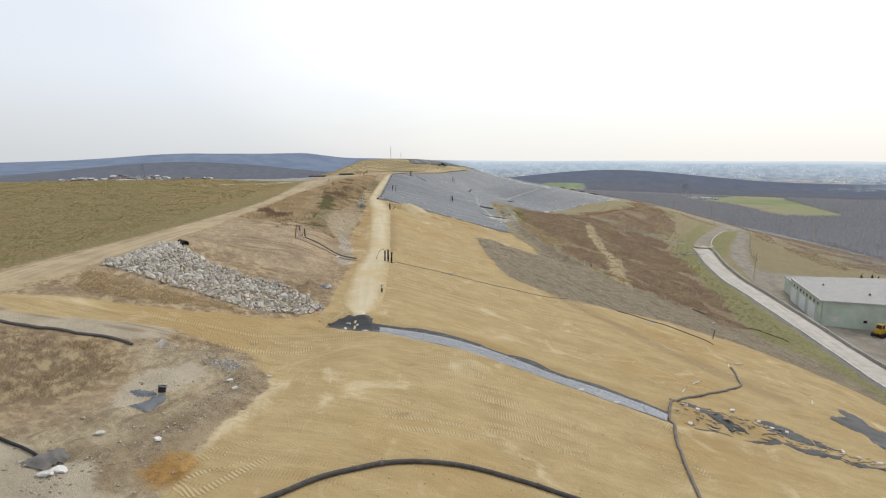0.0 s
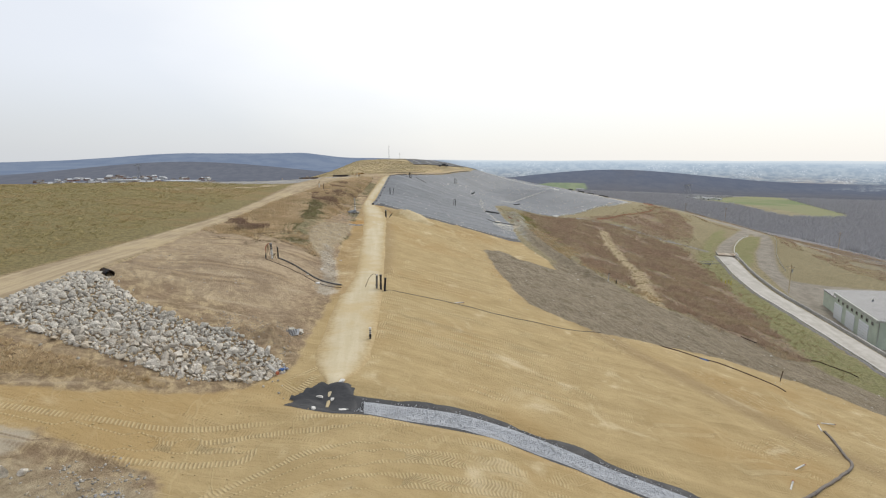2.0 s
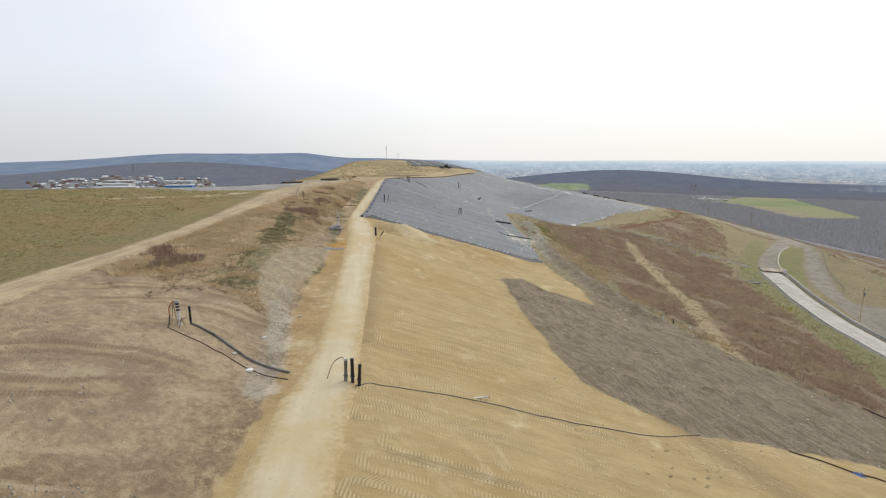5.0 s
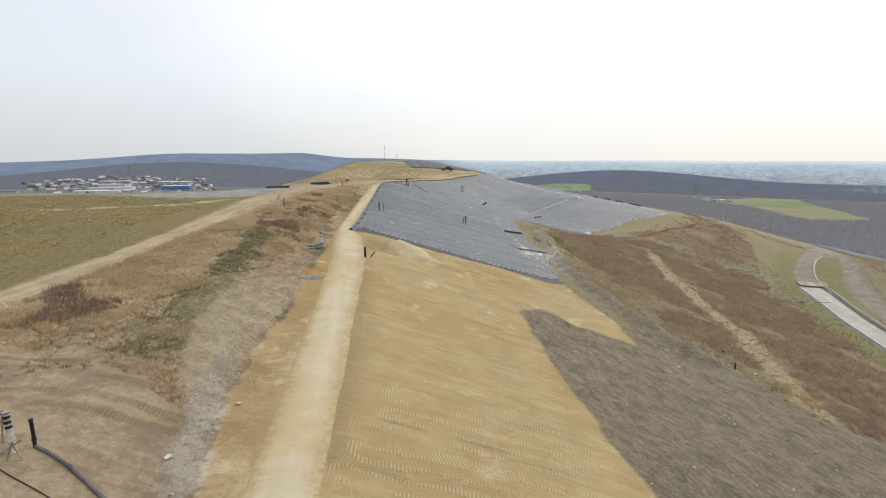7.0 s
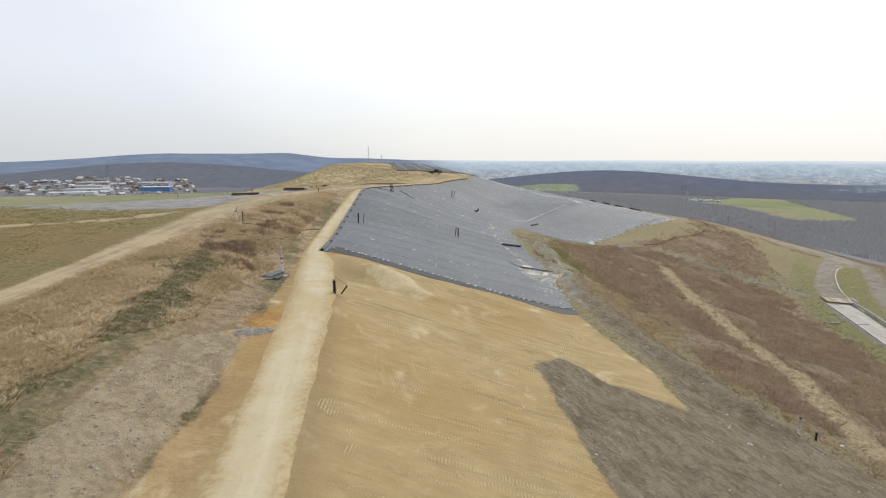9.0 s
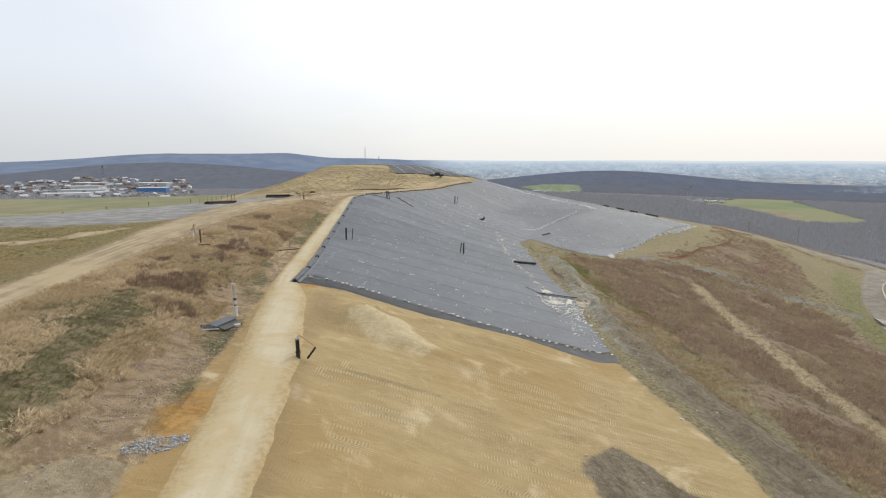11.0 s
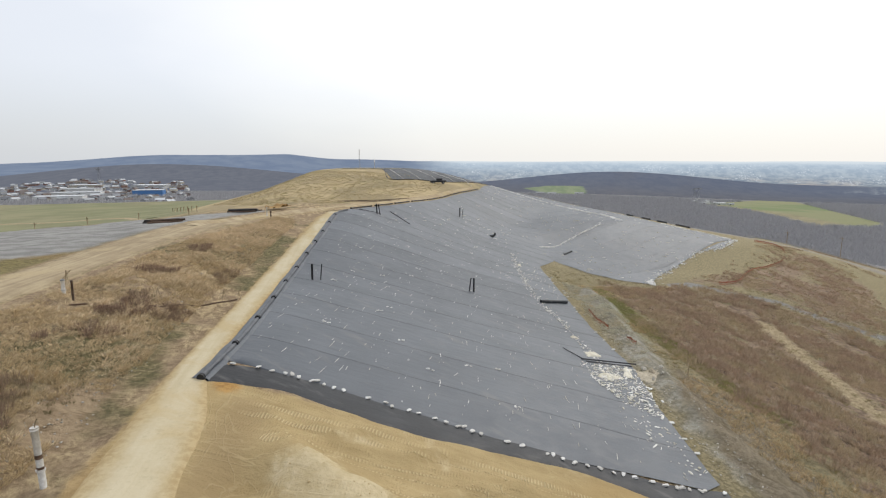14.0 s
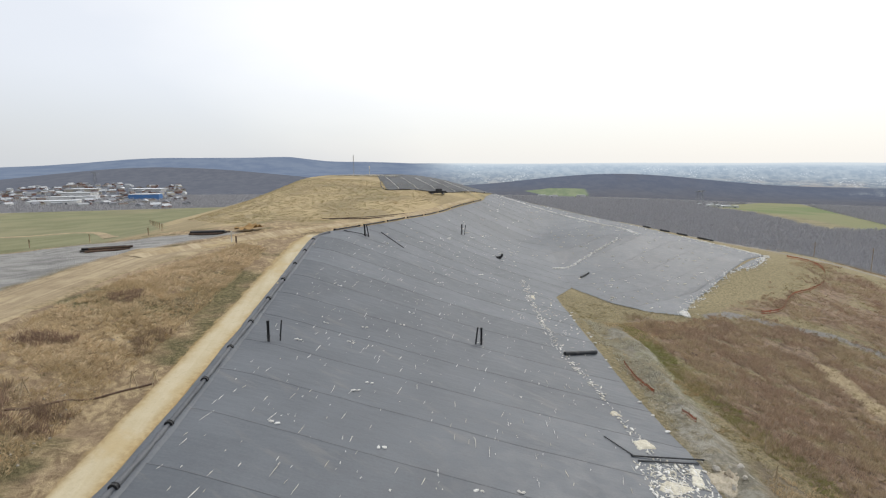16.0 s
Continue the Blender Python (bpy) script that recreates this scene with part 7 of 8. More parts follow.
# ---- orange safety fence ----
def fence(path, h, label, gap=2.6):
    q = curve_points(path, gap)
    ob = thing("safety_fence", q[0][0], q[0][1], G(*q[0]), label, "fence")
    o = Vector((q[0][0], q[0][1], G(*q[0])))
    for p in q:
        z = G(*p)
        part("post", tube(bmesh.new(), [Vector((p[0], p[1], z - 0.2)) - o, Vector((p[0], p[1], z + h + 0.15)) - o], 0.035, 5), WOOD, ob)
    for a, b in zip(q, q[1:]):
        bm = bmesh.new()
        n = 5
        for k in (0, 2, 3):
            lo = [Vector((*(a + (b - a) * i / n), G(*(a + (b - a) * i / n)) + h * (k / 4 + 0.04) - 0.08 * math.sin(math.pi * i / n))) - o for i in range(n + 1)]
            for i in range(n):
                vs = [bm.verts.new(lo[i]), bm.verts.new(lo[i + 1]), bm.verts.new(lo[i + 1] + Vector((0, 0, h * 0.19))), bm.verts.new(lo[i] + Vector((0, 0, h * 0.19)))]
                bm.faces.new(vs)
        bmesh.ops.solidify(bm, geom=bm.faces[:], thickness=0.02)
        part("mesh_panel", bm, ORANGE, ob)


fence([(67.9, 262.1), (73.7, 264.5), (79.9, 272.1), (85, 277.4), (91.5, 281.2), (99.7, 287.9), (106.1, 296.4), (110.2, 304.1), (112, 312), (108, 316)], 0.75, "sagging orange mesh safety fence on the dry slope")
fence([(23.2, 219), (22.9, 214), (23.4, 209.5)], 0.7, "fallen orange mesh fence beside the liner", 1.5)
fence([(24.4, 204.5), (25, 202.5)], 0.5, "scrap of orange mesh fence in the grass", 1.2)


# ---- green metal building and its yard ----
def siding(name, color, pitch=0.35, turn=0.0):
    m = Mat(name, 0.5, spec=0.4)
    w = m.t.nodes.new("ShaderNodeTexWave")
    tc = m.t.nodes.new("ShaderNodeTexCoord")
    m.put(w.inputs["Vector"], m.scaled(1, 1, 1, turn, tc.outputs["Object"]))
    w.inputs["Scale"].default_value = 0.5 / pitch
    m.bump(w.outputs["Fac"], 0.03)
    f = m.math("ADD", m.math("MULTIPLY", m.noise(0.4, 4), 0.6), m.math("MULTIPLY", m.noise(5, 3), 0.4))
    return m.done(m.mix(m.fit(f, 0.36, 0.66), tuple(c * 0.78 for c in color), color))


GREEN_WALL, PALE_ROOF = siding("sage_green_siding", (0.52, 0.60, 0.50)), siding("pale_grey_roofing", (0.19, 0.192, 0.194), 0.6, 1.57)
TRIM = worn("pale_trim", (0.55, 0.57, 0.52))
DOOR_WHITE = worn("white_roller_door", (0.78, 0.81, 0.84), (0.66, 0.69, 0.72), 0.5)

BX, BY, BZ = 99.5, 140.0, -24.1
shed = thing("building", BX, BY, BZ, "long sage green metal building with roller doors and grey roof", "building", turn=math.atan2(-0.31, 0.951))
# local axes: x away from the road along the gable wall, y along the front
L, D, H, R = 27.0, 62.0, 6.4, 7.6


def prism(x0, x1, y0, y1, h0, h1):
    """A block with a roofline that rises from h0 at x0 to h1 at x1."""
    bm = bmesh.new()
    a = [bm.verts.new(p) for p in ((x0, y0, -0.4), (x1, y0, -0.4), (x1, y1, -0.4), (x0, y1, -0.4), (x0, y0, h0), (x1, y0, h1), (x1, y1, h1), (x0, y1, h0))]
    for f in ((3, 2, 1, 0), (4, 5, 6, 7), (0, 1, 5, 4), (1, 2, 6, 5), (2, 3, 7, 6), (3, 0, 4, 7)):
        bm.faces.new([a[i] for i in f])
    return bm


part("wall", prism(0, D, 0, L, H, H + 0.3), GREEN_WALL, shed)
part("wall", prism(1.5, D * 0.7, L, L + 14, 4.3, H - 0.3), GREEN_WALL, shed)
bm = bmesh.new()
box(bm, -0.3, D + 0.3, -0.3, L + 0.3, 0, 0.22, Matrix.Translation((0, 0, H + 0.06)) @ Matrix.Shear("XY", 4, (0, 0)))
for v in bm.verts:
    v.co.z += 0.3 * v.co.x / D
part("roof", bm, PALE_ROOF, shed, "pale grey low-pitched metal roof")
bm = bmesh.new()
box(bm, 1.2, D * 0.7, L + 0.3, L + 14.3, 4.4, 4.6)
for v in bm.verts:
    v.co.z += (H - 4.6) * v.co.x / (D * 0.7)
part("roof", bm, PALE_ROOF, shed)
part("fascia", boxed(-0.45, -0.05, -0.3, L + 0.3, H - 0.25, H + 0.5), TRIM, shed, "pale trim along the roof edge")
part("fascia", boxed(-0.3, D, -0.42, -0.3, H + 0.02, H + 0.45), TRIM, shed)
for i in range(3):
    y = 4.6 + i * 8.4
    d = part("roller_door", boxed(-0.10, 0.06, y, y + 5.8, 0, 4.2, 0.03), DOOR_WHITE, shed, "white roller door")
    for k in range(6):
        part("slat", boxed(-0.14, -0.08, y + 0.1, y + 5.7, 0.25 + k * 0.68, 0.31 + k * 0.68), TRIM, d)
for i in range(8):
    y = 2.2 + i * 3.1
    w = part("window", boxed(-0.09, 0.05, y, y + 1.25, 4.75, 5.75), TRIM, shed)
    part("pane", boxed(-0.12, -0.07, y + 0.12, y + 1.13, 4.86, 5.64), GLASS_DARK, w)
for x, z0, w, h in ((9.5, 1.4, 1.0, 0.9), (19, 0.2, 3.2, 2.6), (13.2, 0.2, 0.7, 0.9), (32, 1.8, 1.1, 1.0), (45, 0.2, 3.4, 3.2)):
    v = part("window", boxed(x, x + w, -0.10, 0.05, z0, z0 + h), TRIM, shed)
    part("pane", boxed(x + 0.1, x + w - 0.1, -0.13, -0.08, z0 + 0.1, z0 + h - 0.1), GLASS_DARK, v)
part("sign_plate", boxed(2.3, 4.2, -0.10, -0.04, 1.3, 2.7, 0.02), WHITE, shed, "plain white notice plate")
part("downpipe", tube(bmesh.new(), [(0.2, -0.12, 0), (0.2, -0.12, H)], 0.09, 6), TRIM, shed)
part("lamp", boxed(21, 21.5, -0.3, -0.02, 4.2, 4.5, 0.03), STEEL, shed)
for x, y, s in ((14, 10, 0.5), (21, 18, 0.6), (28, 8, 0.6), (33, 22, 0.9), (46, 14, 0.7), (40, 5, 0.5), (6, 20, 0.4)):
    v = part("roof_vent", tube(bmesh.new(), [(x, y, H + 0.1), (x, y, H + 0.5 + s)], s * 0.6, 10), STEEL, shed)
    part("cowl", tube(bmesh.new(), [(x, y, H + 0.45 + s), (x, y, H + 0.75 + s)], [s * 0.85, s * 0.25], 10), WHITE, v)


def machine(x, y, turn):
    """A tracked bulldozer parked by the wall."""
    ob = thing("bulldozer", x, y, G(x, y), "yellow tracked bulldozer parked beside the green building", "bulldozer", turn=turn)
    part("body", boxed(-1.9, 1.3, -0.75, 0.75, 0.9, 2.0, 0.1), YELLOW, ob)
    c = part("cab", boxed(-1.2, 0.2, -0.7, 0.7, 2.0, 3.2, 0.08), YELLOW, ob)
    part("window", boxed(-1.0, 0.0, -0.74, 0.74, 2.2, 3.0), GLASS_DARK, c)
    part("window", boxed(-1.24, 0.24, -0.55, 0.55, 2.2, 3.0), GLASS_DARK, c)
    part("exhaust", tube(bmesh.new(), [(0.8, 0.3, 2.0), (0.8, 0.3, 3.0)], 0.07, 6), BLACK, ob)
    for sgn in (-1, 1):
        bm = bmesh.new()
        prof = [(-2.0, 0.45), (-1.6, 0.05), (1.3, 0.05), (1.7, 0.45), (1.3, 0.95), (-1.6, 0.95)]
        for w in (-0.28, 0.28):
            for px_, pz in prof:
                bm.verts.new((px_, sgn * 1.05 + w, pz))
        bm.verts.ensure_lookup_table()
        for i in range(6):
            bm.faces.new((bm.verts[i], bm.verts[(i + 1) % 6], bm.verts[6 + (i + 1) % 6], bm.verts[6 + i]))
        bm.faces.new(bm.verts[:6])
        bm.faces.new(bm.verts[6:][::-1])
        bmesh.ops.recalc_face_normals(bm, faces=bm.faces[:])
        part("track", bm, BLACK, ob)
        part("push_arm", boxed(0.5, 2.3, sgn * 1.42 - 0.08, sgn * 1.42 + 0.08, 0.45, 0.65), YELLOW, ob)
    part("blade", boxed(2.2, 2.45, -1.75, 1.75, 0.1, 1.4, 0.06), YELLOW, ob)
    part("ripper", boxed(-2.8, -1.9, -0.5, 0.5, 0.5, 1.0, 0.06), BLACK, ob)


machine(109.2, 131.8, 0.5)
machine(112.6, 129.6, 0.3)


def utility_pole(x, y, h, label):
    ob = thing("utility_pole", x, y, G(x, y), label, "utility pole", "utility poles")
    part("pole", tube(bmesh.new(), [(0, 0, -0.5), (0, 0, h * 0.5), (0.03, 0, h)], [0.17, 0.14, 0.11], 8), WOOD, ob)
    part("crossarm", boxed(-1.2, 1.2, -0.07, 0.07, h - 0.9, h - 0.75), WOOD, ob)
    for i in (-1.05, 0, 1.05):
        part("insulator", tube(bmesh.new(), [(i, 0, h - 0.75), (i, 0, h - 0.5)], 0.06, 6), STEEL, ob)
    part("transformer", tube(bmesh.new(), [(0.35, 0, h - 2.4), (0.35, 0, h - 1.4)], 0.25, 8), STEEL, ob)


for x, y, h in ((106.5, 184, 9), (140, 377, 9), (155, 370, 10), (183, 374, 11), (205, 300, 10), (215, 240, 10), (200, 420, 10)):
    utility_pole(x, y, h, "weathered wooden utility pole with a crossarm")

# ---- wheel wash and gate at the top of the concrete road ----
wash = thing("wheel_wash", 110, 229, G(110, 229) + 0.12, "pale timber and concrete deck across the road end", "wheel wash", turn=-0.35)
for i in range(8):
    part("plank", boxed(-3.6, 3.6, -2.6 + i * 0.66, -2.05 + i * 0.66, 0.02, 0.2, 0.03), concrete_material("worn_deck", (0.58, 0.52, 0.43), (0.30, 0.22, 0.15), 2.0) if i == 0 else bpy.data.materials["worn_deck"], wash)
for sgn in (-1, 1):
    part("side_rail", boxed(sgn * 3.6 - 0.12, sgn * 3.6 + 0.12, -2.8, 2.8, 0, 0.55, 0.04), STEEL, wash)
rail = thing("pipe_gate", 92.5, 204, G(92.5, 204), "steel pipe barriers, posts and small tank beside the road", "gate", turn=-0.2)
part("arm", tube(bmesh.new(), [(-4, 0, 1.0), (5.2, 0, 1.0)], 0.07, 8), STEEL, rail)
part("post", tube(bmesh.new(), [(-4, 0, 0), (-4, 0, 1.3)], 0.1, 8), STEEL, rail)
part("post", tube(bmesh.new(), [(-1, 0, 0), (-1, 0, 1.3)], 0.1, 8), STEEL, rail)
part("tank", tube(bmesh.new(), [(-3.2, 1.8, 0.5), (-0.4, 1.8, 0.5)], 0.26, 12), STEEL, rail)
part("stand", boxed(-3.0, -0.6, 1.5, 2.1, 0, 0.26), STEEL, rail)
for k, (a, b) in enumerate(((-6.5, 1.5), (-4.5, 3.2), (-1.5, 4.4), (1.0, 5.2))):
    part("post", tube(bmesh.new(), [(a, b, -0.6), (a, b, 1.1)], 0.08, 8), WHITE, rail)
    part("arm", tube(bmesh.new(), [(a, b, 0.85), (a + 2.6, b + 0.9, 0.85)], 0.06, 8), STEEL, rail)
for x, y in ((80.9, 175.6), (81.6, 174.4), (84.0, 177.2), (83.4, 174.8)):
    ob = thing("bollard", x, y, G(x, y), "yellow steel bollard in the grass verge", "bollard", "yellow bollards")
    part("post", tube(bmesh.new(), [(0, 0, -0.2), (0, 0, 1.15)], 0.11, 10), worn("yellow_paint", (0.68, 0.55, 0.05)) if "yellow_paint" not in bpy.data.materials else bpy.data.materials["yellow_paint"], ob)
    part("cap", tube(bmesh.new(), [(0, 0, 1.15), (0, 0, 1.22)], [0.11, 0.05], 10), bpy.data.materials["yellow_paint"], ob)


def guard_rail(path, label):
    q = curve_points(path, 4.0)
    o = Vector((q[0][0], q[0][1], G(*q[0])))
    ob = thing("guard_rail", *o, label, "guard rail", kind="structure")
    for p in q:
        part("post", tube(bmesh.new(), [Vector((p[0], p[1], G(*p) - 0.2)) - o, Vector((p[0], p[1], G(*p) + 0.8)) - o], 0.09, 6), WHITE, ob)
    bm = bmesh.new()
    prev = None
    for p in q:
        z = G(*p)
        ring = [bm.verts.new(Vector((p[0] + dx, p[1], z + dz)) - o) for dx, dz in ((-0.05, 0.45), (0.06, 0.55), (-0.02, 0.62), (0.06, 0.7), (-0.05, 0.8))]
        if prev:
            for k in range(4):
                bm.faces.new((prev[k], prev[k + 1], ring[k + 1], ring[k]))
        prev = ring
    bmesh.ops.solidify(bm, geom=bm.faces[:], thickness=0.03)
    part("beam", bm, WHITE, ob)


guard_rail([(122, 211), (126.6, 222), (133, 235), (143, 252), (149.3, 266), (150, 280), (145, 295), (139, 307), (131, 321), (117, 335.5)], "pale painted guard rail along the outer edge of the loop road")

# ---- the far mound ----
mast = thing("radio_mast", -38, 405, G(-38, 405), "thin lattice radio mast on top of the far mound", "mast")
for a in range(3):
    part("leg", tube(bmesh.new(), [(0.35 * math.cos(a * 2.1), 0.35 * math.sin(a * 2.1), 0), (0.12 * math.cos(a * 2.1), 0.12 * math.sin(a * 2.1), 9.5)], 0.05, 5), STEEL, mast)
for k in range(6):
    part("brace", tube(bmesh.new(), [(0.3 - 0.03 * k, 0, 0.4 + k * 1.5), (-0.15, 0.22, 1.7 + k * 1.5)], 0.03, 4), STEEL, mast)
mast2 = thing("antenna", -30, 398, G(-30, 398), "short white antenna post on the far mound", "antenna")
part("post", tube(bmesh.new(), [(0, 0, 0), (0, 0, 4.2)], 0.09, 6), WHITE, mast2)
part("panel", boxed(-0.2, 0.2, -0.15, 0.15, 3.2, 4.4, 0.03), WHITE, mast2)
heap = points_in([(-46, 400), (-30, 392), (-18, 386), (-16, 389), (-30, 398), (-46, 404)], 240, 51)
scatter("rubble_heap", small_kinds, on_ground(heap, 0.2), np.repeat(rng.uniform(0.2, 0.6, (240, 1)), 3, 1), island_rock("cream_rubble", ((0.42, 0.38, 0.30), (0.66, 0.62, 0.54))), "cream rubble along the top of the far mound", "rubble", seed=14)
cap_edge = evenly([(-26, 392), (-22, 362), (-17.5, 328), (-9, 328), (-2, 325.6), (5, 330), (14.6, 348), (20.6, 367)], 73)
for k in range(12):
    seg = [tuple(v) for v in cap_edge[k * 6:k * 6 + 6]]
    o = Vector((*seg[3], G(*seg[3]) + 0.3))
    ob = thing("ballast_pipe", *o, "black pipe weighing down the edge of the far liner", "ballast pipe", "cap edge pipes")
    loc = [Vector((*v, G(*v) + 0.3)) - o for v in seg]
    part("tube", tube(bmesh.new(), loc, 0.11, 8), BLACK, ob)
    part("end_cap", tube(bmesh.new(), [loc[0], loc[0] + (loc[0] - loc[1]).normalized() * 0.2], 0.2, 8), BLACK, ob)
strips = []
for k in range(5):
    for i in range(40):
        strips.append((-13 + 6.2 * k - 0.22 * i + rng.normal(0, 0.1), 330.5 + 1.8 * max(0, k - 2) + 1.3 * i + rng.normal(0, 0.2)))
strips = np.array(strips)
scatter("ballast_lines", flat_bits(9), on_ground(strips, 0.25), np.column_stack([np.full(len(strips), 0.6), np.full(len(strips), 0.2), np.full(len(strips), 0.08)]), SCRAP.m, "white ballast lines on the far liner", "ballast", seed=15, turn=np.full(len(strips), 1.74))
truck = thing("pickup_truck", -0.5, 322, G(-0.5, 322), "dark pickup truck parked on the bench of the mound", "truck", turn=0.15)
part("body", boxed(-2.7, 2.7, -0.95, 0.95, 0.5, 1.15, 0.12), LINER_DARK, truck)
cb = part("cab", boxed(-0.6, 1.3, -0.85, 0.85, 1.15, 1.85, 0.18), LINER_DARK, truck)
part("window", boxed(-0.62, 1.32, -0.7, 0.7, 1.3, 1.7), GLASS_DARK, cb)
for sx in (-1.7, 1.7):
    for sy in (-0.9, 0.9):
        w = part("wheel", tube(bmesh.new(), [(sx, sy - 0.12, 0.4), (sx, sy + 0.12, 0.4)], 0.4, 12), BLACK, truck)
        part("rim", tube(bmesh.new(), [(sx, sy - 0.13, 0.4), (sx, sy + 0.13, 0.4)], 0.2, 10), STEEL, w)
hose("header_pipe", [(-26, 268), (-20, 270), (-13, 276), (-6, 287)], 0.08, RUST, "long dark pipe lying at the foot of the mound", joints=(0.2, 0.5, 0.8))
hose("header_pipe", [(-24, 267), (-17, 269.5), (-11, 276)], 0.11, RUST, "rusty pipe lying at the foot of the mound", joints=(0.5,))


# ---- gravel pad with pipe stacks, fence and field track ----
def pipe_stack(x, y, turn, n, label):
    ob = thing("pipe_stack", x, y, G(x, y), label, "pipe stack", "pipe stacks", turn=turn)
    r = random.Random(n)
    k = 0
    for row in range(2):
        for i in range(n - row):
            a, d = r.uniform(-0.06, 0.06), r.uniform(-0.8, 0.8)
            y0 = (i - (n - row) / 2) * 0.56
            part("pipe", tube(bmesh.new(), [(-3 + d, y0 - 3 * a, 0.2 + row * 0.34), (3 + d, y0 + 3 * a, 0.2 + row * 0.34)], 0.19, 10), (RUST, BLACK, GREY_PIPE)[k % 3], ob)
            k += 1
    part("chock", boxed(-3, -2.7, -n * 0.32, n * 0.32, 0, 0.12), WOOD, ob)
    part("chock", boxed(2.7, 3, -n * 0.32, n * 0.32, 0, 0.12), WOOD, ob)


pipe_stack(-53.5, 236.5, 0.5, 3, "stack of rusty and black pipes on the gravel pad")
pipe_stack(-43.5, 252.5, 0.15, 4, "stack of dark pipes at the edge of the track")
heap_o = draped("sand_mound", [(-39, 252), (-35, 252), (-34, 255), (-37, 257), (-40, 255)], worn("ochre_sand", (0.46, 0.29, 0.11), (0.30, 0.19, 0.08), 0.95, scale=1.5), "small heap of ochre sand by the pipes", "sand heap", 0.5, 0.4, 0.5, 96)
for k in range(13):
    x, y = (-60 - 11 * k, 262 - 1.5 * k) if k < 5 else (-64 - 6.5 * (k - 5), 276 + 12 * (k - 5))
    ob = thing("fence_post", x, y, G(x, y), "weathered wooden fence post in the green field", "fence post", "field fence")
    part("post", tube(bmesh.new(), [(0, 0, -0.3), (0, 0, 1.7)], 0.13, 6), WOOD, ob)
    part("insulator", tube(bmesh.new(), [(0.12, 0, 1.4), (0.2, 0, 1.4)], 0.05, 5), BLACK, ob)
q = curve_points([(-330, 330), (-250, 345), (-190, 352), (-150, 350), (-120, 340), (-90, 300), (-76, 276)], 3.0)
me = ribbon("field_track", offset_line(q, 2.2), offset_line(q, -2.2), 0.12, 5, 0.04, 0.2, seed=97)
me.materials.append(WEST_DIRT)
tagged(new("road_field", me), "pale dirt track crossing the green field", "dirt road", kind="structure")

# ---- valley: town, works and towers ----
def valley(x, y):
    """The valley floor, under the near sheet or the far one."""
    return max(float(surface(x, y)), float(land(x, y)) + 3.0) if math.hypot(x, y) > 1650 else float(surface(x, y))


def house(x, y, w, l, h, turn, wall, roof, label):
    ob = thing("house", x, y, float(surface(x, y)) - 0.3, label, "house", "valley houses", turn=turn)
    part("wall", boxed(-w / 2, w / 2, -l / 2, l / 2, 0, h), wall, ob)
    bm = bmesh.new()
    e, o = h + w * 0.28, 0.5
    v = [bm.verts.new(p) for p in ((-w / 2 - o, -l / 2 - o, h - 0.2), (w / 2 + o, -l / 2 - o, h - 0.2), (w / 2 + o, l / 2 + o, h - 0.2), (-w / 2 - o, l / 2 + o, h - 0.2), (0, -l / 2 - o, e), (0, l / 2 + o, e))]
    for f in ((0, 1, 2, 3), (0, 4, 1), (1, 4, 5, 2), (2, 5, 3), (3, 5, 4, 0)):
        bm.faces.new([v[i] for i in f])
    bmesh.ops.recalc_face_normals(bm, faces=bm.faces[:])
    part("roof", bm, roof, ob)
    for s in (-0.25, 0.25):
        part("window", boxed(s * w - 0.6, s * w + 0.6, -l / 2 - 0.08, -l / 2 + 0.02, h * 0.45, h * 0.45 + 1.5), GLASS_DARK, ob)
    return ob


WALLS = [worn("white_wall", (0.72, 0.72, 0.70)), worn("grey_wall", (0.46, 0.47, 0.48)), worn("cream_wall", (0.62, 0.56, 0.45)), worn("brick_wall", (0.30, 0.17, 0.13))]
ROOFS = [worn("grey_roof", (0.28, 0.29, 0.31)), worn("brown_roof", (0.19, 0.15, 0.13)), worn("white_roof", (0.66, 0.68, 0.70))]
protos = {}
count = 0
r_town = random.Random(5)
while count < 220:
    x = r_town.uniform(-1200, -470)
    y = r_town.uniform(1130, 1940)
    a = x / y
    if not -0.80 < (x + 2) / (y - 150) < -0.44 or r_town.random() < 0.25:
        continue
    k = (r_town.randrange(4), r_town.randrange(3))
    m = pose(x, y, valley(x, y) - 0.3, 0, 0, r_town.uniform(0, 180))
    if k not in protos:
        names = ("white", "grey", "cream", "brick")
        protos[k] = house(x, y, 9 + k[0], 12 + 2 * k[1], 5.0, 0.0, WALLS[k[0]], ROOFS[k[1]], "small %s house with a pitched roof in the valley town" % names[k[0]])
        protos[k].matrix_basis = m
    else:
        copy_thing(protos[k], m)
    count += 1


def works(x, y, w, l, h, turn, wall, roof, label, doors=4):
    ob = thing("warehouse", x, y, float(surface(x, y)) - 0.5, label, "warehouse", "valley works", turn=turn)
    part("wall", boxed(-w / 2, w / 2, -l / 2, l / 2, 0, h), wall, ob)
    part("roof", boxed(-w / 2 - 0.6, w / 2 + 0.6, -l / 2 - 0.6, l / 2 + 0.6, h + 0.01, h + 0.8, 0.1), roof, ob)
    for i in range(doors):
        part("loading_door", boxed(-w * 0.4 + i * w * 0.22, -w * 0.4 + i * w * 0.22 + 4, -l / 2 - 0.12, -l / 2 + 0.02, 0, min(4.5, h * 0.7)), GLASS_DARK, ob)


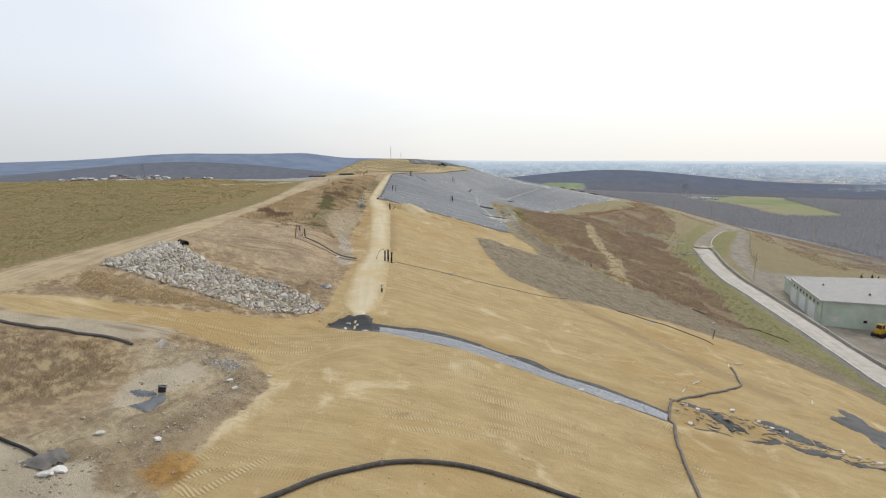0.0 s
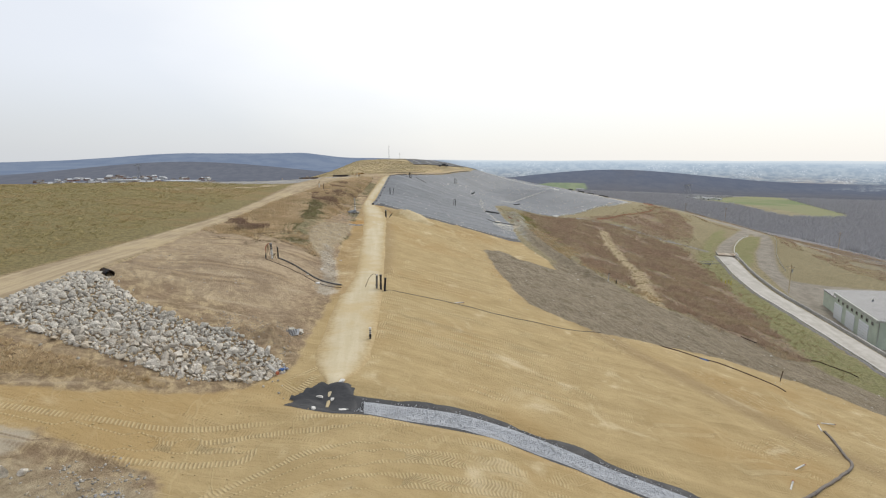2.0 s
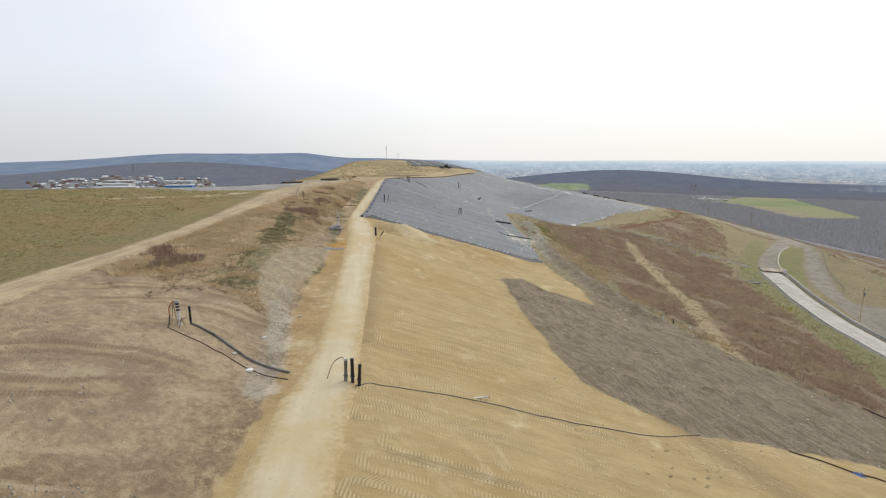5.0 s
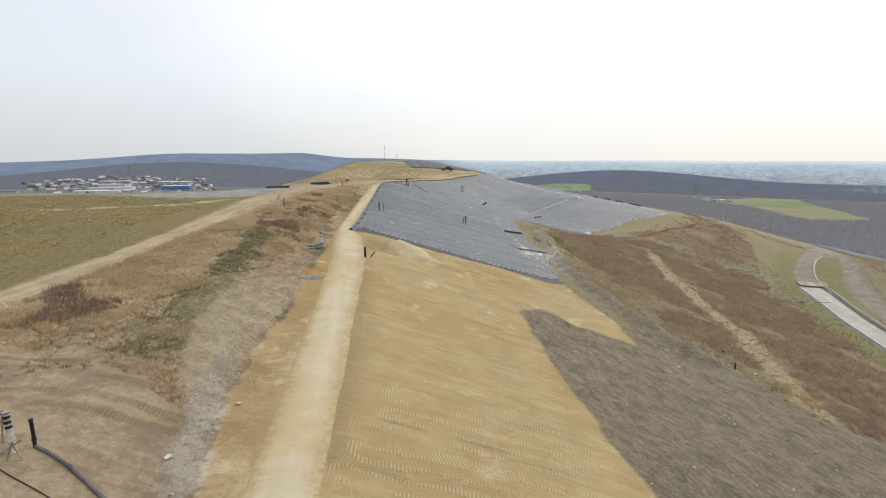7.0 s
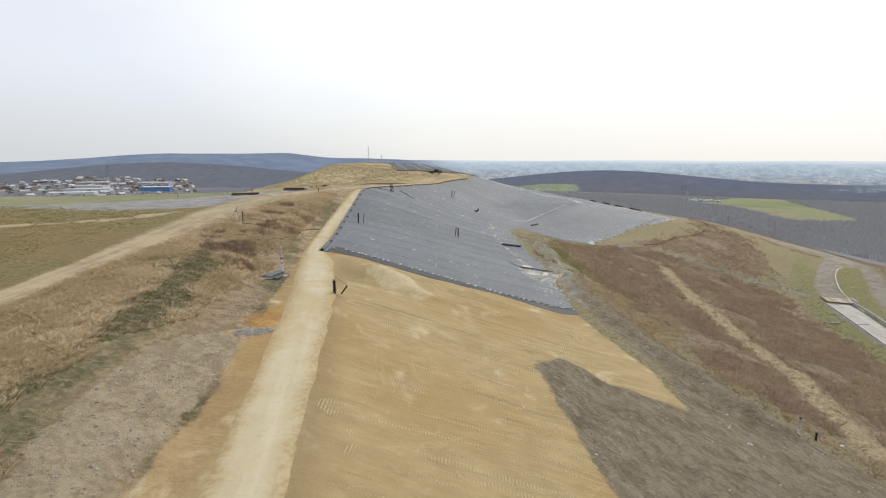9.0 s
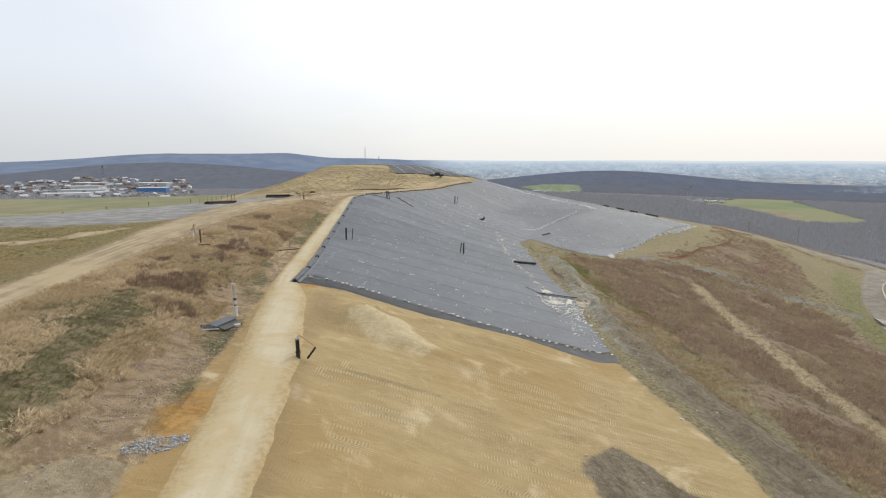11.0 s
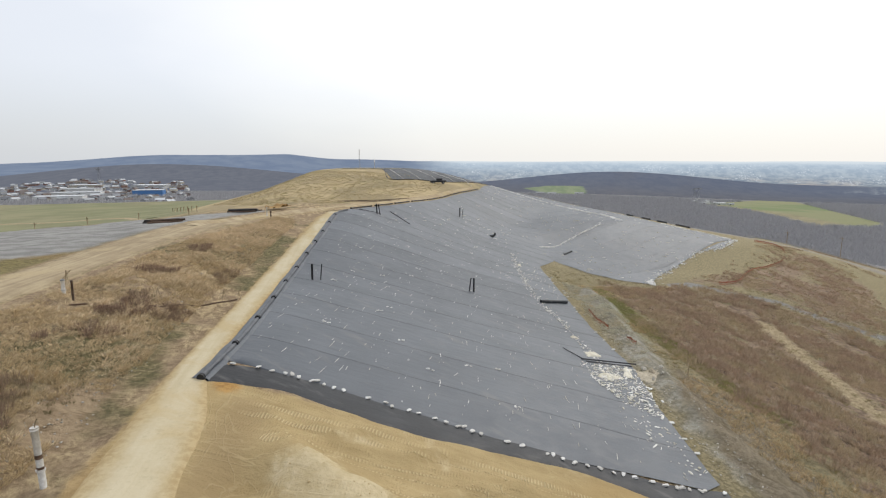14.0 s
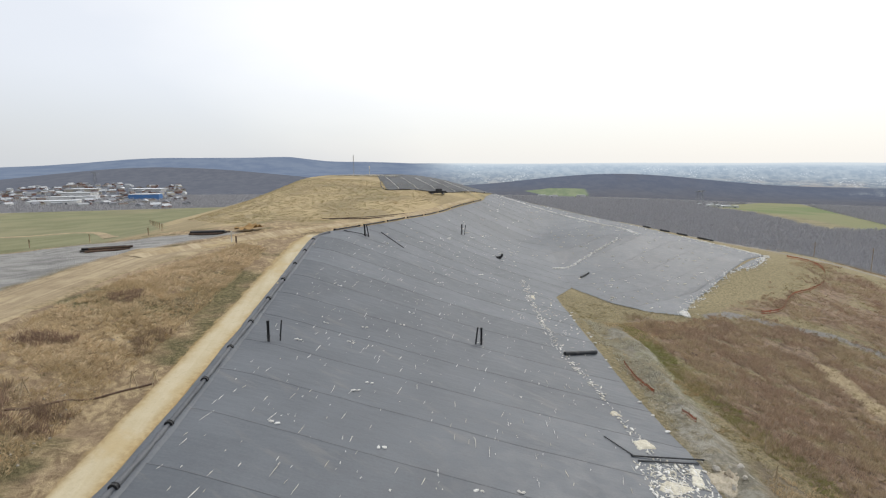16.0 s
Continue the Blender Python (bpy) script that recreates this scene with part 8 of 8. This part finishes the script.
BLUE_WALL = worn("blue_cladding", (0.10, 0.23, 0.48), (0.07, 0.17, 0.36))
works(-640, 1390, 62, 30, 13, 0.2, BLUE_WALL, ROOFS[2], "blue clad warehouse in the valley town")
works(-760, 1330, 90, 36, 9, 0.3, WALLS[0], ROOFS[2], "long white warehouse in the valley town")
works(-700, 1180, 80, 30, 8, 0.3, WALLS[0], ROOFS[2], "long white warehouse in the valley town")
works(-860, 1500, 80, 40, 10, 0.1, WALLS[0], ROOFS[2], "white flat-roofed factory in the valley town")
works(-930, 1640, 70, 40, 12, 0.2, WALLS[2], ROOFS[2], "cream flat-roofed factory in the valley town")
works(-790, 1700, 90, 44, 11, 0.0, WALLS[0], ROOFS[2], "white flat-roofed factory in the valley town")
works(-880, 1150, 70, 26, 8, 0.4, WALLS[1], ROOFS[0], "grey warehouse at the edge of the valley town")
works(-990, 1120, 60, 24, 8, 0.4, BLUE_WALL, ROOFS[2], "blue and white works at the edge of the valley town")
for x, y, w, l, h in ((622, 1424, 12, 9, 6), (640, 1412, 22, 8, 4), (655, 1402, 10, 8, 5), (668, 1396, 26, 9, 4), (684, 1382, 14, 8, 4), (650, 1424, 9, 7, 7)):
    works(x, y, w, l, h, 0.3, WALLS[0], ROOFS[2], "white farm works among bare woods", 1)
for x, y in ((300, 1660), (330, 1655), (410, 1668)):
    works(x, y, 22, 12, 6, 0.1, WALLS[0], ROOFS[2], "white farm shed beside a green field", 1)


def lattice(x, y, h, w, label):
    ob = thing("lattice_tower", x, y, float(surface(x, y)) - 1, label, "tower", "lattice towers")
    for sx, sy in ((-1, -1), (1, -1), (1, 1), (-1, 1)):
        part("leg", tube(bmesh.new(), [(sx * w, sy * w, 0), (sx * w * 0.2, sy * w * 0.2, h)], 0.22, 4), STEEL, ob)
    for k in range(7):
        f0, f1 = 1 - 0.8 * k / 7, 1 - 0.8 * (k + 1) / 7
        part("brace", tube(bmesh.new(), [(-w * f0, -w * f0, h * k / 7), (w * f1, -w * f1, h * (k + 1) / 7)], 0.14, 4), STEEL, ob)
        part("brace", tube(bmesh.new(), [(w * f0, -w * f0, h * k / 7), (-w * f1, -w * f1, h * (k + 1) / 7)], 0.14, 4), STEEL, ob)
    part("arm", boxed(-w * 1.6, w * 1.6, -0.3, 0.3, h * 0.93, h * 0.96), STEEL, ob)


lattice(-790, 1460, 62, 5.5, "tall lattice tower above the valley town")
lattice(628, 1425, 38, 5, "lattice tower beside the white farm works")
lattice(640, 1470, 34, 5, "lattice tower beside the white farm works")


# ---- growth: brush, tufts, conifers and bare woods ----
def blades(seed, n, spread, lean, width):
    """A clump of thin pointed blades."""
    r = random.Random(seed)
    v, f = [], []
    for _ in range(n):
        a, b = r.uniform(0, 6.283), r.uniform(0, spread)
        x, y = b * math.cos(a), b * math.sin(a)
        t, h = r.uniform(0, 6.283), r.uniform(0.55, 1.0)
        w = width * r.uniform(0.6, 1.3)
        lx, ly = lean * math.cos(a) * r.uniform(0.2, 1.2), lean * math.sin(a) * r.uniform(0.2, 1.2)
        k = len(v)
        v += [(x - w * math.cos(t), y - w * math.sin(t), -0.1), (x + w * math.cos(t), y + w * math.sin(t), -0.1), (x + lx * 0.5 + w * 0.8 * math.cos(t), y + ly * 0.5 + w * 0.8 * math.sin(t), h * 0.6), (x + lx, y + ly, h)]
        f += [(k, k + 1, k + 2), (k, k + 2, k + 3)]
    return np.array(v, np.float32), np.array(f, np.int32)


def growth_material(name, a, b, c):
    m = Mat(name, 0.95, spec=0.1)
    r = m.island()
    col = m.mix(r, a, b)
    col = m.mix(m.fit(m.noise(0.12, 3), 0.45, 0.6), col, m.mix(0.7, col, c))
    return m.done(col)


def tufts(name, poly, n, size, kinds, material, label, category, seed, keep=None, margin=0.5, ragged=False, clear=True):
    p = points_in(poly, n, seed, -2.5 if ragged else margin)
    if ragged:
        p = p[inside(poly, p[:, 0], p[:, 1]) + 3.0 * fbm(p[:, 0], p[:, 1], 5, seed, 3) > 0.4]
    if clear:
        p = p[along(ROCK_BANK, p[:, 0], p[:, 1]) > 2.2]
    p = p[(inside(EARTH, p[:, 0], p[:, 1]) + 1.2 * fbm(p[:, 0], p[:, 1], 3, seed, 3) < 0.5) & (inside(CLAY, p[:, 0], p[:, 1]) < -0.2) & (inside(SAND, p[:, 0], p[:, 1]) < 0.2)]
    if keep is not None:
        p = p[keep(p[:, 0], p[:, 1])]
    r = np.random.RandomState(seed)
    s = r.uniform(0.55, 1.25, (len(p), 1)) * np.array(size)
    return scatter(name, kinds, on_ground(p, -0.03), s, material, label, category, seed=seed, tilt=0.2)


BRUSH_KINDS = [blades(s, 24, 0.5, 0.36, 0.016) for s in range(5)]
GRASS_KINDS = [blades(20 + s, 16, 0.45, 0.7, 0.032) for s in range(5)]
FINE_KINDS = [blades(40 + s, 24, 0.5, 0.65, 0.017) for s in range(5)]
BRUSH = growth_material("brown_brush", (0.37, 0.27, 0.198), (0.64, 0.49, 0.36), (0.62, 0.52, 0.35))
STRAW = growth_material("dry_straw", (0.50, 0.39, 0.245), (0.78, 0.63, 0.41), (0.53, 0.41, 0.24))
OLIVE = growth_material("olive_grass", (0.28, 0.24, 0.11), (0.48, 0.405, 0.20), (0.46, 0.34, 0.18))


def off_path(x, y):
    u, v = x * 0.54 - y * 0.84, x * 0.84 + y * 0.54
    gap = fbm(u * 0.75, v * 1.4, 8, 55, 5)
    return (along(SCRUB_PATH, x, y) > 2.2) & (gap < 0.35)


tufts("brush", SCRUB, 22000, (0.72, 0.72, 0.6), BRUSH_KINDS, BRUSH, "leafless reddish brown brush covering the slope", "brush", 61, off_path, ragged=True)
tufts("tall_brush", SCRUB, 3000, (1.15, 1.15, 0.95), BRUSH_KINDS, growth_material("pale_brown_brush", (0.33, 0.25, 0.18), (0.55, 0.43, 0.31), (0.46, 0.38, 0.25)), "taller pale brown bushes among the brush", "brush", 74, off_path, ragged=True)
tufts("brush_upper", SCRUB_UPPER, 3200, (0.8, 0.8, 0.5), BRUSH_KINDS, BRUSH, "leafless brown brush on the upper slope", "brush", 62, off_path, ragged=True)
tufts("brush_patches", [(26, 246), (46, 250), (64, 260), (88, 292), (102, 306), (122, 318), (126, 296), (112, 262), (96, 232), (60, 256), (36, 246)], 4200, (0.8, 0.8, 0.5), BRUSH_KINDS, BRUSH, "scattered brown brush between liner and road", "brush", 75, lambda x, y: (fbm(x * 0.54 - y * 0.84, (x * 0.84 + y * 0.54) * 1.6, 10, 59, 4) > 0.05) & (along(LOOP_INNER, x, y) > 6) & (along(LOOP_ROAD, x, y) > 6))
tufts("olive_grass_bank", [(22, 250), (22, 200), (25, 170), (30, 150), (40, 125), (66, 104), (72, 104), (92, 180), (112, 260), (120, 300), (112, 312), (100, 298), (60, 258)], 6000, (0.45, 0.4, 0.35), GRASS_KINDS, growth_material("brown_grass", (0.26, 0.22, 0.125), (0.45, 0.38, 0.22), (0.38, 0.32, 0.15)), "rough olive and straw grass between the brush", "grass", 63)
tufts("brush_east", [(126, 300), (140, 268), (152, 236), (150, 205), (185, 196), (240, 215), (250, 300), (190, 350), (142, 345)], 11000, (1.0, 1.0, 0.6), BRUSH_KINDS, BRUSH, "brown brush on the slope east of the loop road", "brush", 71, lambda x, y: ((fbm(x, y, 16, 56, 4) > 0.02) | (along(LOOP_ROAD, x, y) + 4 * fbm(x, y, 9, 58, 2) < 15)) & (along(LOOP_ROAD, x, y) > 6.5) & (along([(172, 194), (150, 192), (126, 194), (114, 198)], x, y) > 7) & (inside(ISLAND, x, y) < -2) & (along(EAST_TRACK, x, y) > 4))
tufts("bank_bushes", [(23.5, 238), (22.8, 226), (22.4, 210), (22.6, 197), (27.6, 197), (28.6, 212), (29.2, 226), (28, 238)], 1900, (0.5, 0.5, 0.36), FINE_KINDS, growth_material("grey_green_bush", (0.50, 0.47, 0.37), (0.78, 0.74, 0.60), (0.60, 0.52, 0.36)), "low grey-green bushes along the edge of the liner", "bushes", 83, lambda x, y: fbm(x, y, 3.5, 85, 3) > -0.1, ragged=True, clear=False)
tufts("green_bank", [(28.6, 240), (29.4, 226), (30, 212), (31, 198), (34, 186), (37, 186), (35, 204), (34, 222), (33, 240)], 1500, (0.5, 0.5, 0.3), FINE_KINDS, growth_material("fresh_olive", (0.26, 0.27, 0.10), (0.44, 0.42, 0.19), (0.42, 0.36, 0.19)), "olive green grass between bushes and brush", "grass", 84)
tufts("straw_bank", [(24, 238), (24, 200), (28, 168), (34, 146), (42, 126), (46, 130), (40, 150), (38, 172), (34, 200), (34, 232), (46, 246), (60, 258), (66, 258), (60, 262), (46, 250)], 4200, (0.45, 0.45, 0.4), GRASS_KINDS, STRAW, "straw-coloured grass along the edge of the brush", "grass", 72, lambda x, y: fbm(x, y, 6, 57, 3) > 0)
WEST_SLOPE = [(-37.5, 74), (-24, 70), (-18, 80), (-18.5, 100), (-21, 108), (-26, 112), (-27, 124), (-24, 134), (-22, 140), (-24.5, 158), (-26.4, 180), (-27.6, 205), (-27.6, 236), (-33, 238), (-39, 216), (-39, 187), (-41, 150), (-38.5, 110)]


HOLLOW = [(-31.5, 152), (-28.4, 133), (-27.2, 122), (-24.9, 111.6), (-24, 105)]
THICKETS = ((-32.7, 110.2, 2.2), (-36, 112.5, 1.8), (-34, 106.5, 1.2), (-30.2, 163, 2.1), (-28.4, 156.6, 1.7), (-33.2, 161, 1.7), (-28.6, 199, 1.3), (-31.2, 182.5, 1.9), (-28.9, 184.2, 1.3), (-33.7, 173.6, 1.5), (-31.4, 176, 1.2), (-36, 168.5, 1.2), (-35, 194, 1.3), (-34, 207, 1.3))


def patchy(x, y):
    return fbm(x, y, 7, 71, 3) > -0.55


tufts("grass_clumps", WEST_SLOPE, 11000, (0.75, 0.75, 0.46), FINE_KINDS, growth_material("pale_straw", (0.60, 0.48, 0.31), (0.86, 0.71, 0.49), (0.55, 0.43, 0.26)), "pale clumps of straw grass on the slope", "grass", 76, lambda x, y: (fbm(x, y, 3, 81, 3) > 0.12) & (along(HOLLOW, x, y) > 1.6) & (y + 6 * fbm(x, y, 8, 79, 3) > 99))
tufts("low_weeds", WEST_SLOPE, 5200, (0.35, 0.35, 0.3), BRUSH_KINDS, growth_material("dark_weeds", (0.17, 0.13, 0.08), (0.32, 0.25, 0.155), (0.21, 0.19, 0.10)), "low dark weeds among the straw grass", "weeds", 77, lambda x, y: (fbm(x, y, 3, 82, 3) > 0.1) & (y + 6 * fbm(x, y, 8, 79, 3) > 97))
tufts("green_weeds", WEST_SLOPE, 12000, (0.42, 0.42, 0.26), FINE_KINDS, growth_material("dark_green_weeds", (0.17, 0.165, 0.08), (0.34, 0.305, 0.16), (0.28, 0.245, 0.14)), "low dark green weeds along the damp hollow", "weeds", 78, lambda x, y: np.minimum(along(HOLLOW, x, y) + 1.8 * fbm(x, y, 4, 80, 3) - 1.9, -0.6 - inside(MOSS, x, y) + 1.2 * fbm(x, y, 4, 80, 3)) < 0)
tufts("dry_grass", WEST_SLOPE, 16000, (0.52, 0.52, 0.34), FINE_KINDS, STRAW, "matted straw-coloured dry grass on the slope", "grass", 64, lambda x, y: (patchy(x, y) | (np.sin(x * 91.7 + y * 37.3) > 0.6)) & (along(HOLLOW, x, y) + 2.0 * fbm(x, y, 4, 80, 3) > 1.6) & (inside(MOSS, x, y) + 1.2 * fbm(x, y, 4, 80, 3) < 0.3) & (y + 6 * fbm(x, y, 8, 79, 3) > 99))
tufts("dry_brush", WEST_SLOPE, 14000, (0.6, 0.6, 0.75), BRUSH_KINDS, growth_material("dark_red_brush", (0.22, 0.15, 0.108), (0.40, 0.285, 0.205), (0.36, 0.28, 0.19)), "dark leafless brush patches on the slope", "brush", 65, lambda x, y: np.maximum.reduce([r0 - np.hypot(x - x0, (y - y0) * 0.6) for x0, y0, r0 in THICKETS]) + 1.2 * fbm(x, y, 3, 73, 3) > 0)
tufts("dry_grass_knoll", KNOLL, 2200, (0.5, 0.5, 0.34), FINE_KINDS, STRAW, "dry grass on the low knoll", "grass", 66, lambda x, y: fbm(x, y, 3.5, 67, 3) > 0.1)
tufts("brush_knoll", KNOLL, 900, (0.55, 0.55, 0.4), BRUSH_KINDS, growth_material("dull_brown_brush", (0.33, 0.245, 0.165), (0.56, 0.43, 0.30), (0.46, 0.365, 0.23)), "brown brush on the low knoll", "brush", 67)
tufts("dry_grass_bank", [(-36, 51), (-38, 57), (-30, 56.5), (-21, 55.6), (-17, 56), (-22, 53.5), (-32, 51.5)], 900, (0.4, 0.4, 0.3), GRASS_KINDS, STRAW, "dry grass below the boulders", "grass", 68)
tufts("meadow_grass", [(-48, 30), (-48, 110), (-51, 150), (-51, 190), (-120, 200), (-140, 150), (-110, 60), (-80, 20)], 8000, (0.7, 0.7, 0.28), GRASS_KINDS, OLIVE, "low olive meadow grass", "grass", 69)
tufts("mound_grass", [(-75, 312), (-50, 272), (-25, 262), (-8, 285), (2, 318), (-12, 350), (-36, 372), (-60, 390)], 6000, (0.55, 0.55, 0.24), FINE_KINDS, growth_material("mound_straw", (0.44, 0.36, 0.21), (0.56, 0.46, 0.275), (0.40, 0.35, 0.19)), "dry grass on the far mound", "grass", 70)

needle = []
for s in range(4):
    bm = bmesh.new()
    r = random.Random(s)
    for k in range(7):
        z, w = 0.12 + k * 0.125, 0.34 * (1 - k / 7.5)
        for i in range(9):
            a = i * 0.698 + r.uniform(-0.2, 0.2) + k
            w2 = w * r.uniform(0.75, 1.2)
            t = bm.verts.new((0, 0, z + 0.15))
            b1, b2 = bm.verts.new((w2 * math.cos(a - 0.3), w2 * math.sin(a - 0.3), z - 0.02)), bm.verts.new((w2 * math.cos(a + 0.3), w2 * math.sin(a + 0.3), z - r.uniform(0.0, 0.06)))
            bm.faces.new((t, b1, b2))
    needle.append(bm)
CONIFER = growth_material("dark_conifer", (0.018, 0.032, 0.016), (0.045, 0.065, 0.035), (0.04, 0.055, 0.03))
con_meshes = [mesh_of("crown", b, CONIFER) for b in needle]
for k in range(20):
    x, y = 152 + 3.0 * k + rng.uniform(-0.8, 0.8), 196 - 1.2 * k + rng.uniform(-1.2, 1.2)
    h = rng.uniform(2.0, 3.6)
    ob = thing("conifer", x, y, G(x, y), "small dark green conifer behind the building", "tree", "conifer row")
    c = new("crown", con_meshes[k % 4])
    c.parent, c.scale = ob, (h * 1.05, h * 1.05, h)
    part("trunk", tube(bmesh.new(), [(0, 0, -0.3), (0, 0, h * 0.5)], [0.12, 0.05], 6), WOOD, ob)

TREE_KINDS = [blades(80 + s, 11, 0.40, 0.38, 0.026) for s in range(6)]
# grey of bare twigs, with the valley's haze put into the base colour
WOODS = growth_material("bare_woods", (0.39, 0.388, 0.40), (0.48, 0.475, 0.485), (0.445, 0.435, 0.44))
r_w = np.random.RandomState(9)
n = 72000
a = r_w.uniform(-0.75, 0.75, n)
dist = 330 + 1370 * r_w.rand(n) ** 0.62
p = np.stack([dist * np.sin(a), dist * np.cos(a)], 1)
free = (inside(FIELD_WEST, p[:, 0], p[:, 1]) < -3) & (inside(FIELD_EAST, p[:, 0], p[:, 1]) < 0) & (inside(FIELD_NORTH, p[:, 0], p[:, 1]) < 0)
free &= (np.maximum.reduce([p[:, 0] - 270, -430 - p[:, 0], p[:, 1] - 600]) > 0) & (p[:, 1] > 120)
town = (p[:, 0] / (p[:, 1] - 150) > -0.84) & (p[:, 0] / (p[:, 1] - 150) < -0.42) & (p[:, 1] > 1050) & (p[:, 1] < 1950)
free &= ~town | (r_w.rand(n) < 0.55)
p = p[free]
hgt = r_w.uniform(5.0, 8.5, len(p))
scatter("bare_woods", TREE_KINDS, on_ground(p, -0.5), np.stack([hgt * 1.1, hgt * 1.1, hgt * 0.95], 1), WOODS, "leafless grey woods filling the valley, paled by haze in their colour", "woods", seed=16)
